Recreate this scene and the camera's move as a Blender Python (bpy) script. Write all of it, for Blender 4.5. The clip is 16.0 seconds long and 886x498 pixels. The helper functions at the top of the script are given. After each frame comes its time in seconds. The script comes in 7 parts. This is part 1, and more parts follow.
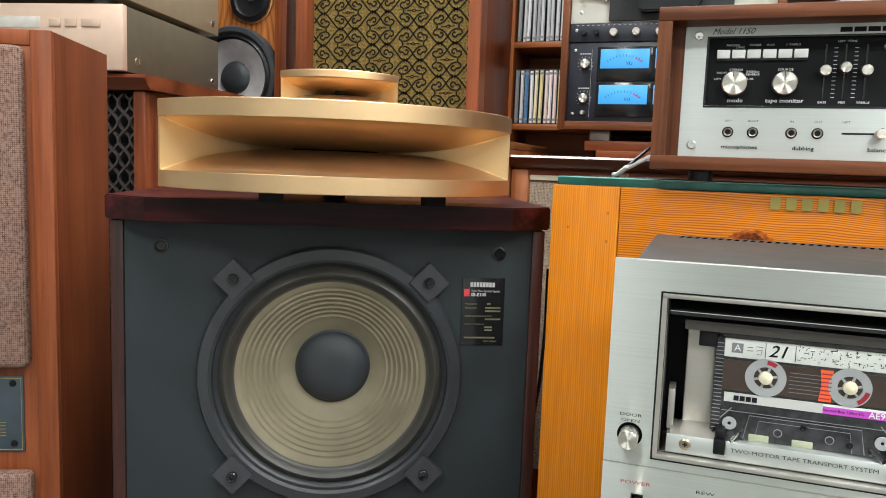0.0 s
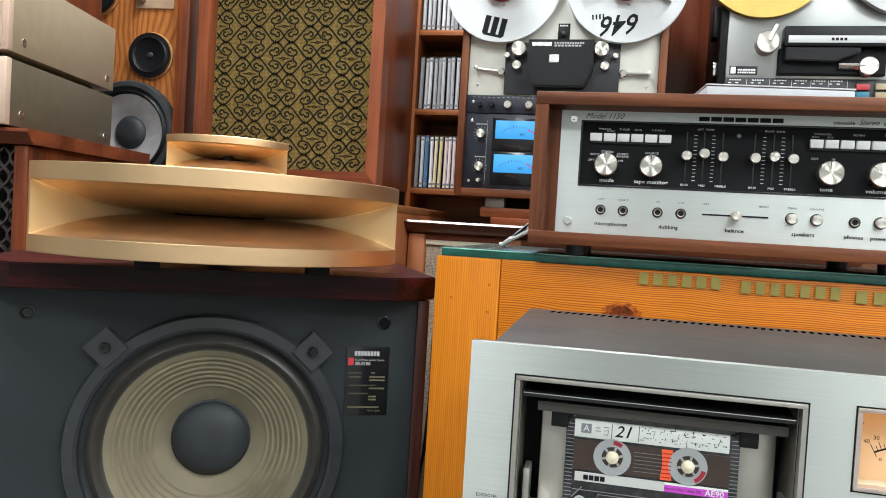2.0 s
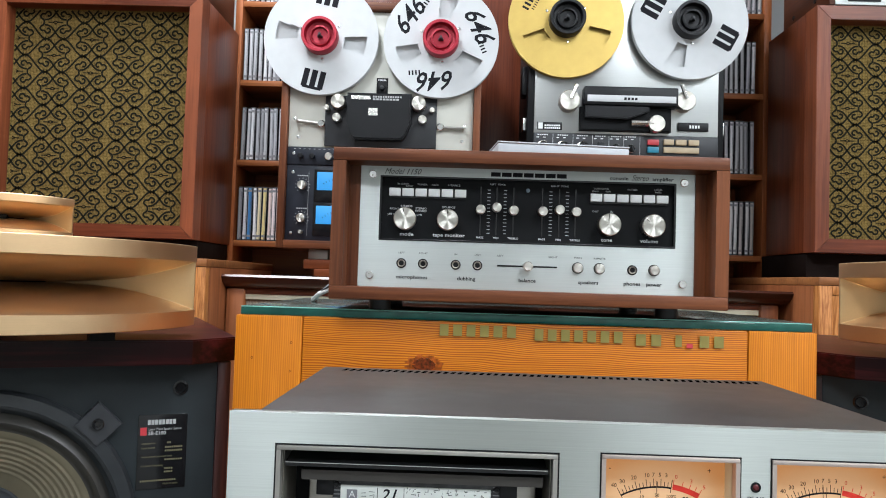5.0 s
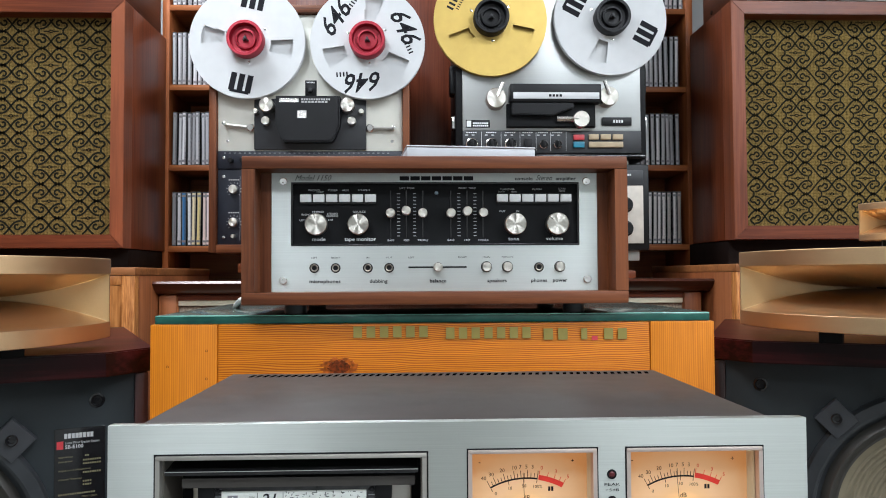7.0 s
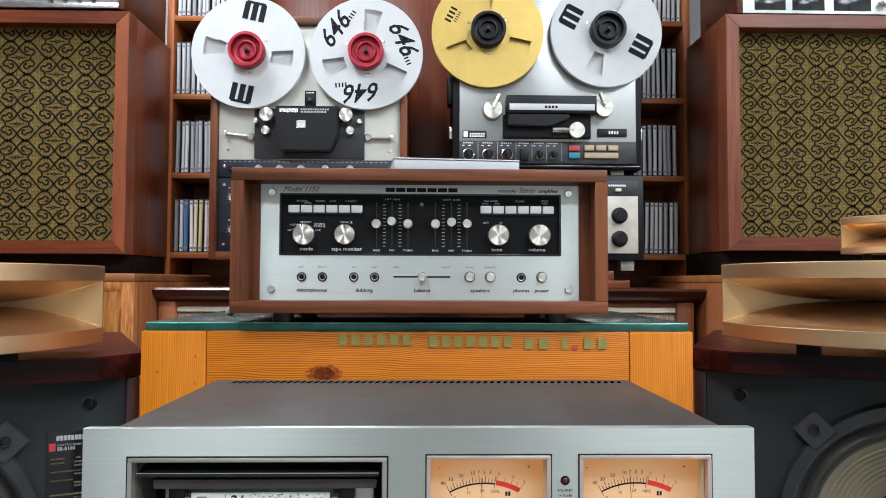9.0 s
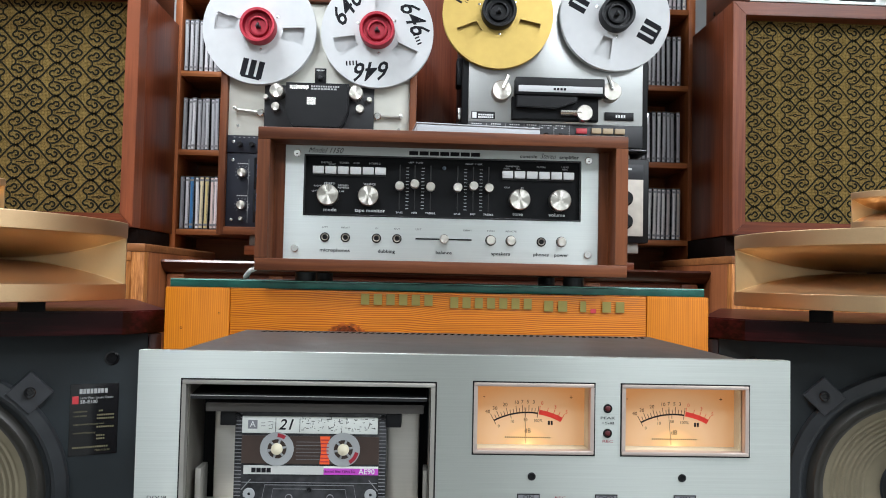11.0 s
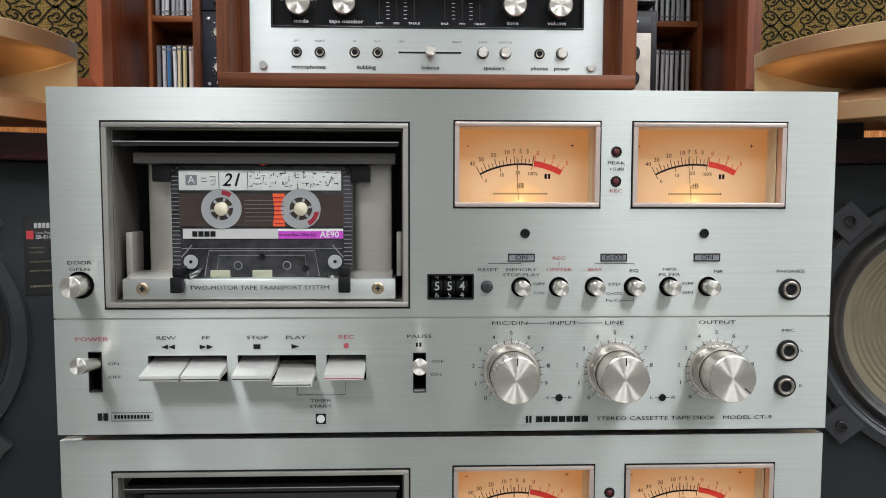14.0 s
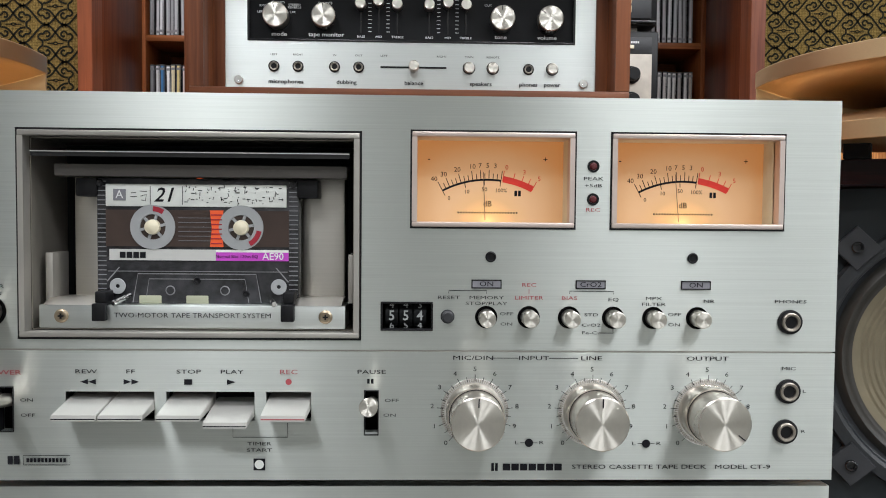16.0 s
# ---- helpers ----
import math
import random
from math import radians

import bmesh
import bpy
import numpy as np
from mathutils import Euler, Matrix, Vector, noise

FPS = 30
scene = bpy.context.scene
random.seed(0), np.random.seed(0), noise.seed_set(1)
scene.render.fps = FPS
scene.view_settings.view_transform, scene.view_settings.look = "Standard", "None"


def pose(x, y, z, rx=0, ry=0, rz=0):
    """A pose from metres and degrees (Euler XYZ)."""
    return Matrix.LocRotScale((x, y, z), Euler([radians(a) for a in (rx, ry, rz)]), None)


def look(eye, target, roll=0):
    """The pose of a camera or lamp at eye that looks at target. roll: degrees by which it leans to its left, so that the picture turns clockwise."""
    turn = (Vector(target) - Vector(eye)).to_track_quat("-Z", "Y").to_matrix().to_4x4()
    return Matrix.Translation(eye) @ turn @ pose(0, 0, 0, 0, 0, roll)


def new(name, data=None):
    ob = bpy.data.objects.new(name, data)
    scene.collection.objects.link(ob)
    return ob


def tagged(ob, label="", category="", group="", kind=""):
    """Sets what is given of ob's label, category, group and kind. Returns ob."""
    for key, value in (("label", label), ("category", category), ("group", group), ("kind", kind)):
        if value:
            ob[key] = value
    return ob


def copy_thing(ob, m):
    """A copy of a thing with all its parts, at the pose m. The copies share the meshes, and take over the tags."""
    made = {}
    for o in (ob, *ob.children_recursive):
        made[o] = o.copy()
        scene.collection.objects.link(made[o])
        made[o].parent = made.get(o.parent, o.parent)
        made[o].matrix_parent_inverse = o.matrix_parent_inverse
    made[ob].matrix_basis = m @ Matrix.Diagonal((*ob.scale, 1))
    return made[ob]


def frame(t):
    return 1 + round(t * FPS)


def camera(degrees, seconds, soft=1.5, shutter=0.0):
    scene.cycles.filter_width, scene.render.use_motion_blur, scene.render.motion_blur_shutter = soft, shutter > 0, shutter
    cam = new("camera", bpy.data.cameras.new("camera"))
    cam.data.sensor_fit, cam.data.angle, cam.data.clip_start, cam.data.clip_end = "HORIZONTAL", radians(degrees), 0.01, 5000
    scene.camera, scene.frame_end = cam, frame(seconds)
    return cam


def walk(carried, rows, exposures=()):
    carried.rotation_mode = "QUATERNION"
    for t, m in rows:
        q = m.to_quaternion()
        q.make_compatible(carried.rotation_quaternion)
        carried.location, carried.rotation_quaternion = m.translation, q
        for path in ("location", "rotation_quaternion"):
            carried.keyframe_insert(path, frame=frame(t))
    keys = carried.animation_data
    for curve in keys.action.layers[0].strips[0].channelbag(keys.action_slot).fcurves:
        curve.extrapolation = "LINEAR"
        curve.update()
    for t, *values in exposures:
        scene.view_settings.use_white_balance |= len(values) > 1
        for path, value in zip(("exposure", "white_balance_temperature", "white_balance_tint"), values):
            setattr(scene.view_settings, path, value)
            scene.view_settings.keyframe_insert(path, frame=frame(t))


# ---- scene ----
cam = camera(61.3, 16.0, soft=1.0)
PATH = [
    (0, (-0.176, -0.474, 1.053), (-0.825, 1.405, 0.833), 2.1),
    (0.5, (-0.175, -0.486, 1.05), (-0.783, 1.41, 0.864), 2.7),
    (1, (-0.169, -0.487, 1.05), (-0.728, 1.428, 0.898), 3.1),
    (1.5, (-0.156, -0.481, 1.062), (-0.654, 1.453, 0.952), 3.3),
    (2, (-0.144, -0.473, 1.072), (-0.574, 1.48, 1.012), 3.4),
    (2.5, (-0.133, -0.468, 1.076), (-0.493, 1.5, 1.066), 3.3),
    (3, (-0.124, -0.467, 1.08), (-0.412, 1.512, 1.113), 3.1),
    (3.5, (-0.113, -0.463, 1.081), (-0.331, 1.525, 1.142), 2.8),
    (4, (-0.105, -0.463, 1.084), (-0.252, 1.53, 1.16), 2.5),
    (4.5, (-0.097, -0.46, 1.084), (-0.184, 1.537, 1.168), 2.3),
    (7, (-0.03, -0.485, 1.095), (0.043, 1.512, 1.163), -0.3),
    (7.5, (-0.003, -0.491, 1.099), (0.063, 1.507, 1.167), -0.5),
    (8, (0.011, -0.498, 1.1), (0.066, 1.5, 1.175), -0.4),
    (8.5, (0.008, -0.503, 1.1), (0.053, 1.495, 1.182), -0.0),
    (10.8, (-0.036, -0.519, 1.061), (0.037, 1.478, 1.151), 1.1),
    (11, (-0.04, -0.518, 1.052), (0.036, 1.479, 1.134), 1.2),
    (11.5, (-0.041, -0.505, 1.027), (0.04, 1.493, 1.083), 1.0),
    (12, (-0.037, -0.484, 1.005), (0.045, 1.514, 1.012), 0.8),
    (12.5, (-0.035, -0.467, 0.985), (0.05, 1.531, 0.937), 0.6),
    (13, (-0.034, -0.452, 0.966), (0.05, 1.543, 0.867), 0.3),
    (13.5, (-0.028, -0.44, 0.95), (0.051, 1.554, 0.815), 0.1),
    (14, (-0.019, -0.43, 0.94), (0.053, 1.563, 0.796), 0.1),
    (14.5, (-0.012, -0.418, 0.935), (0.051, 1.576, 0.802), 0.1),
    (15, (-0.004, -0.409, 0.934), (0.052, 1.587, 0.82), 0.3),
    (15.5, (0.004, -0.399, 0.937), (0.056, 1.598, 0.844), 0.5),
    (16, (0.009, -0.384, 0.937), (0.063, 1.614, 0.858), 0.5),
]
LOOKS = [(0, 0.34, 6450, 7), (2, 0.23, 6250, 8), (4, 0.08, 6000, 9), (7, 0.0, 5950, 10), (11, 0.0, 6000, 10), (13, -0.05, 6200, 13), (16, -0.12, 6300, 13)]
walk(cam, [(t, look(eye, target, roll)) for t, eye, target, roll in PATH], LOOKS)

# ---------------------------------------------------------------- light and room
wd = bpy.data.worlds.new("room_world")
scene.world = wd
wd.use_nodes = True
wd.node_tree.nodes["Background"].inputs[0].default_value = (0.75, 0.85, 0.9, 1)
wd.node_tree.nodes["Background"].inputs[1].default_value = 0.05

FLOOR = 0.03
CEIL = 2.75
X0, X1, Y0, Y1 = -2.9, 2.9, -2.8, 1.98
# Unseen panels (x, y, watts), the y 0.95 one added to light the west.
LAMPS = [(-0.75, -0.45, 22), (0.85, -0.45, 19), (2.1, -0.45, 40), (-0.75, 0.95, 37), (-0.75, -1.75, 24), (0.85, -1.75, 20), (2.1, -1.75, 44)]

# each cluster of things has its own drawing: size against the drawing and its origin in the room
CLUSTERS = {
    "": (1.0, 0.0, 0.0, 0.0),
    "bench": (1.054, -0.0065, 0.0405, -0.0475),
    "west_horn": (1.050, -0.0052, 0.0316, -0.0432),
    "east_horn": (1.060, -0.0200, 0.0466, -0.0515),
    "west_grille": (1.156, -0.0004, 0.0802, -0.1440),
    "east_grille": (1.247, -0.0249, 0.1474, -0.2478),
    "east_box": (1.155, -0.0262, 0.0987, -0.1415),
    "machines": (1.155, -0.0149, 0.0940, -0.1461),
    "console": (1.155, -0.0146, 0.1135, -0.1436),
    "shelves": (1.158, -0.0219, 0.1146, -0.1422),
    "tweed": (1.032, -0.0117, 0.0247, -0.0233),
    "lattice": (1.107, 0.0055, 0.0518, -0.0982),
    "oak": (1.158, 0.0081, 0.0761, -0.1478),
}


def cluster(name):
    k, x, y, z = CLUSTERS[name]
    return Matrix.Translation((x, y, z)) @ Matrix.Scale(k, 4)


def ground(name, level=FLOOR):
    """The room's level, by default its floor, in a cluster's own drawing."""
    k, x, y, z = CLUSTERS[name]
    return (level - z) / k


# ---------------------------------------------------------------- materials
def mat(name):
    m = bpy.data.materials.new(name)
    m.use_nodes = True
    nt = m.node_tree
    return m, nt, nt.nodes["Principled BSDF"]


def node(nt, kind, **kw):
    n = nt.nodes.new(kind)
    for k, v in kw.items():
        if k in n.inputs:
            n.inputs[k].default_value = v
    return n


def coords(nt, scale=(1, 1, 1)):
    tc = nt.nodes.new("ShaderNodeTexCoord")
    mp = nt.nodes.new("ShaderNodeMapping")
    mp.inputs["Scale"].default_value = scale
    nt.links.new(tc.outputs["Object"], mp.inputs["Vector"])
    return mp.outputs["Vector"]


def ramp(nt, fac, stops):
    r = nt.nodes.new("ShaderNodeValToRGB")
    el = r.color_ramp.elements
    while len(el) < len(stops):
        el.new(0.5)
    for e, (p, c) in zip(el, stops):
        e.position, e.color = p, (*c, 1)
    nt.links.new(fac, r.inputs["Fac"])
    return r.outputs["Color"]


def bumped(nt, p, height, strength, distance=0.001):
    b = node(nt, "ShaderNodeBump", Strength=strength, Distance=distance)
    nt.links.new(height, b.inputs["Height"])
    nt.links.new(b.outputs["Normal"], p.inputs["Normal"])


def plain(name, col, rough=0.5, metal=0.0, vary=0.12, scale=40, bump=0.15, spec=0.5):
    """A paint, plastic or metal with slight mottling and a fine relief."""
    m, nt, p = mat(name)
    n1 = node(nt, "ShaderNodeTexNoise", Scale=scale, Detail=4.0)
    n2 = node(nt, "ShaderNodeTexNoise", Scale=scale * 14, Detail=2.0)
    v = coords(nt)
    nt.links.new(v, n1.inputs["Vector"]), nt.links.new(v, n2.inputs["Vector"])
    lo, hi = [c * (1 - vary) for c in col], [min(1, c * (1 + vary)) for c in col]
    nt.links.new(ramp(nt, n1.outputs["Fac"], [(0.3, lo), (0.7, hi)]), p.inputs["Base Color"])
    p.inputs["Metallic"].default_value = metal
    p.inputs["Specular IOR Level"].default_value = spec
    mr = node(nt, "ShaderNodeMapRange")
    mr.inputs["To Min"].default_value, mr.inputs["To Max"].default_value = rough * 0.85, min(1, rough * 1.15)
    nt.links.new(n1.outputs["Fac"], mr.inputs["Value"])
    nt.links.new(mr.outputs["Result"], p.inputs["Roughness"])
    if bump:
        bumped(nt, p, n2.outputs["Fac"], bump, 0.0004)
    return m


def wood(name, dark, light, along="x", rough=0.4, grain=1.0, coat=0.0, rings=0.5, spec=0.3):
    """Veneer or timber: long fibres, broad figure and pores along one axis."""
    m, nt, p = mat(name)
    fine = {"x": (6, 160, 160), "y": (160, 6, 160), "z": (160, 160, 6)}[along]
    wide = {"x": (1.2, 16, 16), "y": (16, 1.2, 16), "z": (16, 16, 1.2)}[along]
    n1 = node(nt, "ShaderNodeTexNoise", Scale=1.0 * grain, Detail=5.0, Roughness=0.65)
    n2 = node(nt, "ShaderNodeTexNoise", Scale=1.0 * grain, Detail=4.0, Distortion=rings)
    n3 = node(nt, "ShaderNodeTexNoise", Scale=4.0, Detail=3.0)
    nt.links.new(coords(nt, fine), n1.inputs["Vector"])
    nt.links.new(coords(nt, wide), n2.inputs["Vector"])
    nt.links.new(coords(nt), n3.inputs["Vector"])
    a = node(nt, "ShaderNodeMath")
    a.operation = "MULTIPLY_ADD"
    a.inputs[1].default_value = 0.45
    nt.links.new(n1.outputs["Fac"], a.inputs[0])
    b = node(nt, "ShaderNodeMath")
    b.operation = "MULTIPLY"
    b.inputs[1].default_value = 0.55
    nt.links.new(n2.outputs["Fac"], b.inputs[0])
    nt.links.new(b.outputs[0], a.inputs[2])
    mid = [(d + l) / 2 for d, l in zip(dark, light)]
    c = ramp(nt, a.outputs[0], [(0.4, dark), (0.5, mid), (0.6, light)])
    mx = node(nt, "ShaderNodeMixRGB")
    mx.blend_type = "MULTIPLY"
    mx.inputs[0].default_value = 0.5
    nt.links.new(c, mx.inputs[1])
    nt.links.new(ramp(nt, n3.outputs["Fac"], [(0.3, (0.6, 0.6, 0.6)), (0.7, (1.2, 1.15, 1.1))]), mx.inputs[2])
    nt.links.new(mx.outputs[0], p.inputs["Base Color"])
    p.inputs["Roughness"].default_value = rough
    p.inputs["Specular IOR Level"].default_value = spec
    p.inputs["Coat Weight"].default_value = coat
    p.inputs["Coat Roughness"].default_value = 0.2
    bumped(nt, p, n1.outputs["Fac"], 0.25, 0.0005)
    return m


def pine(name, axis="Z"):
    """Orange varnished softwood with growth lines along the board."""
    m, nt, p = mat(name)
    bend = node(nt, "ShaderNodeTexNoise", Scale=1.0, Detail=2.0)
    nt.links.new(coords(nt, (5, 5, 9) if axis == "Z" else (9, 5, 3)), bend.inputs["Vector"])
    w = node(nt, "ShaderNodeTexWave", Scale=1.0, Distortion=6.0, Detail=3.0)
    w.inputs["Detail Scale"].default_value = 0.6
    w.bands_direction = axis
    warp = nt.nodes.new("ShaderNodeVectorMath")
    warp.operation = "MULTIPLY_ADD"
    warp.inputs[1].default_value = (3.2, 3.2, 3.2) if axis == "Z" else (1.2, 1.2, 1.2)
    nt.links.new(coords(nt, (3, 10, 130) if axis == "Z" else (130, 10, 2)), warp.inputs[2])
    nt.links.new(bend.outputs["Color"], warp.inputs[0])
    nt.links.new(warp.outputs[0], w.inputs["Vector"])
    n = node(nt, "ShaderNodeTexNoise", Scale=1.0, Detail=5.0)
    nt.links.new(coords(nt, (12, 300, 300) if axis == "Z" else (300, 300, 12)), n.inputs["Vector"])
    c = ramp(nt, w.outputs["Fac"], [(0.0, (0.58, 0.2, 0.006)), (0.45, (0.52, 0.16, 0.005)), (0.8, (0.37, 0.093, 0.003) if axis == "Z" else (0.5, 0.15, 0.005)), (1.0, (0.27, 0.058, 0.002) if axis == "Z" else (0.45, 0.125, 0.004))])
    mx = node(nt, "ShaderNodeMixRGB")
    mx.blend_type = "MULTIPLY"
    mx.inputs[0].default_value = 0.6
    nt.links.new(c, mx.inputs[1])
    nt.links.new(ramp(nt, n.outputs["Fac"], [(0.3, (0.75, 0.7, 0.6)), (0.7, (1.1, 1.1, 1.1))]), mx.inputs[2])
    nt.links.new(mx.outputs[0], p.inputs["Base Color"])
    p.inputs["Roughness"].default_value = 0.38
    p.inputs["Specular IOR Level"].default_value = 0.25
    p.inputs["Coat Weight"].default_value = 0.04
    bumped(nt, p, w.outputs["Fac"], 0.12, 0.0006)
    return m


def oak(name):
    """Orange-brown veneer with arched growth figure and long pores."""
    m, nt, p = mat(name)
    bend = node(nt, "ShaderNodeTexNoise", Scale=1.0, Detail=1.0)
    nt.links.new(coords(nt, (5, 5, 4.5)), bend.inputs["Vector"])
    w = node(nt, "ShaderNodeTexWave", Scale=2.3, Distortion=2.4, Detail=3.0)
    w.inputs["Detail Scale"].default_value = 1.5
    w.bands_direction = "X"
    warp = nt.nodes.new("ShaderNodeMixRGB")
    warp.blend_type = "ADD"
    warp.inputs[0].default_value = 1.0
    nt.links.new(coords(nt, (9, 4, 0.6)), warp.inputs[1])
    nt.links.new(bend.outputs["Color"], warp.inputs[2])
    nt.links.new(warp.outputs[0], w.inputs["Vector"])
    n = node(nt, "ShaderNodeTexNoise", Scale=1.0, Detail=4.0, Roughness=0.7)
    nt.links.new(coords(nt, (500, 500, 14)), n.inputs["Vector"])
    c = ramp(nt, w.outputs["Fac"], [(0.0, (0.47, 0.175, 0.045)), (0.6, (0.4, 0.138, 0.033)), (0.85, (0.34, 0.112, 0.026)), (1.0, (0.27, 0.082, 0.019))])
    mx = node(nt, "ShaderNodeMixRGB")
    mx.blend_type = "MULTIPLY"
    mx.inputs[0].default_value = 0.8
    nt.links.new(c, mx.inputs[1])
    nt.links.new(ramp(nt, n.outputs["Fac"], [(0.35, (0.6, 0.55, 0.5)), (0.55, (1.05, 1.05, 1.05))]), mx.inputs[2])
    nt.links.new(mx.outputs[0], p.inputs["Base Color"])
    p.inputs["Roughness"].default_value = 0.45
    p.inputs["Specular IOR Level"].default_value = 0.3
    bumped(nt, p, n.outputs["Fac"], 0.2, 0.0005)
    return m


def brushed(name, col, rough=0.36, along="x", metal=1.0, streak=0.06, aniso=0.7):
    """Brushed metal: fine lines along one axis in tone, gloss and relief."""
    m, nt, p = mat(name)
    sc = {"x": (8, 1500, 1500), "z": (1500, 1500, 8)}[along]
    n = node(nt, "ShaderNodeTexNoise", Scale=1.0, Detail=4.0, Roughness=0.7)
    nt.links.new(coords(nt, sc), n.inputs["Vector"])
    n2 = node(nt, "ShaderNodeTexNoise", Scale=9.0, Detail=3.0)
    nt.links.new(coords(nt), n2.inputs["Vector"])
    lo, hi = [c * (1 - streak) for c in col], [min(1, c * (1 + streak)) for c in col]
    nt.links.new(ramp(nt, n.outputs["Fac"], [(0.25, lo), (0.75, hi)]), p.inputs["Base Color"])
    p.inputs["Metallic"].default_value = metal
    mr = node(nt, "ShaderNodeMapRange")
    mr.inputs["To Min"].default_value, mr.inputs["To Max"].default_value = rough * 0.85, rough * 1.15
    nt.links.new(n2.outputs["Fac"], mr.inputs["Value"])
    nt.links.new(mr.outputs["Result"], p.inputs["Roughness"])
    bumped(nt, p, n.outputs["Fac"], 0.12, 0.0002)
    if aniso:
        across = node(nt, "ShaderNodeCombineXYZ", X=0.0 if along == "x" else 1.0, Z=1.0 if along == "x" else 0.0)
        nt.links.new(across.outputs[0], p.inputs["Tangent"])
        p.inputs["Anisotropic"].default_value = aniso
    return m


def cloth(name, a, b, scale=900):
    """Woven cloth: two crossing sets of threads in two colours."""
    m, nt, p = mat(name)
    v = coords(nt)
    w1 = node(nt, "ShaderNodeTexWave", Scale=scale / 6.28, Distortion=1.5)
    w1.bands_direction = "X"
    w2 = node(nt, "ShaderNodeTexWave", Scale=scale / 6.28, Distortion=1.5)
    w2.bands_direction = "Z"
    n = node(nt, "ShaderNodeTexNoise", Scale=260.0, Detail=3.0)
    for t in (w1, w2, n):
        nt.links.new(v, t.inputs["Vector"])
    mu = node(nt, "ShaderNodeMath")
    mu.operation = "MULTIPLY"
    nt.links.new(w1.outputs["Fac"], mu.inputs[0]), nt.links.new(w2.outputs["Fac"], mu.inputs[1])
    ad = node(nt, "ShaderNodeMath")
    ad.operation = "MULTIPLY_ADD"
    ad.inputs[1].default_value = 0.5
    nt.links.new(mu.outputs[0], ad.inputs[0]), nt.links.new(n.outputs["Fac"], ad.inputs[2])
    nt.links.new(ramp(nt, ad.outputs[0], [(0.3, a), (0.8, b)]), p.inputs["Base Color"])
    p.inputs["Roughness"].default_value = 0.95
    p.inputs["Specular IOR Level"].default_value = 0.1
    bumped(nt, p, ad.outputs[0], 0.5, 0.001)
    return m


def glowing(name, col, strength, base=(0.8, 0.6, 0.4)):
    m, nt, p = mat(name)
    p.inputs["Base Color"].default_value = (*base, 1)
    p.inputs["Emission Color"].default_value = (*col, 1)
    p.inputs["Emission Strength"].default_value = strength
    return m


ALU = brushed("brushed_aluminium", (0.55, 0.58, 0.55), 0.39, "x", 1.0, 0.085, 0.92)
ALU_WARM = brushed("brushed_aluminium_plate", (0.5, 0.48, 0.44), 0.4)
ALU_FACE = brushed("satin_silver_face", (0.6, 0.63, 0.61), 0.42)
SPUN = plain("spun_aluminium", (0.82, 0.8, 0.76), 0.24, 1.0, 0.05)
CHROME = plain("bright_metal", (0.85, 0.85, 0.83), 0.12, 1.0, 0.03)
KEYCAP = plain("satin_key", (0.56, 0.55, 0.52), 0.42, 0.7, 0.05)
BLACK = plain("black_plastic", (0.006, 0.006, 0.007), 0.4, spec=0.25)
BLACK_MATT = plain("matt_black", (0.006, 0.0063, 0.007), 0.6, spec=0.15)
BLACK_GLOSS = plain("gloss_black", (0.01, 0.01, 0.011), 0.15)
CHARCOAL = plain("charcoal_enamel", (0.03, 0.031, 0.034), 0.45, spec=0.35)
RUBBER = plain("rubber", (0.03, 0.033, 0.036), 0.38, spec=0.45)
COVER = plain("brown_grey_sheet_metal", (0.052, 0.044, 0.04), 0.42, 0.35)
BAFFLE = plain("slate_baffle_paint", (0.0145, 0.0195, 0.0222), 0.6, 0.0, 0.2, 12, spec=0.4)
CONE = plain("coated_paper_cone", (0.2, 0.17, 0.11), 0.75, 0.0, 0.12, 30)
DUSTCAP = plain("dust_cap", (0.022, 0.026, 0.03), 0.6, 0.0, 0.3, 25)
GREYCONE = plain("grey_paper_cone", (0.32, 0.3, 0.3), 0.7)
GOLD = brushed("champagne_anodised", (0.73, 0.505, 0.285), 0.43, "x", 1.0, 0.04, 0.0)
GOLD_PALE = brushed("pale_champagne_anodised", (0.76, 0.57, 0.32), 0.48, "x", 1.0, 0.04, 0.0)
AMP_FACE = plain("champagne_panel", (0.64, 0.47, 0.36), 0.4, 0.25, 0.04)
AMP_SIDE = plain("khaki_side_metal", (0.13, 0.11, 0.075), 0.45, 0.4, 0.08)
ROSE = wood("rosewood_veneer", (0.01, 0.0018, 0.002), (0.065, 0.0085, 0.009), "x", 0.34, 1.0, 0.0, 0.5, 0.16)
ROSE_Z = wood("rosewood_veneer_upright", (0.014, 0.005, 0.004), (0.07, 0.022, 0.018), "z", 0.35, 1.0, 0.2)
TEAK = wood("teak_veneer", (0.12, 0.026, 0.007), (0.29, 0.08, 0.025), "x", 0.4)
TEAK_Z = wood("teak_veneer_upright", (0.12, 0.026, 0.007), (0.29, 0.08, 0.025), "z", 0.4)
MAHOG = wood("mahogany_veneer", (0.09, 0.02, 0.008), (0.2, 0.052, 0.019), "z", 0.36, 1.0, 0.06)
MAHOG_X = wood("mahogany_veneer_across", (0.09, 0.02, 0.008), (0.2, 0.052, 0.019), "x", 0.36, 1.0, 0.06)
CHERRY = wood("cherry_veneer", (0.2, 0.06, 0.02), (0.36, 0.125, 0.045), "z", 0.42)
OAK = oak("oak_veneer")
LIGHTWOOD = wood("light_board", (0.42, 0.2, 0.07), (0.6, 0.32, 0.13), "z", 0.5)
SHELFWOOD = wood("shelf_veneer", (0.19, 0.056, 0.016), (0.38, 0.135, 0.042), "x", 0.42)
PINE = pine("varnished_pine")
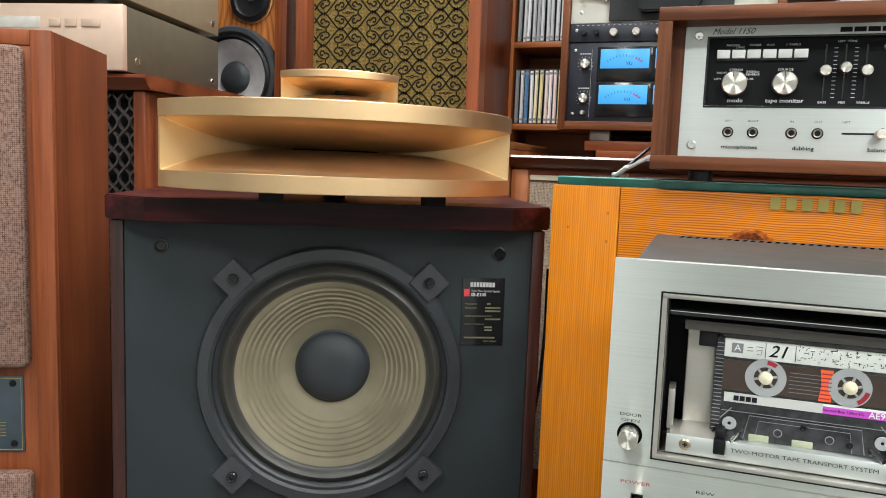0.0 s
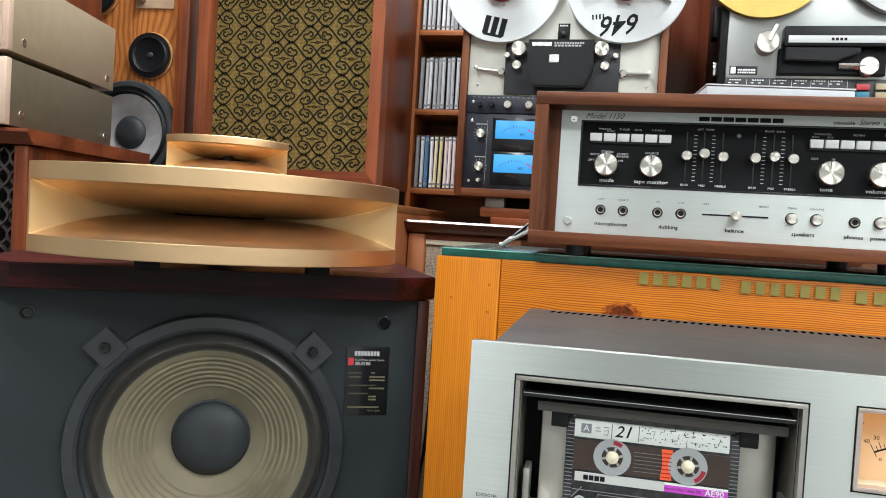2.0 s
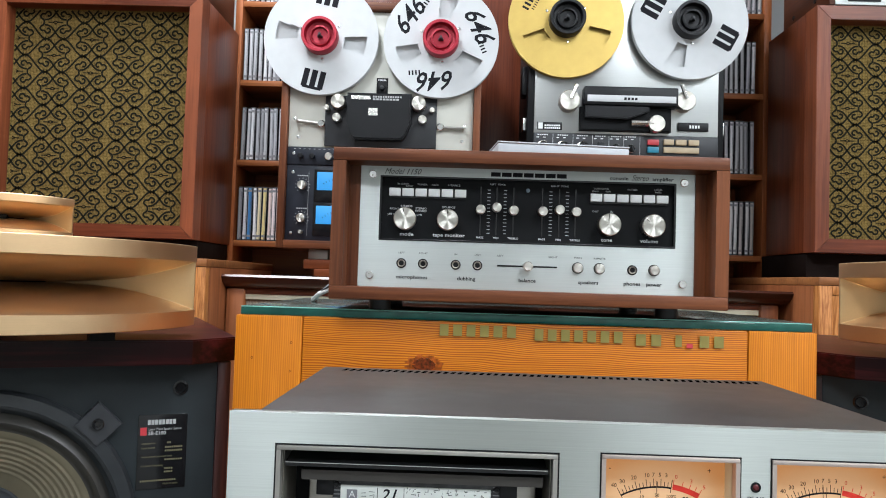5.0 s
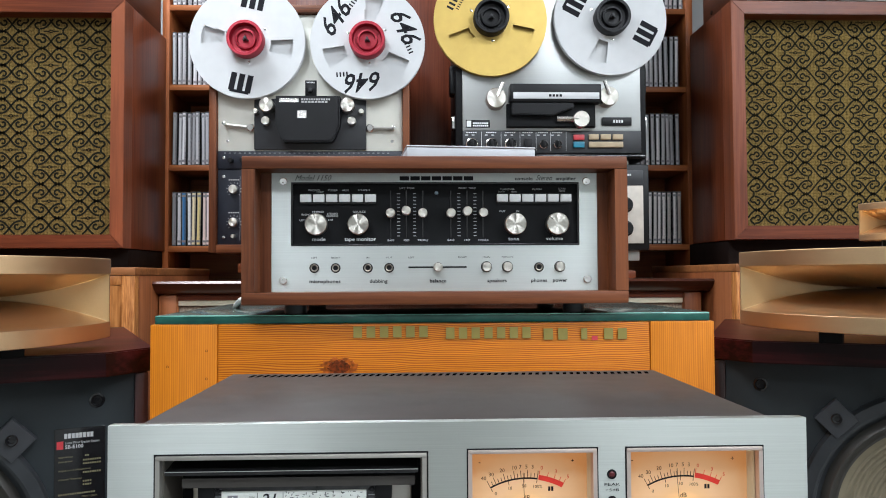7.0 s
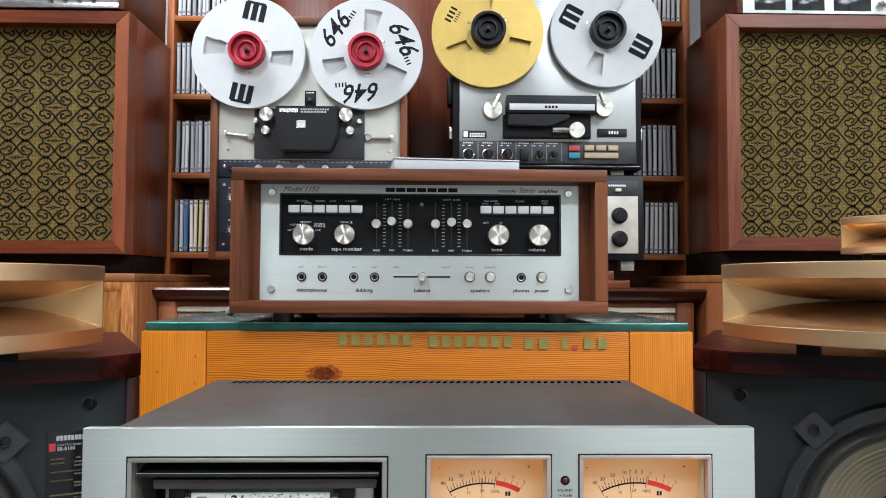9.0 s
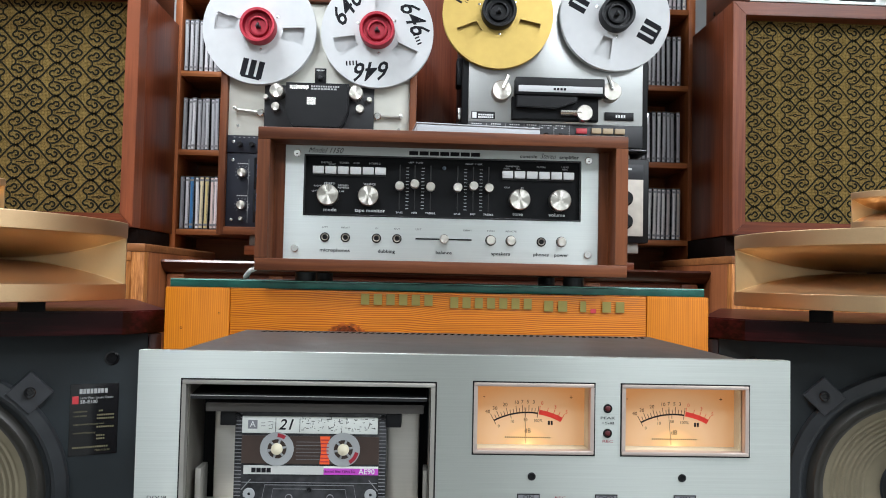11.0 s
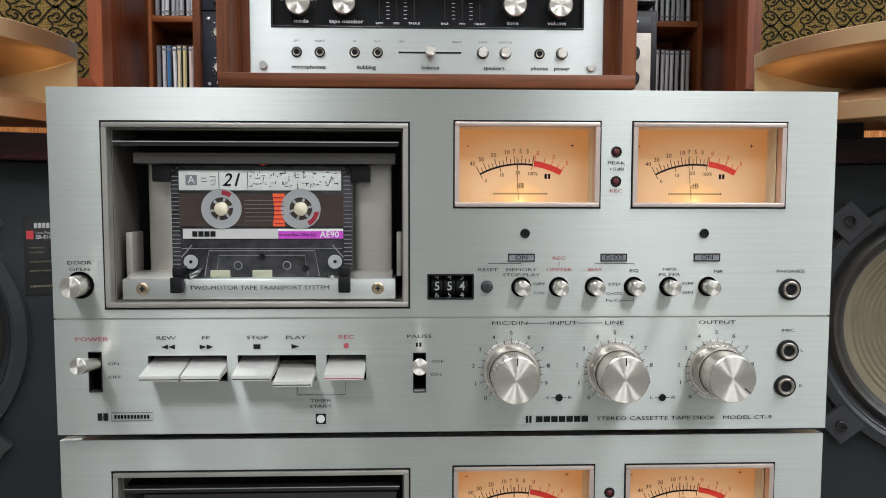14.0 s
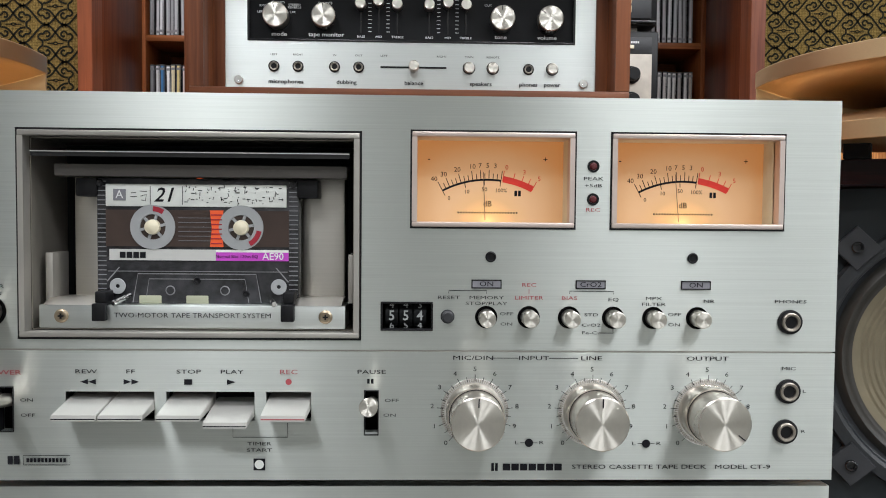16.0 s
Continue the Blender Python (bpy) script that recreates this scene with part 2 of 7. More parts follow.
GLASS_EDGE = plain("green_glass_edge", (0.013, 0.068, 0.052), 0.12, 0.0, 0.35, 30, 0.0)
GLASS_HIGHLIGHT = plain("glass_edge_highlight", (0.2, 0.46, 0.38), 0.15, 0.0, 0.5, 25, 0.0)
# Opaque, glossy grey-green for the pane.
GLASS_TOP = plain("grey_green_glass_top", (0.085, 0.115, 0.1), 0.14, 0.0, 0.2, 20, 0.05)
OLIVE = cloth("olive_grille_cloth", (0.055, 0.036, 0.009), (0.22, 0.15, 0.046), 700)
YARN = plain("black_yarn", (0.014, 0.014, 0.009), 0.95, spec=0.08)
TWEED = cloth("brown_tweed_cloth", (0.045, 0.026, 0.02), (0.27, 0.165, 0.13), 800)
RADIO_CLOTH = cloth("fawn_grille_cloth", (0.13, 0.085, 0.06), (0.42, 0.34, 0.26), 700)
WALL = plain("grey_wall_paint", (0.36, 0.365, 0.36), 0.85, 0.0, 0.05, 6)
# For walls out of view, made paler to brighten what the deck reflects.
BOUNCE_WALL = plain("bounce_wall_paint", (0.42, 0.42, 0.4), 0.85, 0.0, 0.05, 6)
CEILING = plain("ceiling_paint", (0.65, 0.65, 0.64), 0.9, 0.0, 0.03, 6)
FLOORMAT = plain("floor_vinyl", (0.19, 0.188, 0.175), 0.5, 0.0, 0.15, 5)
WHITE = plain("white_plastic", (0.78, 0.78, 0.77), 0.4, 0.0, 0.03)
INK = plain("dark_ink", (0.012, 0.012, 0.015), 0.6, 0, 0.05, 40, 0, 0.1)
INK_RED = plain("red_ink", (0.34, 0.055, 0.065), 0.6, 0, 0.05, 40, 0)
INK_WHITE = plain("white_ink", (0.75, 0.76, 0.76), 0.6, 0, 0.05, 40, 0)
INK_GOLD = plain("gold_ink", (0.25, 0.2, 0.045), 0.5, 0, 0.1, 40, 0)


# ---------------------------------------------------------------- mesh helpers
def box(bm, x0, x1, y0, y1, z0, z1, bevel=0.0, seg=2):
    vs = [bm.verts.new((x, y, z)) for x in (x0, x1) for y in (y0, y1) for z in (z0, z1)]
    fs = [bm.faces.new([vs[i] for i in f]) for f in
          ((0, 1, 3, 2), (4, 6, 7, 5), (0, 4, 5, 1), (2, 3, 7, 6), (0, 2, 6, 4), (1, 5, 7, 3))]
    if bevel:
        es = list({e for f in fs for e in f.edges})
        bmesh.ops.bevel(bm, geom=es, offset=bevel, segments=seg, affect="EDGES", profile=0.5)
    return bm


def B(*a, **k):
    return box(bmesh.new(), *a, **k)


def frame_bm(x0, x1, z0, z1, w, y0, y1, bevel=0.001):
    """A rectangular frame with an opening, in the xz plane."""
    bm = bmesh.new()
    box(bm, x0, x1, y0, y1, z1 - w, z1, bevel)
    box(bm, x0, x1, y0, y1, z0, z0 + w, bevel)
    box(bm, x0, x0 + w, y0 + 0.0002, y1, z0 + w, z1 - w)
    box(bm, x1 - w, x1, y0 + 0.0002, y1, z0 + w, z1 - w)
    return bm


def lathe(prof, centre=(0, 0, 0), axis="y", n=48, bm=None, arc=360.0, start=0.0):
    """Turns a profile of (radius, offset along the axis) about the axis. Positive offsets go along +axis."""
    bm = bm or bmesh.new()
    full = arc >= 360
    cnt = n if full else n + 1
    rings = []
    for r, h in prof:
        ring = []
        for i in range(cnt):
            a = radians(start + arc * i / n)
            c, s = r * math.cos(a), r * math.sin(a)
            q = {"y": (c, h, s), "z": (c, s, h), "x": (h, c, s)}[axis]
            ring.append(bm.verts.new(Vector(q) + Vector(centre)))
            if r < 1e-6:
                break
        rings.append(ring)
    for A, C in zip(rings, rings[1:]):
        for i in range(n if full else n):
            j = (i + 1) % cnt
            if len(A) == 1 and len(C) == 1:
                continue
            q = [A[0]] if len(A) == 1 else [A[i], A[j]]
            q += [C[0]] if len(C) == 1 else [C[j], C[i]]
            try:
                bm.faces.new(q)
            except ValueError:
                pass
    return bm


def prism(pts, y0, y1, axis="y", bm=None, bevel=0.0):
    """A polygon (x, z) drawn out along y, or (x, y) along z."""
    bm = bm or bmesh.new()
    mk = (lambda p, h: (p[0], h, p[1])) if axis == "y" else (lambda p, h: (p[0], p[1], h)) if axis == "z" else (lambda p, h: (h, p[0], p[1]))
    a = [bm.verts.new(mk(p, y0)) for p in pts]
    b = [bm.verts.new(mk(p, y1)) for p in pts]
    fs = [bm.faces.new(a), bm.faces.new(b[::-1])]
    n = len(pts)
    for i in range(n):
        fs.append(bm.faces.new((a[i], b[i], b[(i + 1) % n], a[(i + 1) % n])))
    if bevel:
        es = list({e for f in fs[:2] for e in f.edges})
        bmesh.ops.bevel(bm, geom=es, offset=bevel, segments=2, affect="EDGES")
    return bm


def ribbon(bm, pts, width, y, closed=False, depth=0.0):
    """A flat band of that width along a line of (x, z) points at depth y, facing -y."""
    n = len(pts)
    rows = []
    for i, (x, z) in enumerate(pts):
        a = pts[(i - 1) % n] if closed or i else pts[i]
        b = pts[(i + 1) % n] if closed or i < n - 1 else pts[i]
        dx, dz = b[0] - a[0], b[1] - a[1]
        l = math.hypot(dx, dz) or 1
        ox, oz = -dz / l * width / 2, dx / l * width / 2
        rows.append((bm.verts.new((x + ox, y, z + oz)), bm.verts.new((x - ox, y, z - oz))))
    for i in range(n if closed else n - 1):
        p, q = rows[i], rows[(i + 1) % n]
        bm.faces.new((p[0], q[0], q[1], p[1]))
    return bm


def tube(bm, pts, r, n=8):
    """A round bar or cable along 3D points."""
    rings = []
    for i, p in enumerate(pts):
        d = (Vector(pts[min(i + 1, len(pts) - 1)]) - Vector(pts[max(i - 1, 0)])).normalized()
        u = d.cross(Vector((0, 0, 1)))
        u = u.normalized() if u.length > 1e-3 else Vector((1, 0, 0))
        w = d.cross(u)
        rings.append([bm.verts.new(Vector(p) + r * (math.cos(2 * math.pi * k / n) * u + math.sin(2 * math.pi * k / n) * w)) for k in range(n)])
    for a, b in zip(rings, rings[1:]):
        for k in range(n):
            bm.faces.new((a[k], a[(k + 1) % n], b[(k + 1) % n], b[k]))
    bm.faces.new(rings[0][::-1]), bm.faces.new(rings[-1])
    return bm


def mesh_of(name, bm, material, smooth=35):
    bmesh.ops.recalc_face_normals(bm, faces=bm.faces)
    me = bpy.data.meshes.new(name)
    for f in bm.faces:
        f.smooth = True
    for e in bm.edges:
        e.smooth = len(e.link_faces) == 2 and e.calc_face_angle(0) < radians(smooth)
    bm.to_mesh(me)
    bm.free()
    me.materials.append(material)
    return me


def part(name, bm, material, parent, label=""):
    ob = new(name, mesh_of(name, bm, material))
    ob.parent = parent
    if label:
        tagged(ob, label)
    return ob


def thing(name, label, category, at=(0, 0, 0), turn=0, group="", of=""):
    e = new(name)
    e.empty_display_size = 0.05
    e.matrix_basis = cluster(of) @ pose(*at, 0, 0, turn)
    return tagged(e, label, category, group)


def structure(name, bm, material, label, category):
    ob = new(name, mesh_of(name, bm, material))
    return tagged(ob, label, category, kind="structure")


def text_bm(s, size, x, z, y, align="CENTER", bold=0.0, shear=0.0, stretch=1.0, turn=0.0):
    """Lettering in the built-in font, upright, facing -y, centred on the line at z."""
    cu = bpy.data.curves.new("lettering", "FONT")
    cu.body, cu.size, cu.align_x, cu.align_y, cu.offset, cu.shear = s, size, align, "CENTER", bold, shear
    cu.resolution_u = 2
    o = bpy.data.objects.new("lettering", cu)
    scene.collection.objects.link(o)
    me = bpy.data.meshes.new_from_object(o.evaluated_get(bpy.context.evaluated_depsgraph_get()))
    bpy.data.objects.remove(o)
    bm = bmesh.new()
    bm.from_mesh(me)
    bpy.data.meshes.remove(me)
    ca, sa = math.cos(radians(turn)), math.sin(radians(turn))
    for v in bm.verts:
        px, pz = v.co.x * stretch, v.co.y
        v.co = (x + px * ca - pz * sa, y, z + px * sa + pz * ca)
    return bm


def merge(*bms):
    out = bms[0]
    for b in bms[1:]:
        me = bpy.data.meshes.new("tmp")
        b.to_mesh(me)
        b.free()
        out.from_mesh(me)
        bpy.data.meshes.remove(me)
    return out


def bars(x0, x1, z0, z1, y, n, gap=0.3, bm=None):
    """A row of n plain upright blocks, for marks that are not lettered."""
    bm = bm or bmesh.new()
    w = (x1 - x0) / n
    for i in range(n):
        a = x0 + i * w
        q = [bm.verts.new(p) for p in ((a, y, z0), (a + w * (1 - gap), y, z0), (a + w * (1 - gap), y, z1), (a, y, z1))]
        bm.faces.new(q)
    return bm


# ---------------------------------------------------------------- room
structure("floor", B(X0, X1, Y0, Y1, FLOOR - 0.05, FLOOR), FLOORMAT, "plain brown vinyl shop floor", "floor")
structure("ceiling", B(X0, X1, Y0, Y1, CEIL, CEIL + 0.06), CEILING, "white painted ceiling with light panels", "ceiling")
structure("wall_north", B(X0, X1, Y1, Y1 + 0.1, FLOOR, CEIL), WALL, "grey painted back wall behind the shelves", "wall")
structure("wall_south", B(X0, X1, Y0 - 0.1, Y0, FLOOR, CEIL), BOUNCE_WALL, "unseen wall behind the viewer, paled to brighten the deck", "wall")
structure("wall_west", B(X0 - 0.1, X0, Y0 - 0.1, Y1 + 0.1, FLOOR, CEIL), BOUNCE_WALL, "unseen side wall, paled to brighten the deck", "wall")
structure("wall_east", B(X1, X1 + 0.1, Y0 - 0.1, Y1 + 0.1, FLOOR, CEIL), BOUNCE_WALL, "unseen side wall, paled to brighten the deck", "wall")
LIT = glowing("lamp_diffuser", (1.0, 0.98, 0.95), 3.0, (0.8, 0.8, 0.8))
for lx, ly, watts in LAMPS:
    cl = thing("ceiling_light", "unseen white square ceiling light panel, switched on", "ceiling light", (lx, ly, CEIL - 0.03), group="ceiling lights")
    part("frame", frame_bm(-0.3, 0.3, -0.3, 0.3, 0.02, 0, 0.03), WHITE, cl).matrix_basis = pose(0, 0, 0, 90, 0, 0) @ pose(0, -0.03, 0)
    part("diffuser", B(-0.28, 0.28, -0.28, 0.28, 0.012, 0.02), LIT, cl)
    ld = bpy.data.lights.new("panel_light", "AREA")
    ld.shape, ld.size, ld.energy, ld.color = "SQUARE", 0.55, watts, (0.97, 1.0, 1.0)
    lo = new("panel_light", ld)
    lo.matrix_basis = pose(lx, ly, CEIL - 0.04)


def radial(name, col, rough=0.42, aniso=0.97):
    """Turned metal: its highlight fans out round the axis."""
    m, nt, p = mat(name)
    tg = nt.nodes.new("ShaderNodeTangent")
    tg.direction_type, tg.axis = "RADIAL", "Y"
    nt.links.new(tg.outputs["Tangent"], p.inputs["Tangent"])
    n = node(nt, "ShaderNodeTexNoise", Scale=300.0, Detail=2.0)
    nt.links.new(coords(nt), n.inputs["Vector"])
    nt.links.new(ramp(nt, n.outputs["Fac"], [(0.3, [c * 0.93 for c in col]), (0.7, col)]), p.inputs["Base Color"])
    p.inputs["Metallic"].default_value = 1.0
    p.inputs["Roughness"].default_value = rough
    p.inputs["Anisotropic"].default_value = aniso
    p.inputs["Anisotropic Rotation"].default_value = 0.25
    return m


def meter_glow(name, strength):
    """Backlit meter card: a bulb behind the foot of the card, amber towards the rim."""
    m, nt, p = mat(name)
    tc = nt.nodes.new("ShaderNodeTexCoord")
    sp = nt.nodes.new("ShaderNodeSeparateXYZ")
    nt.links.new(tc.outputs["Generated"], sp.inputs[0])
    mp = nt.nodes.new("ShaderNodeMapping")
    mp.inputs["Location"].default_value = (-0.48 * 1.5, 0, -0.0)
    mp.inputs["Scale"].default_value = (1.5, 0, 1.0)
    nt.links.new(tc.outputs["Generated"], mp.inputs["Vector"])
    ln = nt.nodes.new("ShaderNodeVectorMath")
    ln.operation = "LENGTH"
    nt.links.new(mp.outputs["Vector"], ln.inputs[0])
    c1 = ramp(nt, ln.outputs["Value"], [(0.0, (1.0, 0.62, 0.22)), (0.15, (1.0, 0.5, 0.15)), (0.45, (0.95, 0.5, 0.24)), (0.8, (0.85, 0.38, 0.14)), (1.0, (0.85, 0.28, 0.05))])
    st = ramp(nt, ln.outputs["Value"], [(0.0, (1, 1, 1)), (0.1, (0.62, 0.62, 0.62)), (0.3, (0.4, 0.4, 0.4)), (1.0, (0.3, 0.3, 0.3))])
    mu = node(nt, "ShaderNodeMath")
    mu.operation = "MULTIPLY"
    mu.inputs[1].default_value = strength
    nt.links.new(st, mu.inputs[0])
    nt.links.new(c1, p.inputs["Emission Color"])
    nt.links.new(mu.outputs[0], p.inputs["Emission Strength"])
    p.inputs["Base Color"].default_value = (0.36, 0.26, 0.15, 1)
    p.inputs["Roughness"].default_value = 0.6
    return m


TURNED = radial("turned_aluminium", (0.76, 0.73, 0.66))
TURNED_SIDE = plain("turned_aluminium_side", (0.66, 0.61, 0.55), 0.28, 1.0, 0.06)
METER = meter_glow("amber_meter_card", 1.35)
BRASS = plain("brass_screw", (0.38, 0.31, 0.22), 0.35, 1.0, 0.1)
NEEDLE = plain("brown_needle", (0.12, 0.06, 0.035), 0.5)
GUNMETAL = plain("dull_gunmetal", (0.3, 0.27, 0.23), 0.35, 0.9, 0.1)
TRIM = plain("bronze_grey_trim", (0.44, 0.42, 0.385), 0.38, 0.75, 0.06)
BLACK_PIT = plain("black_pit", (0.003, 0.003, 0.003), 0.9, 0, 0.1, 40, 0, 0.0)
# Trim bronze darkened: the bay's shade is put into the colour.
SHADED_LINING = plain("shaded_bronze_lining", (0.25, 0.23, 0.2), 0.4, 0.6, 0.06)
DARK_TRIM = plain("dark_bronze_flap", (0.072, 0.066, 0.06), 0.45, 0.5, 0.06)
PALE_TRIM = plain("pale_bezel", (0.62, 0.52, 0.47), 0.35, 0.7, 0.05)
SMOKE = plain("smoked_door", (0.012, 0.012, 0.013), 0.08, 0, 0.1, 40, 0)
GREY_WIN = plain("grey_window", (0.2, 0.2, 0.22), 0.3)
RED_METER = plain("red_scale", (0.75, 0.035, 0.02), 0.5, 0, 0.05, 40, 0)
DIGIT = plain("counter_digit", (0.3, 0.31, 0.31), 0.6, 0, 0.05, 40, 0)
LABEL = plain("paper_label", (0.72, 0.74, 0.7), 0.6, 0, 0.06, 80)
RED_CLIP = plain("dark_red_leader", (0.3, 0.015, 0.03), 0.4)
MAGENTA = plain("magenta_print", (0.5, 0.06, 0.5), 0.45, 0, 0.04)
GREY_PRINT = plain("grey_print", (0.5, 0.5, 0.48), 0.45, 0, 0.04)
TAPE = plain("dark_tape_pack", (0.045, 0.028, 0.022), 0.35, 0, 0.1, 100)
HUBWHITE = plain("milky_hub", (0.33, 0.34, 0.345), 0.3, 0, 0.04)
FELT = plain("greenish_felt_block", (0.34, 0.35, 0.25), 0.6, 0, 0.1)
CREAM = plain("cream_plastic", (0.68, 0.62, 0.46), 0.4, 0, 0.06)
ORANGE = glowing("lit_orange_window", (1.0, 0.12, 0.02), 0.3, (0.5, 0.07, 0.02))
SHELL = plain("smoky_clear_shell", (0.03, 0.03, 0.033), 0.12, 0, 0.6, 110, 0.3)
SHELL_LINE = plain("shell_rib", (0.2, 0.2, 0.21), 0.2, 0, 0.2)
LAMP_RED = glowing("dim_red_lamp", (0.6, 0.02, 0.02), 0.02, (0.07, 0.006, 0.008))
BLUE_METER = glowing("lit_blue_meter", (0.02, 0.3, 0.72), 0.6, (0.05, 0.2, 0.4))
RED_NAB = plain("red_anodised_hub", (0.34, 0.013, 0.03), 0.38, 0.4, 0.08)
REEL_WHITE = plain("satin_white_flange", (0.56, 0.57, 0.575), 0.5, 0.0, 0.03)
REEL_GOLD = plain("gold_flange", (0.52, 0.37, 0.105), 0.42, 0.7, 0.05)
NAVY = plain("blue_black_panel", (0.016, 0.018, 0.027), 0.4, 0.2)
TAN_KEY = plain("tan_key", (0.45, 0.35, 0.22), 0.45)
RED_KEY = plain("red_key", (0.5, 0.04, 0.05), 0.4)
BLUE_KEY = plain("teal_key", (0.02, 0.2, 0.3), 0.4)
GREYPANEL_BRUSHED = brushed("brushed_grey_panel", (0.46, 0.47, 0.46), 0.34)
BEIGE_FACE = plain("beige_face", (0.55, 0.5, 0.43), 0.5)


def holed(x0, x1, z0, z1, holes, y0, y1, bm=None):
    """A flat plate with rectangular openings cut through it."""
    bm = bm or bmesh.new()
    xs = sorted({x0, x1, *(h[0] for h in holes), *(h[1] for h in holes)})
    zs = sorted({z0, z1, *(h[2] for h in holes), *(h[3] for h in holes)})
    v = {}

    def vert(i, j, k):
        if (i, j, k) not in v:
            v[i, j, k] = bm.verts.new((xs[i], (y0, y1)[k], zs[j]))
        return v[i, j, k]

    def solid(i, j):
        if not (0 <= i < len(xs) - 1 and 0 <= j < len(zs) - 1):
            return False
        cx, cz = (xs[i] + xs[i + 1]) / 2, (zs[j] + zs[j + 1]) / 2
        return not any(a < cx < b and c < cz < d for a, b, c, d in holes)

    for i in range(len(xs) - 1):
        for j in range(len(zs) - 1):
            if not solid(i, j):
                continue
            q = ((i, j), (i + 1, j), (i + 1, j + 1), (i, j + 1))
            for k in (0, 1):
                bm.faces.new([vert(a, b, k) for a, b in q])
            for (a, b), (di, dj) in zip(zip(q, q[1:] + q[:1]), ((0, -1), (1, 0), (0, 1), (-1, 0))):
                if not solid(i + di, j + dj):
                    bm.faces.new((vert(*a, 0), vert(*b, 0), vert(*b, 1), vert(*a, 1)))
    return bm


def knob(r, h, x, y, z, n=40, chamfer=0.0008):
    return lathe([(r, 0), (r, -h + chamfer), (r - chamfer, -h), (0, -h)], (x, y, z), n=n)


def jack(parent, x, z, y=0.0, r=0.0058, metal=GUNMETAL):
    j = part("jack", lathe([(r * 0.86, -0.0006), (r * 0.84, -0.0022), (r * 0.76, -0.0026), (r * 0.58, -0.0022), (r * 0.55, -0.0008)], (x, y, z), n=32), metal, parent, "round socket with a metal rim")
    part("socket", lathe([(r * 0.57, -0.0011), (0, -0.0009)], (x, y, z), n=24), BLACK, j)
    part("washer", lathe([(r * 1.12, 0.0), (r * 1.1, -0.001), (r * 0.84, -0.0014)], (x, y, z), n=32), BLACK, j)
    return j


def arc_pts(cx, cz, r, a0, a1, n=16):
    return [(cx + r * math.cos(radians(a0 + (a1 - a0) * i / n)), cz + r * math.sin(radians(a0 + (a1 - a0) * i / n))) for i in range(n + 1)]


# ---------------------------------------------------------------- cassette decks
def cassette_deck(at, label):
    d = thing("cassette_deck", label, "cassette deck", at, 0, "cassette decks")
    W = 0.2255
    bay = (-0.196, -0.023, 0.075, 0.181)
    m1, m2 = (0.003, 0.087, 0.133, 0.182), (0.106, 0.196, 0.133, 0.182)
    up = part("upper_panel", holed(-W, W, 0.0695, 0.2, [bay, m1, m2, (-0.012, 0.014, 0.080, 0.094)], 0, 0.005), ALU, d)
    slots = [(-0.173, -0.128, 0.0325, 0.0475), (-0.122, -0.077, 0.0325, 0.0475), (-0.071, -0.048, 0.0325, 0.0475), (-0.2065, -0.1995, 0.027, 0.05), (-0.0205, -0.0135, 0.0265, 0.0485)]
    lo = part("lower_panel", holed(-W, W, 0.0015, 0.0685, slots, 0, 0.005), ALU, d)
    part("groove", B(-W + 0.001, W - 0.001, 0.0008, 0.004, 0.0683, 0.0697), TRIM, d)
    part("top_lip", B(-W, W, 0.0052, 0.009, 0.19, 0.2, 0.0006), ALU, d)
    part("cover", B(-0.217, 0.217, 0.0095, 0.288, 0.1905, 0.1945, 0.001), COVER, d, "brown-grey sheet metal cover")
    part("case_side", B(-0.217, -0.213, 0.0095, 0.288, 0.006, 0.1903), COVER, d)
    part("case_side", B(0.213, 0.217, 0.0095, 0.288, 0.006, 0.1903), COVER, d)
    part("case_back", B(-0.2128, 0.2128, 0.284, 0.288, 0.006, 0.1903), COVER, d)
    vn = bmesh.new()
    for i in range(58):
        x = -0.196 + 0.396 * i / 57
        prism([(x, 0.262), (x + 0.0036, 0.262), (x + 0.0062, 0.276), (x + 0.0026, 0.276)], 0.1944, 0.1948, "z", vn)
    tagged(part("venting", vn, BLACK_PIT, d, "row of slanted black vents"), kind="stuff")
    part("chassis", B(-0.205, 0.205, 0.05, 0.06, 0.006, 0.18), BLACK_MATT, d)
    part("foot", B(-0.2, -0.17, 0.03, 0.06, -0.0165, 0.006), RUBBER, d)
    part("foot", B(0.17, 0.2, 0.03, 0.06, -0.0165, 0.006), RUBBER, d)
    part("foot", B(-0.2, -0.17, 0.24, 0.27, -0.0165, 0.006), RUBBER, d)
    part("foot", B(0.17, 0.2, 0.24, 0.27, -0.0165, 0.006), RUBBER, d)

    # loading bay
    b = part("bay_trim", frame_bm(-0.1955, -0.0235, 0.0755, 0.1805, 0.0028, -0.0012, 0.006, 0.0005), TRIM, d, "bronze-grey metal surround")
    part("bay_line", frame_bm(-0.1966, -0.0224, 0.0744, 0.1816, 0.0008, -0.0004, 0.002, 0.0), BLACK, d)
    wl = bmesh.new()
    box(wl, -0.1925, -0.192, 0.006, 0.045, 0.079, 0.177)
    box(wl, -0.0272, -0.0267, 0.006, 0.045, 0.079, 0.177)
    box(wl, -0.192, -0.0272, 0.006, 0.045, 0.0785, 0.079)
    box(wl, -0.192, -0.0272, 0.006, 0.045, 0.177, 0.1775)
    part("bay_lining", wl, SHADED_LINING, b, "bronze-grey bay lining, bay shade in its colour")
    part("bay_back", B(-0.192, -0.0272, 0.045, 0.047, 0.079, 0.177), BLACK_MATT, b)
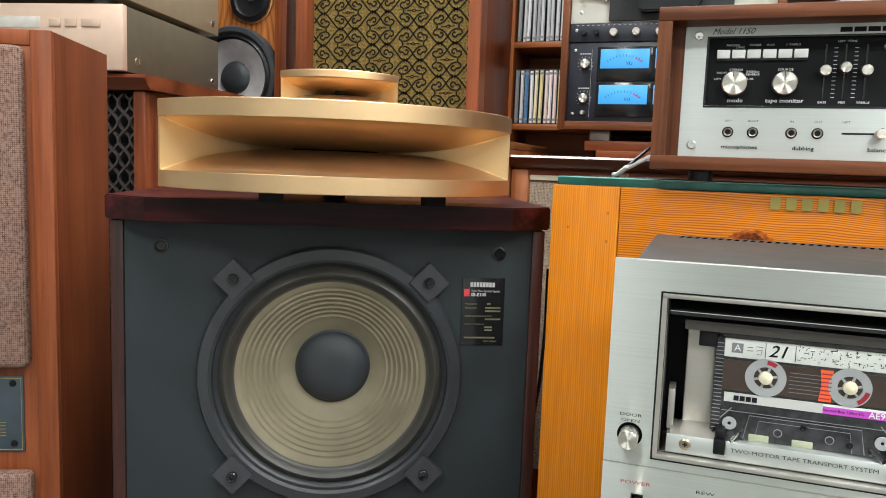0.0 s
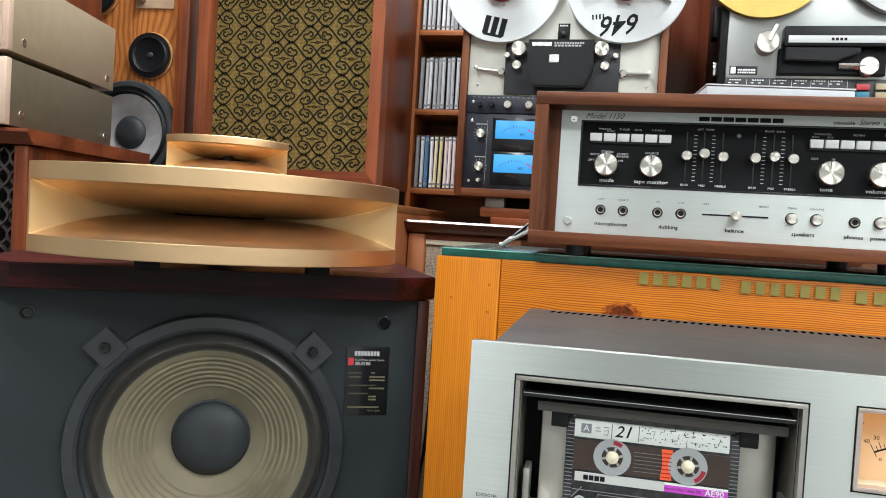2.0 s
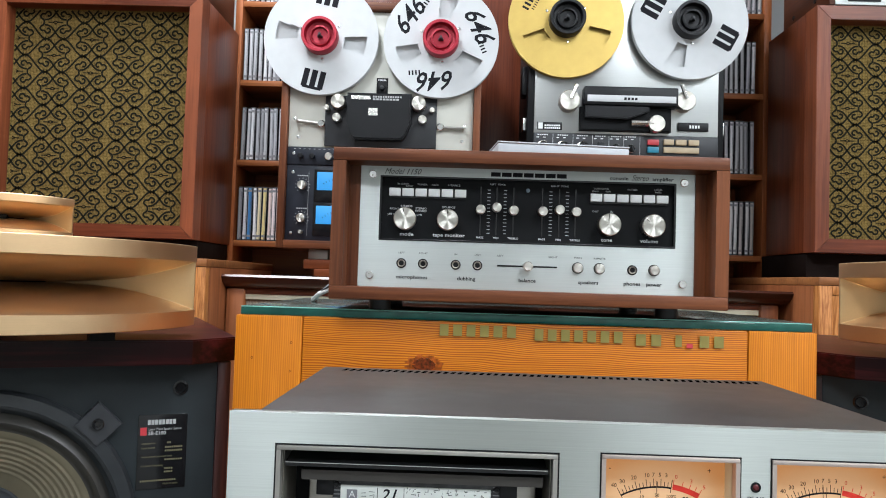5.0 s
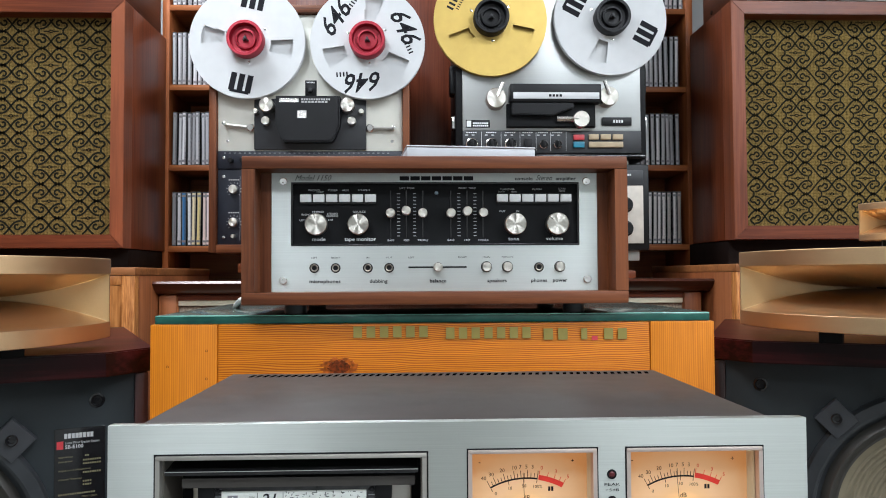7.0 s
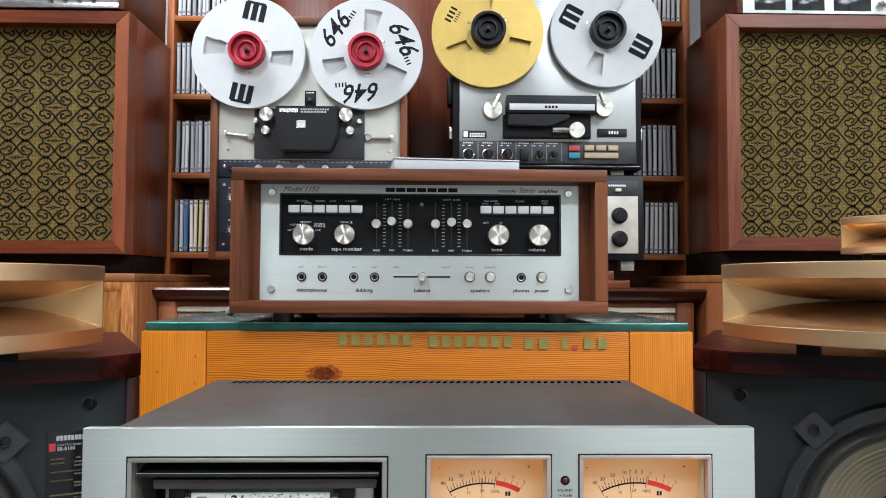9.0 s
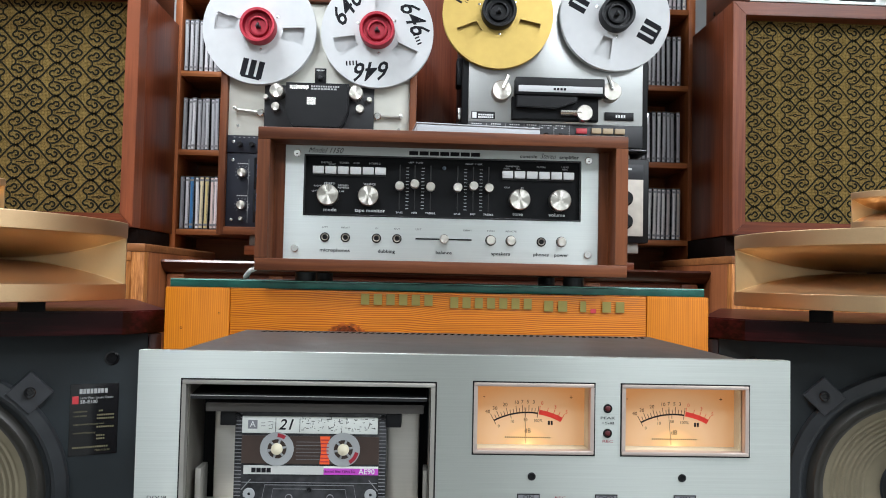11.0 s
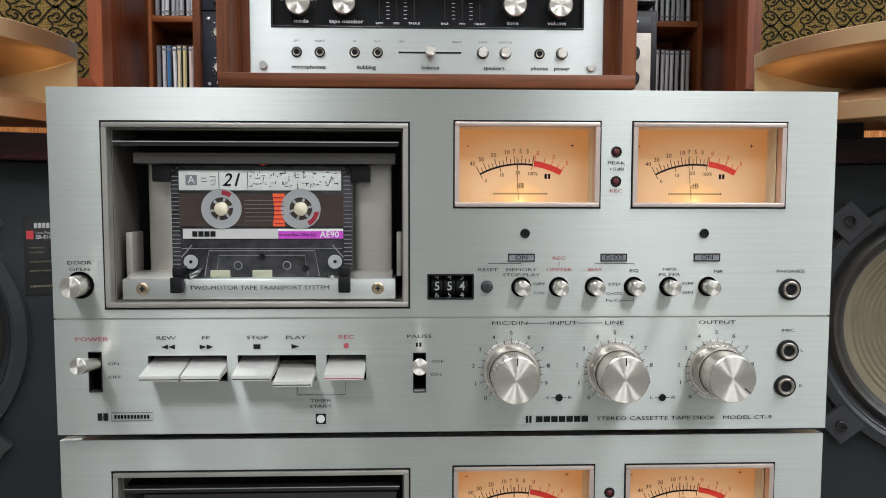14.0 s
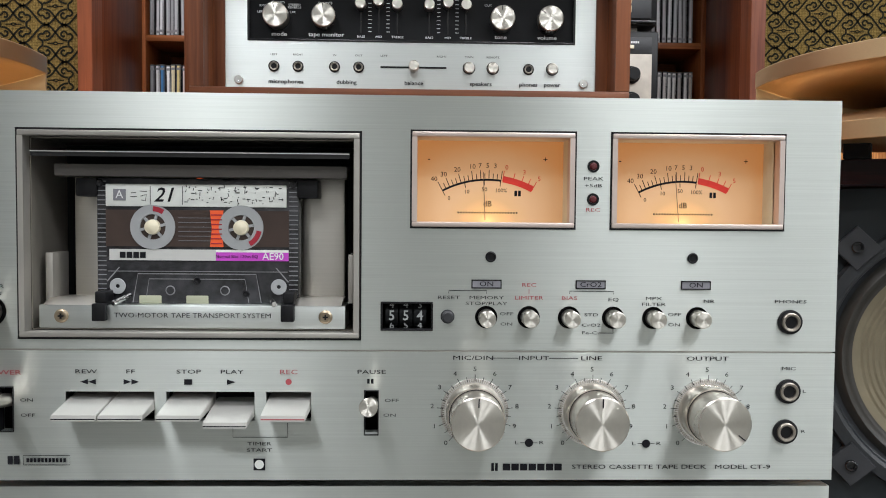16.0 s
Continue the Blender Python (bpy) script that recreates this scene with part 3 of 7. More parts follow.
    part("lining_plate", B(-0.1795, -0.152, 0.026, 0.044, 0.089, 0.162, 0.001), ALU_WARM, b, "brushed metal plate")
    part("lining_plate", B(-0.0625, -0.0335, 0.026, 0.044, 0.089, 0.162, 0.001), ALU_WARM, b, "brushed metal plate")
    part("side_rail", B(-0.1885, -0.1845, 0.012, 0.03, 0.092, 0.118, 0.0006), TRIM, b)
    part("side_rail", B(-0.0305, -0.0275, 0.012, 0.03, 0.092, 0.118, 0.0006), TRIM, b)
    part("door_glass", prism([(0.002, 0.1702), (0.002, 0.1675), (0.04, 0.1725), (0.04, 0.1752)], -0.1905, -0.029, "x", None, 0.0004), SMOKE, b, "smoked plastic door swung up")
    part("door_edge", B(-0.1905, -0.029, 0.0012, 0.0018, 0.1697, 0.1702), CHROME, b)
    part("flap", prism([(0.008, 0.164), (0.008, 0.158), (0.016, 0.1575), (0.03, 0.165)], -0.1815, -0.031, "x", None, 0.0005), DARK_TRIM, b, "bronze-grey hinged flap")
    for x in (-0.167, -0.052):
        part("catch", B(x - 0.0055, x + 0.0055, 0.012, 0.03, 0.1475, 0.1572, 0.0008), BLACK, b)
    sill = part("bay_sill", B(-0.188, -0.031, 0.004, 0.024, 0.0795, 0.0915, 0.0006), ALU_FACE, b, "silver sill with printed words")
    part("sill_ledge", prism([(0.004, 0.0915), (0.024, 0.0915), (0.026, 0.0945), (0.012, 0.0945)], -0.186, -0.158, "x"), ALU_WARM, sill)
    part("sill_ledge", prism([(0.004, 0.0915), (0.024, 0.0915), (0.026, 0.0945), (0.012, 0.0945)], -0.058, -0.033, "x"), ALU_WARM, sill)
    part("sill_lettering", text_bm("TWO-MOTOR TAPE TRANSPORT SYSTEM", 0.0035, -0.1095, 0.0862, 0.0037, stretch=1.24), INK, sill)
    for x in (-0.1765, -0.0412):
        sc = part("screw", lathe([(0.0036, 0.001), (0.0036, -0.0004), (0.0026, -0.001), (0, -0.0008)], (x, 0.004, 0.0858), n=24), BRASS, sill)
        cr = bmesh.new()
        box(cr, x - 0.0014, x + 0.0014, 0.0027, 0.0032, 0.0854, 0.0862)
        box(cr, x - 0.0004, x + 0.0004, 0.0026, 0.0032, 0.0844, 0.0872)
        part("cross_slot", cr, BLACK, sc)
    for x in (-0.1565, -0.0605):
        arm = bmesh.new()
        box(arm, x - 0.0034, x + 0.0034, 0.0005, 0.02, 0.0835, 0.0925, 0.0006)
        box(arm, x - 0.0028, x + 0.003, 0.003, 0.02, 0.0925, 0.0985, 0.0008)
        part("cassette_arm", arm, BLACK, b)
    for x, s in ((-0.148, 1), (-0.0695, -1)):
        part("guide_pin", tube(bmesh.new(), [(x - 0.002 * s, 0.003, 0.0925), (x + 0.003 * s, 0.014, 0.0955)], 0.0013), CHROME, b)
    part("pilot_lamp", lathe([(0.0022, 0), (0.0016, -0.002), (0, -0.0026)], (-0.109, 0.016, 0.1585), n=16), ORANGE, b)

    # level meters
    for k, (x0, x1, z0, z1) in enumerate((m1, m2)):
        mt = part("meter_bezel", frame_bm(x0 + 0.0002, x1 - 0.0002, z0 + 0.0002, z1 - 0.0002, 0.0026, -0.0012, 0.006, 0.0006), PALE_TRIM, d, "pale metal meter bezel")
        part("bezel_line", frame_bm(x0 - 0.0007, x1 + 0.0007, z0 - 0.0007, z1 + 0.0007, 0.0008, -0.0004, 0.003, 0.0), BLACK, mt)
        well = bmesh.new()
        a0, a1, c0, c1 = x0 + 0.0028, x1 - 0.0028, z0 + 0.0028, z1 - 0.0028
        for q in (((a0, c0), (a1, c0)), ((a1, c0), (a1, c1)), ((a1, c1), (a0, c1)), ((a0, c1), (a0, c0))):
            (p, r), (s, t) = q
            well.faces.new([well.verts.new(w) for w in ((p, 0.005, r), (s, 0.005, t), (s, 0.018, t), (p, 0.018, r))])
        part("meter_well", well, CREAM, mt)
        part("meter_card", B(a0, a1, 0.018, 0.019, c0, c1), METER, mt, "amber backlit meter card")
        cx, cz, R = (x0 + x1) / 2 - 0.0015, z0 - 0.026, 0.0515
        sc, rd = bmesh.new(), bmesh.new()
        ribbon(sc, arc_pts(cx, cz, R, 118, 82), 0.0011, 0.0178)
        for i in range(16):
            a = 118 - 36 * i / 15
            ca, sa = math.cos(radians(a)), math.sin(radians(a))
            l = 0.0052 if i in (0, 2, 5, 8, 10, 12, 15) else 0.0034
            ribbon(sc, [(cx + R * ca, cz + R * sa), (cx + (R + l) * ca, cz + (R + l) * sa)], 0.0004, 0.0178)
        for a in (118, 104, 92, 82):
            ca, sa = math.cos(radians(a)), math.sin(radians(a))
            ribbon(sc, [(cx + R * ca, cz + R * sa), (cx + (R - 0.003) * ca, cz + (R - 0.003) * sa)], 0.0004, 0.0178)
        ribbon(rd, arc_pts(cx, cz, R + 0.001, 81, 62.5), 0.0034, 0.0177)
        for a in (81, 75, 70, 66, 62.5):
            ca, sa = math.cos(radians(a)), math.sin(radians(a))
            ribbon(rd, [(cx + R * ca, cz + R * sa), (cx + (R + 0.0055) * ca, cz + (R + 0.0055) * sa)], 0.0004, 0.0177)
        for a, s in ((119, "40"), (113.5, "30"), (106, "20"), (98, "10"), (94, "7"), (90, "5"), (86, "3")):
            sc = merge(sc, text_bm(s, 0.0036, cx + (R + 0.0078) * math.cos(radians(a)), cz + (R + 0.0075) * math.sin(radians(a)), 0.0178))
        for a, s in ((80, "0"), (70.5, "3"), (62, "5")):
            rd = merge(rd, text_bm(s, 0.0036, cx + (R + 0.0078) * math.cos(radians(a)), cz + (R + 0.0075) * math.sin(radians(a)), 0.0177))
        for a, s in ((116.5, "0"), (104, "10"), (92, "50"), (81, "100%")):
            sc = merge(sc, text_bm(s, 0.003, cx + (R - 0.0052) * math.cos(radians(a)), cz + (R - 0.0052) * math.sin(radians(a)), 0.0178))
        sc = merge(sc, text_bm("dB", 0.0044, cx, z0 + 0.0125, 0.0178), text_bm("-", 0.005, x0 + 0.009, z1 - 0.0125, 0.0178), text_bm("+", 0.0045, x1 - 0.0125, z1 - 0.0125, 0.0178))
        sc = bars(cx + 0.0145, cx + 0.0185, z0 + 0.0168, z0 + 0.0198, 0.0178, 2, 0.25, sc)
        sc = bars(cx - 0.016, cx + 0.017, z0 + 0.0074, z0 + 0.0083, 0.0178, 22, 0.5, sc)
        tagged(part("meter_scale", sc, INK, mt), kind="stuff")
        part("red_zone", rd, RED_METER, mt, "red overload arc")
        a = (92.5, 95)[k]
        nd = ribbon(bmesh.new(), [(cx + 0.030 * math.cos(radians(a)), cz + 0.030 * math.sin(radians(a))), (cx + (R + 0.004) * math.cos(radians(a)), cz + (R + 0.004) * math.sin(radians(a)))], 0.00035, 0.0165)
        part("needle", nd, NEEDLE, mt)

    # lamps, counter, switches
    for z in (0.165, 0.148):
        l = part("peak_lamp", lathe([(0.0032, 0), (0.003, -0.0006), (0.0021, -0.0006), (0.002, 0.0003)], (0.0965, 0, z), n=24), BLACK, d)
        part("lens", lathe([(0.002, -0.0002), (0.0012, -0.001), (0, -0.0012)], (0.0965, 0, z), n=20), LAMP_RED, l)
    for x in (0.044, 0.149):
        part("sensor_hole", lathe([(0.0028, -0.0005), (0.0022, -0.0008), (0.0018, -0.0002), (0, -0.0001)], (x, 0, 0.118), n=24), BLACK, d)
    for x in (0.042, 0.096, 0.151):
        iw = part("indicator", frame_bm(x - 0.0078, x + 0.0078, 0.1016, 0.1062, 0.0006, -0.0006, 0.001, 0.0), BLACK, d)
        part("window", B(x - 0.0072, x + 0.0072, -0.0004, 0.0, 0.1022, 0.1056), GREY_WIN, iw)
        part("word", text_bm("CrO2" if x == 0.096 else "ON", 0.0036, x, 0.1039, -0.0006, stretch=1.3), INK, iw)
    ct = part("counter", frame_bm(-0.0125, 0.0145, 0.0795, 0.0945, 0.001, -0.0008, 0.004, 0.0003), BLACK, d, "black three-digit tape counter")
    for i, s in enumerate("554"):
        dr = part("digit_wheel", lathe([(0.0068, -0.0033), (0.0068, 0.0033)], (-0.0068 + 0.0073 * i, 0.0085, 0.087), "x", 24), BLACK_MATT, ct)
        part("digit", text_bm(s, 0.0072, -0.0068 + 0.0073 * i, 0.087, 0.0012, stretch=0.9, bold=0.0001), DIGIT, dr)
        part("digit", text_bm("654"[i] if i else "6", 0.0052, -0.0068 + 0.0073 * i, 0.0817, 0.003), DIGIT, dr)
        part("digit", text_bm("443"[i], 0.0052, -0.0068 + 0.0073 * i, 0.0924, 0.003), DIGIT, dr)
    rs = part("reset_button", lathe([(0.0036, 0), (0.0036, -0.0006), (0.003, -0.0008), (0.0028, -0.003), (0.0022, -0.0035), (0, -0.0036)], (0.022, 0, 0.087), n=28), CHARCOAL, d)
    for x in (0.042, 0.064, 0.085, 0.108, 0.129, 0.152):
        kn = part("push_button", lathe([(0.0043, -0.0095), (0.0043, 0)], (x, 0, 0.0868), n=32), TURNED_SIDE, d, "round turned metal push button")
        part("cap", lathe([(0.0043, -0.0095), (0.0039, -0.01), (0, -0.0099)], (x, 0, 0.0868), n=32), TURNED, kn)
        # Flat black disc for the shade in the hole round the button.
        part("hole_disc", lathe([(0.0058, -0.0002), (0.0056, -0.0005), (0.0043, -0.0005)], (x, 0, 0.0868), n=32), BLACK_PIT, kn)
    kn = part("door_button", lathe([(0.006, -0.0125), (0.006, 0)], (-0.21, 0, 0.0885), n=36), TURNED_SIDE, d, "round turned metal push button")
    part("cap", lathe([(0.006, -0.0125), (0.0056, -0.013), (0, -0.0129)], (-0.21, 0, 0.0885), n=36), TURNED, kn)
    # Black disc again, shade of the hole round the door button.
    part("hole_disc", lathe([(0.0078, -0.0002), (0.0076, -0.0005), (0.006, -0.0005)], (-0.21, 0, 0.0885), n=36), BLACK_PIT, kn)
    jack(d, 0.201, 0.085)
    jack(d, 0.201, 0.0485)
    jack(d, 0.2, 0.0272)

    # transport keys and levers
    part("slot_backing", B(-0.208, -0.012, 0.022, 0.024, 0.02, 0.055), BLACK_MATT, d)
    def key(x0, x1, drop, red=False):
        k = part("transport_key", prism([(0.012, 0.0455 - drop), (-0.0165, 0.0395 - drop), (-0.0172, 0.0368 - drop), (0.012, 0.0385 - drop)], x0, x1, "x", None, 0.0004), KEYCAP, d, "pale metal piano key")
        part("key_line", B(x0 + 0.0004, x1 - 0.0004, -0.01715, -0.016, 0.0374 - drop, 0.0379 - drop), INK_RED if red else INK, k)
        return k
    key(-0.1728, -0.1508, 0.0)
    key(-0.1500, -0.1282, 0.0)
    key(-0.1218, -0.0998, 0.0)
    key(-0.0990, -0.0772, 0.0035)
    key(-0.0706, -0.0484, 0.0, True)
    for x, z in ((-0.203, 0.0385), (-0.017, 0.037)):
        fr = part("lever_slot", frame_bm(x - 0.0038, x + 0.0038, z - 0.012, z + 0.0115, 0.0005, -0.0006, 0.004, 0.0), BLACK, d)
        tilt = pose(x, 0.0, z + 0.0045, -9, 0, 0)
        lv = part("lever", lathe([(0.0034, 0.006), (0.0036, -0.008), (0.0046, -0.0225)], n=28), TURNED_SIDE, fr, "turned metal lever")
        cp = part("lever_end", lathe([(0.0046, -0.0225), (0.0042, -0.0232), (0, -0.023)], n=28), TURNED, fr)
        lv.matrix_basis = cp.matrix_basis = tilt

    # level knobs with dials
    for i, x in enumerate((0.0365, 0.0975, 0.158)):
        z = 0.0375
        dial = part("dial", lathe([(0.0178, -0.0001), (0.0176, -0.0012), (0.0162, -0.0018), (0.015, -0.0018)], (x, 0, z), n=64), SPUN, d, "milled clear dial ring")
        tk = bmesh.new()
        for t in range(21):
            a = radians(228 - 276 * t / 20)
            r0, r1 = 0.0165, 0.0198 if t % 2 == 0 else 0.0188
            ribbon(tk, [(x + r0 * math.cos(a), z + r0 * math.sin(a)), (x + r1 * math.cos(a), z + r1 * math.sin(a))], 0.0003, -0.0022)
        for t in range(10):
            a = radians(228 - 276 * t / 10)
            tk = merge(tk, text_bm(str(t), 0.0034, x + 0.0222 * math.cos(a), z + 0.0222 * math.sin(a), -0.0003, stretch=1.2))
        part("dial_marks", tk, INK, dial)
        ml = bmesh.new()
        for t in range(90):
            a = radians(4 * t)
            ribbon(ml, [(x + 0.0158 * math.cos(a), z + 0.0158 * math.sin(a)), (x + 0.0173 * math.cos(a), z + 0.0173 * math.sin(a))], 0.00035, -0.0021)
        tagged(part("milling", ml, GUNMETAL, dial), kind="stuff")
        sk = part("knob_skirt", lathe([(0.015, 0), (0.015, -0.0095), (0.0145, -0.0105), (0.0138, -0.0105)], (x, 0, z), n=64), TURNED_SIDE, d, "turned aluminium outer knob")
        part("skirt_gap", lathe([(0.0144, -0.0102), (0.013, -0.0106)], (x, 0, z), n=48), BLACK, sk)
        part("knob_body", lathe([(0.0134, -0.009), (0.0134, -0.0244), (0.0129, -0.025)], (x, 0, z), n=64), TURNED_SIDE, sk)
        part("knob_face", lathe([(0.0129, -0.025), (0, -0.0249)], (x, 0, z), n=64), TURNED, sk, "spun aluminium knob face")
        a = (88, 90, -38)[i]
        part("pointer", ribbon(bmesh.new(), [(x + 0.0082 * math.cos(radians(a)), z + 0.0082 * math.sin(radians(a))), (x + 0.0128 * math.cos(radians(a)), z + 0.0128 * math.sin(radians(a)))], 0.0006, -0.0254), INK, sk)
    # printing
    tx = text_bm("DOOR", 0.0029, -0.21, 0.1012, -0.0004, stretch=1.6)
    for s, x, z, k in (("OPEN", -0.21, 0.0975, 0.0036), ("PEAK", 0.0965, 0.1585, 0.0036), ("+5dB", 0.0965, 0.155, 0.0034), ("RESET", 0.0225, 0.0968, 0.0035), ("MEMORY", 0.042, 0.0968, 0.0035), ("STOP/PLAY", 0.042, 0.0938, 0.0035),
                      ("OFF", 0.0525, 0.0885, 0.0033), ("ON", 0.0525, 0.0832, 0.0033), ("EQ", 0.108, 0.0962, 0.0035), ("STD", 0.0965, 0.0882, 0.0033), ("CrO2", 0.0965, 0.0828, 0.0033), ("Fe-Cr", 0.0965, 0.0788, 0.0033),
                      ("MPX", 0.129, 0.0968, 0.0035), ("FILTER", 0.129, 0.0938, 0.0035), ("OFF", 0.14, 0.0885, 0.0033), ("ON", 0.14, 0.0832, 0.0033), ("NR", 0.158, 0.0956, 0.0035), ("PHONES", 0.201, 0.0956, 0.0036), ("MIC", 0.201, 0.0605, 0.0036),
                      ("L", 0.2095, 0.0485, 0.0032), ("R", 0.2095, 0.0272, 0.0032), ("ON", -0.1925, 0.043, 0.0034), ("OFF", -0.192, 0.0352, 0.0034), ("REW", -0.1625, 0.0578, 0.0042), ("FF", -0.14, 0.0578, 0.0042), ("STOP", -0.1105, 0.0578, 0.0042), ("PLAY", -0.0885, 0.0578, 0.0042),
                      ("PAUSE", -0.017, 0.058, 0.0042), ("OFF", -0.0065, 0.0432, 0.0034), ("ON", -0.0075, 0.0355, 0.0034), ("TIMER", -0.0745, 0.0205, 0.0036), ("START", -0.0745, 0.0172, 0.0036),
                      ("MIC/DIN", 0.0355, 0.0655, 0.0045), ("INPUT", 0.067, 0.0655, 0.0045), ("LINE", 0.097, 0.0655, 0.0045), ("OUTPUT", 0.158, 0.0655, 0.0045),
                      ("L", 0.0585, 0.0212, 0.0036), ("R", 0.0715, 0.0212, 0.0036), ("L", 0.12, 0.0208, 0.0036), ("R", 0.133, 0.0208, 0.0036)):
        tx = merge(tx, text_bm(s, k * 0.7, x, z, -0.0004, stretch=1.8))
    tx = merge(tx, text_bm("STEREO CASSETTE TAPE DECK   MODEL CT-9", 0.0032, 0.0875, 0.0084, -0.0004, "LEFT", stretch=1.62))
    for p, w in (([(0.045, 0.0655), (0.059, 0.0655)], 0.0003), ([(0.075, 0.0655), (0.09, 0.0655)], 0.0003), ([(0.0225, 0.099), (0.0225, 0.1005), (0.042, 0.1005), (0.042, 0.099)], 0.0003), ([(0.085, 0.099), (0.085, 0.1005), (0.108, 0.1005), (0.108, 0.099)], 0.0003),
                 ([(-0.088, 0.031), (-0.088, 0.024), (-0.06, 0.024), (-0.06, 0.0315)], 0.0003), ([(0.0605, 0.0212), (0.0695, 0.0212)], 0.0003), ([(0.122, 0.0208), (0.131, 0.0208)], 0.0003), ([(0.101, 0.0788), (0.108, 0.0788), (0.108, 0.081)], 0.0003)):
        ribbon(tx, p, w, -0.0004)
    for x, z in ((0.065, 0.0212), (0.1265, 0.0208)):
        lathe([(0.0022, -0.0005), (0, -0.0005)], (x, 0, z), n=16, bm=tx)
    bars(-0.1128, -0.1088, 0.0512, 0.054, -0.0004, 1, 0.0, tx)
    bars(-0.0192, -0.0152, 0.052, 0.0545, -0.0004, 2, 0.35, tx)
    for pts in ([(-0.091, 0.0512), (-0.0865, 0.0526), (-0.091, 0.054)], [(-0.1615, 0.0512), (-0.1655, 0.0526), (-0.1615, 0.054)], [(-0.1575, 0.0512), (-0.1615, 0.0526), (-0.1575, 0.054)], [(-0.1435, 0.0512), (-0.1395, 0.0526), (-0.1435, 0.054)], [(-0.1395, 0.0512), (-0.1355, 0.0526), (-0.1395, 0.054)]):
        tx.faces.new([tx.verts.new((a, -0.0004, c)) for a, c in pts])
    bars(0.0455, 0.0495, 0.0063, 0.0105, -0.0004, 2, 0.3, tx)
    bars(0.0515, 0.083, 0.0066, 0.0102, -0.0004, 7, 0.14, tx)
    bars(-0.2025, -0.196, 0.0098, 0.0142, -0.0004, 2, 0.2, tx)
    for p in ([(-0.1945, 0.0096), (-0.171, 0.0096), (-0.171, 0.0144), (-0.1945, 0.0144), (-0.1945, 0.0096)],):
        ribbon(tx, p, 0.0003, -0.0004)
    bars(-0.193, -0.1725, 0.0109, 0.0131, -0.0004, 11, 0.3, tx)
    ribbon(tx, [(-0.0775, 0.0098), (-0.0715, 0.0098)], 0.0062, -0.0004)
    tagged(part("printing", tx, INK, d, "dark printed words and signs"), kind="stuff")
    wh = lathe([(0.0024, -0.0006), (0, -0.0006)], (-0.0745, 0, 0.0098), n=16)
    part("clock_sign", wh, LABEL, d)
    rt = text_bm("POWER", 0.0034, -0.2045, 0.0572, -0.0004, stretch=1.6)
    for s, x, z in (("REC", 0.0965, 0.1425), ("REC", 0.064, 0.1035), ("LIMITER", 0.064, 0.0968), ("BIAS", 0.085, 0.0968), ("REC", -0.0595, 0.0578)):
        rt = merge(rt, text_bm(s, 0.0033 if x < 0 else 0.0027, x, z, -0.0004, stretch=1.6))
    ribbon(rt, [(0.064, 0.099), (0.064, 0.1015)], 0.0003, -0.0004)
    lathe([(0.0016, -0.0005), (0, -0.0005)], (-0.0595, 0, 0.0528), n=16, bm=rt)
    tagged(part("red_printing", rt, INK_RED, d, "red printed words"), kind="stuff")
    return d


top_deck = cassette_deck((0, 0, 0.8), "silver cassette deck with amber meters and open loading bay")
copy_thing(top_deck, pose(0, 0.002, 0.5975))["label"] = "lower silver cassette deck under a matching deck"
st = thing("equipment_stand", "dark wooden stand carrying two stacked cassette decks", "stand", (0, 0.02, FLOOR))
part("shelf_top", B(-0.23, 0.23, 0, 0.36, 0.53, 0.551, 0.002), ROSE, st)
for x in (-0.2, 0.2):
    for y in (0.03, 0.33):
        part("leg", B(x - 0.02, x + 0.02, y - 0.02, y + 0.02, 0, 0.53, 0.002), ROSE_Z, st)

# ---------------------------------------------------------------- cassette in the top deck
cs = thing("cassette", "smoky clear compact cassette with handwritten label", "cassette", (-0.1095, 0.013, 0.891))
part("shell", B(-0.053, 0.053, 0.0005, 0.0105, 0.0, 0.0665, 0.0012), SHELL, cs, "smoky clear plastic shell")
trap = prism([(-0.034, 0.0005), (0.034, 0.0005), (0.031, 0.0165), (-0.031, 0.0165)], -0.0012, 0.0004, "y", None, 0.0004)
part("head_bulge", trap, SHELL, cs)
rb = bmesh.new()
for i in range(26):
    z = 0.003 + i * 0.00245
    box(rb, -0.0525, -0.0478, 0.0001, 0.0004, z, z + 0.0005)
    box(rb, 0.0478, 0.0525, 0.0001, 0.0004, z, z + 0.0005)
for z in (0.0172, 0.0615):
    box(rb, -0.047, 0.047, 0.0, 0.0004, z, z + 0.0004)
part("ribs", rb, SHELL_LINE, cs)
part("paper_label", B(-0.0478, 0.0465, -0.0003, 0.0004, 0.0515, 0.0632, 0.0004), LABEL, cs, "white label with handwriting")
part("window", B(-0.0478, 0.0478, -0.0001, 0.0004, 0.0305, 0.0497), TAPE, cs, "dark tape window")
for i in range(6):
    part("window_line", B(-0.010, 0.0115, -0.0004, -0.0001, 0.0335 + i * 0.0024, 0.0338 + i * 0.0024), SHELL_LINE, cs)
part("orange_window", prism([(0.0065, 0.0305), (0.0135, 0.0305), (0.0125, 0.04), (0.0135, 0.0497), (0.0065, 0.0497), (0.0075, 0.04)], -0.0006, -0.0002), ORANGE, cs, "orange glow behind the tape window")
for i in range(7):
    part("window_rib", B(0.0071, 0.0129, -0.0009, -0.0006, 0.032 + i * 0.0025, 0.0326 + i * 0.0025), RED_CLIP, cs)
part("stripe", B(-0.046, 0.0095, -0.0003, 0.0004, 0.0232, 0.029), GREY_PRINT, cs, "grey brand stripe")
part("stripe", B(0.0095, 0.0475, -0.0003, 0.0004, 0.0232, 0.0277), MAGENTA, cs, "magenta stripe")
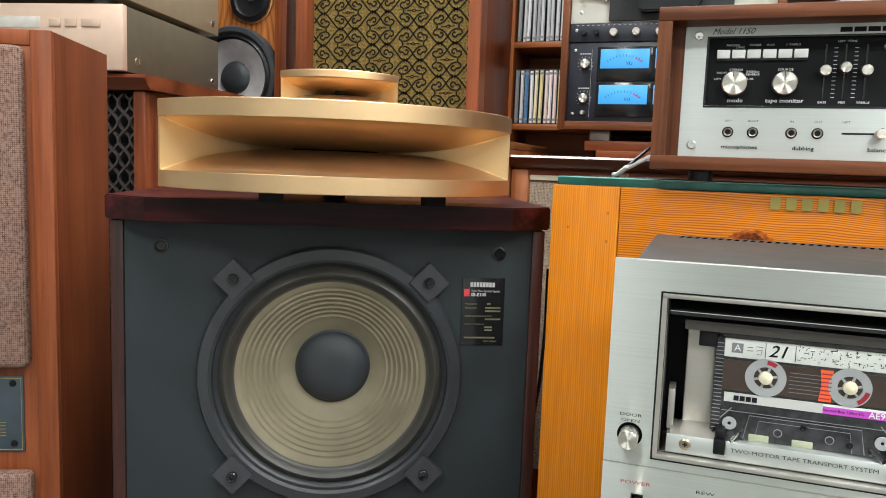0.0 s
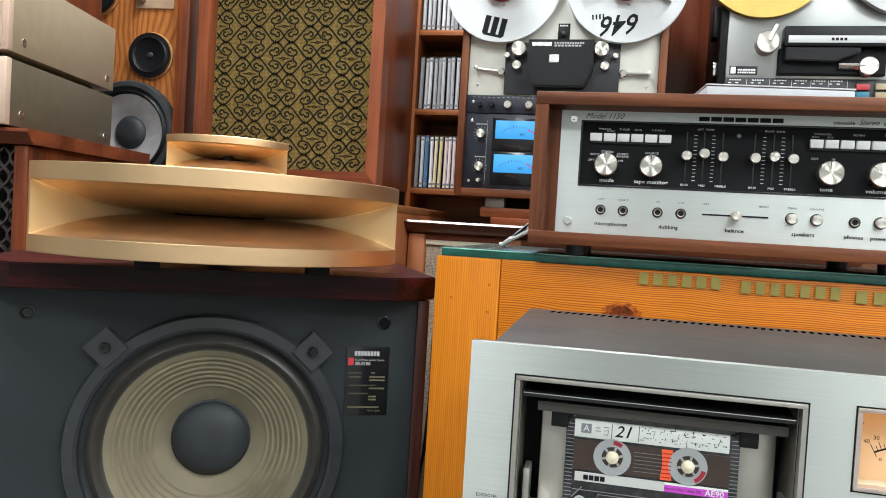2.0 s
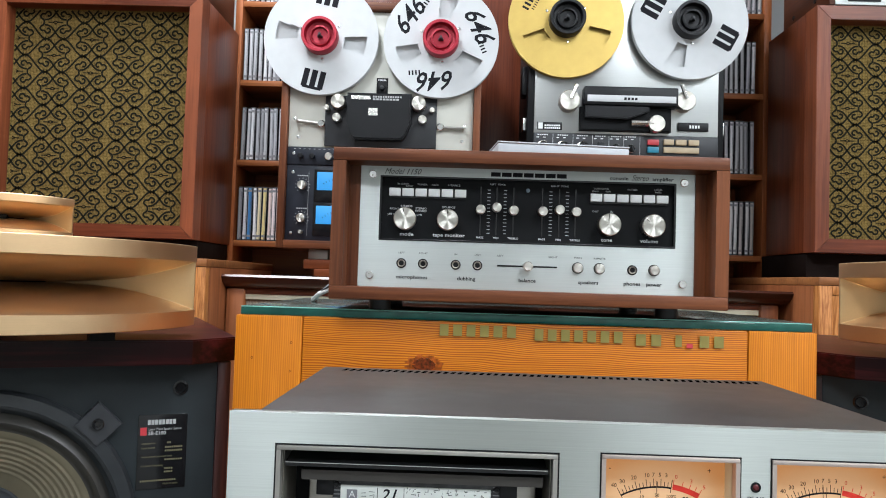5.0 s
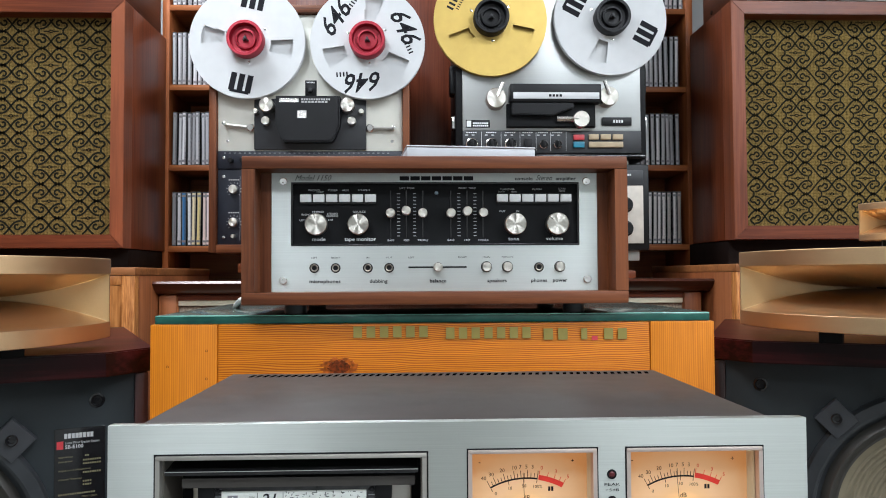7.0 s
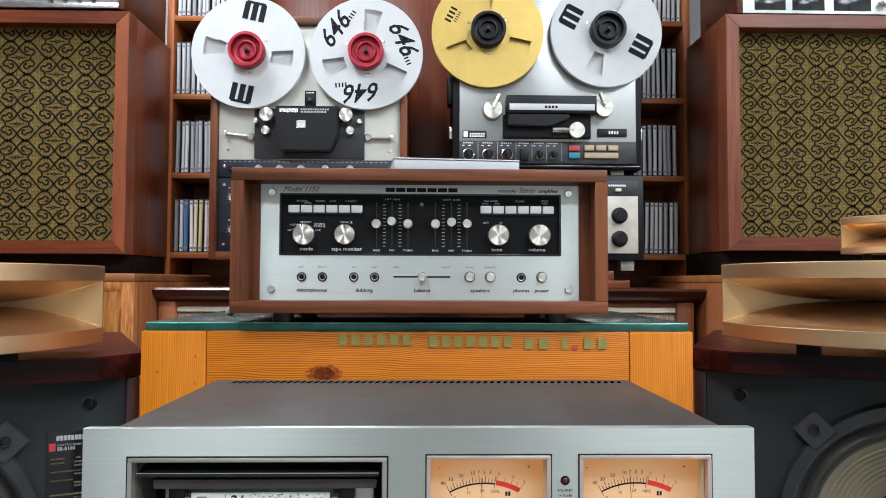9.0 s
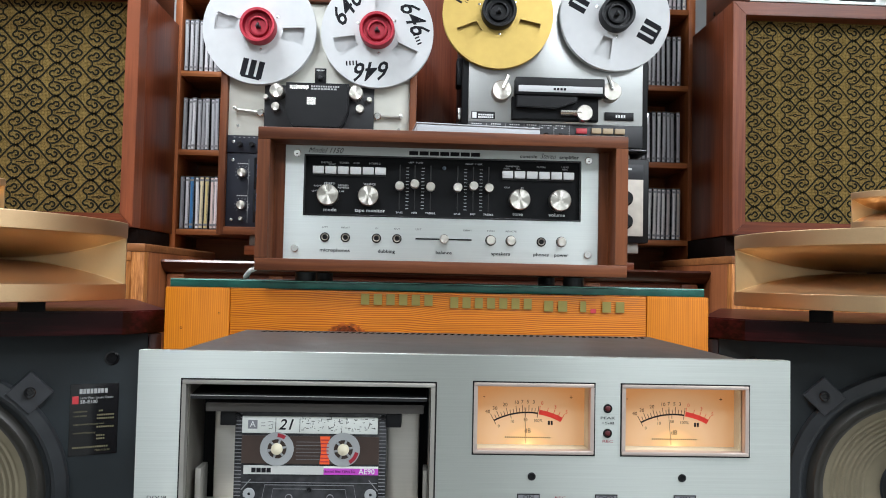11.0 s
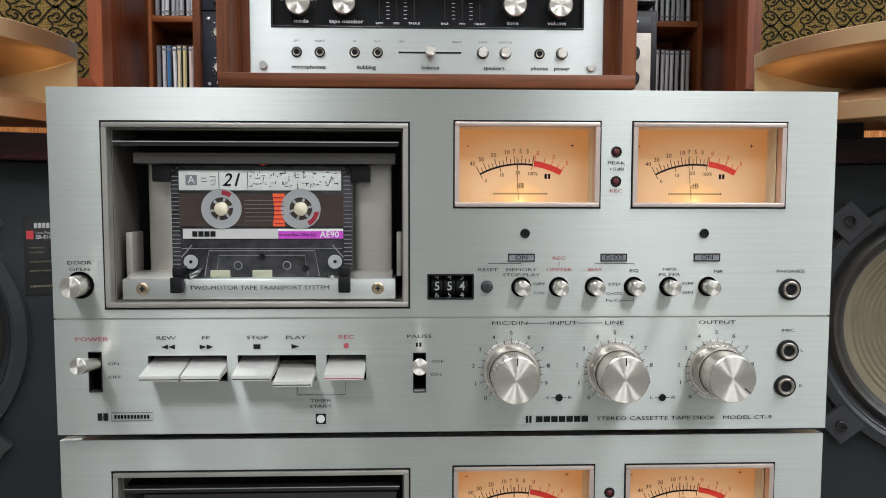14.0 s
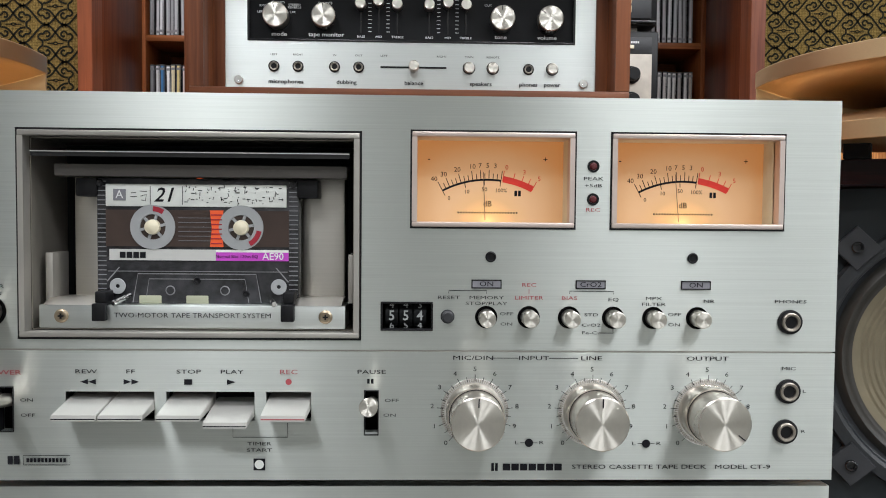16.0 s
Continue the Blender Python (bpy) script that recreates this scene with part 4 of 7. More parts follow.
part("stripe", B(0.0095, 0.0475, -0.0003, 0.0004, 0.0277, 0.029), LABEL, cs)
part("stripe_words", merge(text_bm("AE90", 0.0052, 0.0395, 0.0255, -0.0005, bold=0.00005)), INK_WHITE, cs)
part("stripe_words", text_bm("Normal Bias 120us EQ", 0.0024, 0.0205, 0.0255, -0.0005), INK, cs)
part("brand_bars", bars(-0.0405, -0.0265, 0.0244, 0.0276, -0.0005, 4, 0.15), INK, cs)
part("side_mark", B(-0.0437, -0.0372, -0.0006, -0.0003, 0.0545, 0.0605), GREY_WIN, cs)
part("side_letter", text_bm("A", 0.006, -0.0404, 0.0575, -0.0008), INK_WHITE, cs)
hw = text_bm("21", 0.0105, -0.0175, 0.0573, -0.0005, shear=0.3, bold=0.00012)
random.seed(5)
for row, z in ((0, 0.0603), (1, 0.0551)):
    x = -0.0065
    while x < 0.044:
        for _ in range(5):
            a, c = x + random.uniform(0, 0.0034), z + random.uniform(-0.0018, 0.0018)
            b, e = (a + random.uniform(-0.0024, 0.0024), c) if random.random() < 0.5 else (a + random.uniform(-0.0006, 0.0006), c + random.uniform(-0.002, 0.002))
            ribbon(hw, [(a, c), (b, e)], 0.00042, -0.0005)
        x += random.choice((0.0046, 0.005, 0.0062))
for p in ([(-0.0245, 0.0525), (-0.0245, 0.0622)], [(-0.0078, 0.0525), (-0.0078, 0.0622)], [(-0.0345, 0.0585), (-0.0318, 0.0587)], [(-0.0348, 0.0565), (-0.0315, 0.0566)], [(-0.0298, 0.0595), (-0.0262, 0.0593)], [(-0.0295, 0.0568), (-0.0265, 0.0578), (-0.027, 0.0545), (-0.0292, 0.0548)]):
    ribbon(hw, p, 0.00035, -0.0005)
part("handwriting", hw, INK, cs)
for x in (-0.0233, 0.0228):
    hb = part("hub", lathe([(0.0117, -0.0004), (0.0117, -0.0007), (0.0068, -0.0009), (0.0064, 0.0006)], (x, 0, 0.0407), n=40), HUBWHITE, cs, "milky white tape hub")
    sp = bmesh.new()
    for k in range(6):
        a = radians(60 * k + 12)
        q = pose(x + 0.0052 * math.cos(a), 0, 0.0407 + 0.0052 * math.sin(a), 0, -60 * k - 12, 0)
        t2 = B(-0.0013, 0.0013, -0.0008, 0.001, -0.0007, 0.0007)
        bmesh.ops.transform(t2, matrix=q, verts=t2.verts)
        sp = merge(sp, t2)
    part("teeth", sp, HUBWHITE, hb)
    part("hub_hole", lathe([(0.0064, 0.0002), (0, 0.0001)], (x, 0, 0.0407), n=24), BLACK, hb)
    part("spindle", lathe([(0.0041, 0), (0.0038, -0.0022), (0.0015, -0.0034), (0, -0.0035)], (x, 0, 0.0407), n=24), CREAM, hb, "cream drive spindle")
for x, z0, z1 in ((-0.0203, 0.0475, 0.0495), (0.0305, 0.0318, 0.0375)):
    part("red_clip", ribbon(bmesh.new(), arc_pts(-0.0233 if x < 0 else 0.0228, 0.0407, 0.0096, 88 if x < 0 else -10, 55 if x < 0 else -62, 8), 0.0026, -0.001), RED_CLIP, cs)
for x in (-0.0418, 0.0425):
    part("guide_roller", lathe([(0.0042, -0.0003), (0.004, -0.0007), (0.0012, -0.0007), (0.001, -0.0002)], (x, 0, 0.0095), n=28), HUBWHITE, cs, "milky guide roller")
for x, z in ((-0.0502, 0.0035), (0.0502, 0.0035), (0, 0.0128), (-0.0502, 0.0635), (0.0502, 0.0635), (0.0255, 0.0058)):
    part("case_screw", lathe([(0.0019, -0.0012), (0.0015, -0.0022), (0.0006, -0.002), (0, -0.0012)], (x, 0, z), n=18), BLACK, cs)
ol = bmesh.new()
ribbon(ol, [(-0.0335, 0.001), (-0.0308, 0.0162), (0.0308, 0.0162), (0.0335, 0.001)], 0.0005, -0.00145)
ribbon(ol, [(-0.027, 0.001), (-0.025, 0.0135), (0.025, 0.0135), (0.027, 0.001)], 0.0004, -0.00145)
ribbon(ol, [(-0.0475, 0.012), (-0.041, 0.0195)], 0.0006, 0.0002)
ribbon(ol, [(0.0475, 0.012), (0.041, 0.0195)], 0.0006, 0.0002)
for x in (-0.014, 0.0145):
    lathe([(0.0026, -0.0014), (0.002, -0.0016)], (x, 0, 0.0075), n=18, bm=ol)
part("moulded_relief", ol, SHELL_LINE, cs)
for x in (-0.0245, 0.0):
    part("felt_block", B(x - 0.006, x + 0.006, -0.0015, 0.002, 0.0002, 0.005, 0.0008), FELT, cs)

# ---------------------------------------------------------------- pine box with glass top
pb = thing("pine_box", "orange varnished pine box carrying a glass sheet", "box", (0.001, 0.37, ground("bench")), of="bench")
H = 1.028 - ground("bench")
PINE_Z = pine("varnished_pine_upright", "X")
part("stile", B(-0.327, -0.251, 0, 0.03, 0, H, 0.0015), PINE_Z, pb)
part("stile", B(0.251, 0.327, 0, 0.03, 0, H, 0.0015), PINE_Z, pb)
part("rail", B(-0.2505, 0.2505, 0.001, 0.03, H - 0.35, H - 0.0005, 0.0015), PINE, pb)
part("rail", B(-0.2505, 0.2505, 0.001, 0.03, 0, H - 0.351, 0.0015), PINE, pb)
part("side_panel", B(-0.327, -0.305, 0.0305, 0.36, 0, H, 0.002), PINE_Z, pb)
part("side_panel", B(0.305, 0.327, 0.0305, 0.36, 0, H, 0.002), PINE_Z, pb)
part("lid", B(-0.3045, 0.3045, 0.0305, 0.36, H - 0.02, H, 0.001), PINE, pb)
KNOT = plain("dark_knot", (0.13, 0.025, 0.005), 0.3, 0, 0.8, 300)
HALO = plain("knot_halo", (0.33, 0.075, 0.006), 0.35, 0, 0.5, 240)
for nm, mt_, rx, rz, y in (("knot_halo", HALO, 0.021, 0.0105, 0.0009), ("knot", KNOT, 0.0125, 0.0075, 0.0004)):
    ring = [(-0.112 + rx * math.cos(k * math.pi / 14) * (1 + 0.14 * math.sin(3 * k) + 0.1 * math.sin(1.7 * k)), H - 0.05 + rz * math.sin(k * math.pi / 14) * (1 + 0.16 * math.cos(2.3 * k))) for k in range(28)]
    part(nm, prism(ring, y, 0.004), mt_, pb, "dark resin knot" if nm == "knot" else "reddish swirl round the knot")
for x, z in ((-0.266, H - 0.03), (-0.266, H - 0.062), (-0.31, H - 0.048)):
    part("pin_hole", lathe([(0.0014, -0.0002), (0, 0.0004)], (x + 0.003, 0, z), n=10), BLACK_MATT, pb)
for a, b, n, lift in ((-0.0985, -0.0075, 6, 0.0), (0.0085, 0.112, 7, -0.002), (0.122, 0.156, 2, -0.004), (0.166, 0.177, 1, -0.004), (0.193, 0.2255, 2, -0.004)):
    w = (b - a) / n
    for i in range(n):
        part("sign_block", bars(a + i * w + 0.003, a + (i + 0.66) * w + 0.003, H - 0.0165 + lift, H - 0.0035 + lift, -0.0006, 1, 0.0), INK_GOLD, pb)
part("red_dot", bars(0.1815, 0.1885, H - 0.0215, H - 0.0165, -0.0006, 1, 0.0), RED_KEY, pb)
gs = thing("glass_sheet", "clear glass sheet with green edge on the pine box", "glass sheet", (0.001, 0.37, 1.0284), of="bench")
g = part("pane", B(-0.322, 0.322, 0.0042, 0.36, 0.0, 0.0098, 0.0008), GLASS_TOP, gs)
g.visible_shadow = False
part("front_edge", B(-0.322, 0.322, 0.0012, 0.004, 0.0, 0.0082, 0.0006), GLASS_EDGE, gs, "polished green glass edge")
# Pale strip paints the highlight along the top of the glass edge.
part("edge_highlight", B(-0.322, 0.322, 0.0014, 0.004, 0.0084, 0.0098, 0.0006), GLASS_HIGHLIGHT, gs, "bright line along the glass edge, highlight in its colour")

# ---------------------------------------------------------------- console amplifier
am = thing("amplifier", "silver-faced amplifier in a walnut case on glass", "amplifier", (0.0015, 0.352, 1.0384), of="bench")
Z = 1.0384
AW = wood("walnut_case", (0.078, 0.022, 0.008), (0.2, 0.064, 0.022), "x", 0.42)
AWZ = wood("walnut_case_upright", (0.078, 0.022, 0.008), (0.2, 0.064, 0.022), "z", 0.42)
cb = part("case_top", B(-0.2205, 0.2205, 0, 0.29, 0.1665, 0.181, 0.0012), AW, am, "walnut case board")
part("case_bottom", B(-0.2205, 0.2205, 0, 0.29, 0.0115, 0.026, 0.0012), AW, am, "walnut case board")
part("case_side", B(-0.2205, -0.206, 0.0003, 0.29, 0.0262, 0.1663), AWZ, am, "walnut case board")
part("case_side", B(0.206, 0.2205, 0.0003, 0.29, 0.0262, 0.1663), AWZ, am, "walnut case board")
part("reveal", B(-0.206, -0.1935, 0.034, 0.042, 0.0262, 0.1663), AWZ, am)
part("reveal", B(0.1935, 0.206, 0.034, 0.042, 0.0262, 0.1663), AWZ, am)
part("back", B(-0.206, 0.206, 0.28, 0.289, 0.0262, 0.1663), BLACK_MATT, am)
bx0, bx1, bz0, bz1 = -0.1695, 0.1705, 1.1195 - Z, 1.1925 - Z
part("face_plate", holed(-0.1934, 0.1934, 1.0645 - Z, 1.2045 - Z, [(bx0, bx1, bz0, bz1)], 0.0355, 0.0405), ALU_FACE, am, "satin silver face plate")
ip = part("control_panel", B(bx0, bx1, 0.0395, 0.043, bz0, bz1), BLACK_MATT, am, "black inset control panel")
part("panel_rim", frame_bm(bx0 - 0.0012, bx1 + 0.0012, bz0 - 0.0012, bz1 + 0.0012, 0.0022, 0.0348, 0.04, 0.0004), BLACK_GLOSS, ip)
f = 0.0392
for i, (xa, xb) in enumerate(((-0.1595, -0.0705), (0.0735, 0.162))):
    part("button_recess", B(xa, xb, f - 0.0008, f, 1.1685 - Z, 1.1805 - Z), BLACK_GLOSS, ip)
    for k in range(6):
        c = (-0.1533 if i == 0 else 0.0798) + 0.01522 * k
        part("push_key", B(c - 0.0066, c + 0.0066, f - 0.006, f - 0.0008, 1.1702 - Z, 1.1792 - Z, 0.0007), WHITE, ip, "white oblong push key")
for x, r, a in ((-0.1405, 0.0128, 100), (-0.0912, 0.0122, 92), (0.0945, 0.0128, 95), (0.1445, 0.0132, 140)):
    z = 1.1435 - Z
    kb = part("rotary_knob", lathe([(r, 0), (r, -0.013), (r - 0.0008, -0.0138)], (x, f, z), n=56), TURNED_SIDE, ip, "turned aluminium rotary knob")
    part("knob_face", lathe([(r - 0.0008, -0.0138), (0, -0.0136)], (x, f, z), n=56), TURNED, kb)
    part("pointer", ribbon(bmesh.new(), [(x + r * 0.55 * math.cos(radians(a)), z + r * 0.55 * math.sin(radians(a))), (x + r * 0.95 * math.cos(radians(a)), z + r * 0.95 * math.sin(radians(a)))], 0.0007, f - 0.0142), INK, kb)
lines = bmesh.new()
for g0, zs in (((-0.0533, -0.0347, -0.0152), (1.1568, 1.1598, 1.1568)), ((0.0182, 0.0377, 0.0567), (1.1568, 1.159, 1.1572))):
    for x, z in zip(g0, zs):
        sl = part("slider_slot", B(x - 0.0008, x + 0.0008, f - 0.0004, f + 0.0003, 1.128 - Z, 1.184 - Z), BLACK_GLOSS, ip)
        kb = part("slider_knob", lathe([(0.0055, 0), (0.0055, -0.0105), (0.005, -0.011)], (x, f, z - Z), n=32), TURNED_SIDE, sl, "round turned slider knob")
        part("slider_face", lathe([(0.005, -0.011), (0, -0.0109)], (x, f, z - Z), n=32), TURNED, sl)
    for x in ((g0[0] + g0[1]) / 2, (g0[1] + g0[2]) / 2):
        for k in range(13):
            ribbon(lines, [(x - 0.0018, 1.13 - Z + 0.0042 * k), (x + 0.0018, 1.13 - Z + 0.0042 * k)], 0.0005, f - 0.0003)
for s, x, z, k in (("BASS", -0.0533, 1.1247, 0.0032), ("MID", -0.0347, 1.1247, 0.0032), ("TREBLE", -0.0152, 1.1247, 0.0032), ("BASS", 0.0182, 1.1247, 0.0032), ("MID", 0.0377, 1.1247, 0.0032), ("TREBLE", 0.0567, 1.1247, 0.0032),
                   ("mode", -0.1385, 1.1262, 0.0058), ("tape monitor", -0.0895, 1.1262, 0.0058), ("tone", 0.0935, 1.1262, 0.0058), ("volume", 0.1425, 1.1262, 0.0058), ("STEREO", -0.1395, 1.1587, 0.0033), ("SOURCE", -0.0905, 1.1587, 0.0033),
                   ("RIGHT", -0.1535, 1.1555, 0.0031), ("LEFT", -0.1575, 1.149, 0.0031), ("STEREO", -0.1225, 1.1565, 0.0031), ("REVERSE", -0.1225, 1.1537, 0.0031), ("L+R", -0.1245, 1.149, 0.0031), ("PHONO", -0.144, 1.1845, 0.0031), ("2/MIC", -0.137, 1.1822, 0.003),
                   ("TUNER", -0.122, 1.1845, 0.0031), ("AUX", -0.107, 1.1845, 0.0031), ("1-TAPE-2", -0.085, 1.1845, 0.0031), ("LEFT  TONE", -0.034, 1.187, 0.0028), ("RIGHT  TONE", 0.038, 1.187, 0.0028), ("TURNOVER", 0.086, 1.1855, 0.0028), ("250Hz", 0.079, 1.1825, 0.0026), ("4kHz", 0.094, 1.1825, 0.0026),
                   ("FILTERS", 0.122, 1.1855, 0.0028), ("LOUD", 0.152, 1.1862, 0.0028), ("NESS", 0.152, 1.1832, 0.0028), ("OUT", 0.08, 1.159, 0.003), ("IN", 0.0985, 1.159, 0.003)):
    lines = merge(lines, text_bm(s, k, x, z - Z, f - 0.0003, stretch=1.2, bold=0.0001 if k > 0.005 else 0))
tagged(part("white_printing", lines, INK_WHITE, ip, "white printed words and scales"), kind="stuff")
part("pilot", lathe([(0.0024, 0), (0.0016, -0.0014), (0, -0.0018)], (0.0012, f, 1.1812 - Z), n=20), plain("blue_grey_lens", (0.25, 0.33, 0.4), 0.2), ip)
F = 0.0354
for x in (-0.1795, 0.1805):
    for z in (1.1945, 1.0778):
        sw = part("face_screw", lathe([(0.0048, 0), (0.0048, -0.0016), (0.004, -0.0026), (0.0012, -0.0028), (0, -0.0022)], (x, F, z - Z), n=28), CHROME, am, "chromed face screw")
for x in (-0.1432, -0.1182, -0.0803, -0.0552, 0.1228):
    jack(am, x, 1.0922 - Z, F, 0.0052)
for x in (0.0602, 0.0852, 0.1478):
    bt = part("round_button", lathe([(0.0056, 0), (0.0056, -0.004), (0.005, -0.0048)], (x, F, 1.0928 - Z), n=32), TURNED_SIDE, am, "round turned push button")
    part("button_face", lathe([(0.005, -0.0048), (0, -0.0046)], (x, F, 1.0928 - Z), n=32), TURNED, bt)
    part("button_ring", lathe([(0.0066, -0.0001), (0.0062, -0.0007), (0.0057, -0.0006)], (x, F, 1.0928 - Z), n=32), BLACK, bt)
bs = part("balance_slot", B(-0.0325, 0.0365, F - 0.0004, F + 0.001, 1.0917 - Z, 1.0936 - Z), BLACK, am)
part("balance_knob", lathe([(0.0054, 0), (0.0054, -0.011), (0.0048, -0.0118)], (0.0025, F, 1.0928 - Z), n=32), TURNED_SIDE, bs, "round turned slider knob")
part("balance_face", lathe([(0.0048, -0.0118), (0, -0.0116)], (0.0025, F, 1.0928 - Z), n=32), TURNED, bs)
w = text_bm("microphones", 0.0058, -0.1307, 1.0763 - Z, F - 0.0004, stretch=1.2, bold=0.0001)
for s, x in (("dubbing", -0.0678), ("balance", 0.0025), ("speakers", 0.0727), ("phones", 0.1228), ("power", 0.1478)):
    w = merge(w, text_bm(s, 0.0058, x, 1.0763 - Z, F - 0.0004, stretch=1.15, bold=0.0001))
for s, x in (("LEFT", -0.1432), ("RIGHT", -0.1182), ("IN", -0.0803), ("OUT", -0.0552), ("LEFT", -0.029), ("RIGHT", 0.0315), ("MAIN", 0.0602), ("REMOTE", 0.0852)):
    w = merge(w, text_bm(s, 0.0029, x, 1.1042 - Z, F - 0.0004, stretch=1.25))
w = merge(w, text_bm("Model 1150", 0.0092, -0.1455, 1.1985 - Z, F - 0.0004, shear=0.45, stretch=0.95), text_bm("console", 0.0058, 0.1055, 1.1978 - Z, F - 0.0004, stretch=1.2, bold=0.0001), text_bm("Stereo", 0.009, 0.1295, 1.1986 - Z, F - 0.0004, shear=0.45, stretch=0.8), text_bm("amplifier", 0.0058, 0.156, 1.1978 - Z, F - 0.0004, stretch=1.2, bold=0.0001))
bars(-0.0425, 0.0465, 1.1958 - Z, 1.2008 - Z, F - 0.0004, 7, 0.12, w)
tagged(part("printing", w, INK, am, "dark printed words"), kind="stuff")
for x in (-0.168, 0.168):
    for y in (0.055, 0.25):
        part("foot", lathe([(0.013, 0), (0.013, 0.0105), (0.0115, 0.0114)], (x, y, 0.0), "z", 24), RUBBER, am, "black rubber foot")

sb = thing("silver_case", "flat silver grey metal box lying on the walnut amplifier", "box", (0.05, 0.42, 1.2196), 6, of="bench")
part("body", B(-0.083, 0.078, 0, 0.12, 0, 0.0205, 0.0015), plain("silver_paint", (0.4, 0.42, 0.44), 0.5, 0.0, 0.05), sb)
part("lid", B(-0.0835, 0.0785, -0.0006, 0.1205, 0.021, 0.0228, 0.0008), plain("pale_silver_paint", (0.45, 0.47, 0.49), 0.5, 0.0, 0.05), sb)
for nm, mt_, off in (("white_cable", WHITE, 0.0), ("black_cable", BLACK, 0.012)):
    cbp = [(-0.16, 0.6, 1.062 + off), (-0.2, 0.595, 1.072 + off), (-0.235, 0.56, 1.066 + off), (-0.262, 0.53, 1.05), (-0.275, 0.56 + off, 1.0412), (-0.29, 0.64 + off, 1.0412)]
    ob = new(nm, mesh_of(nm, tube(bmesh.new(), [tuple(Vector(cbp[min(i // 4, 4)]).lerp(Vector(cbp[min(i // 4, 4) + 1]), (i % 4) / 4)) for i in range(21)], 0.0034 if off == 0 else 0.0024), mt_))
    ob.matrix_basis = cluster("bench")
    tagged(ob, nm.split("_")[0] + " cable lying in a curve on the glass", "cable")

# ---------------------------------------------------------------- horn loudspeakers
DIM_WHITE = plain("dull_white_ink", (0.4, 0.4, 0.4), 0.6, 0, 0.05, 40, 0)
DIM_GOLD = plain("dull_gold_ink", (0.17, 0.15, 0.08), 0.6, 0, 0.05, 40, 0)
CLAMP = plain("dark_clamp_enamel", (0.036, 0.038, 0.042), 0.45, spec=0.45)
def screw_cup(parent, x, y, z, r=0.0085):
    c = part("grille_socket", lathe([(r, 0), (r, -0.0012), (r * 0.75, -0.0018), (r * 0.6, -0.0004), (0, -0.0002)], (x, y, z), n=24), BLACK_GLOSS, parent, "black grille fixing cup")
    return c


def woofer_profile(r0, r1, y0, y1, waves, amp):
    """A cone from the rim (r0, y0) down to the neck (r1, y1) with pressed rings."""
    out = []
    for i in range(61):
        t = i / 60
        r = r0 + (r1 - r0) * t
        y = y0 + (y1 - y0) * (t ** 1.12)
        if 0.1 < t < 0.72:
            y += amp * math.sin(2 * math.pi * waves * (t - 0.1) / 0.62)
        out.append((r, y))
    return out


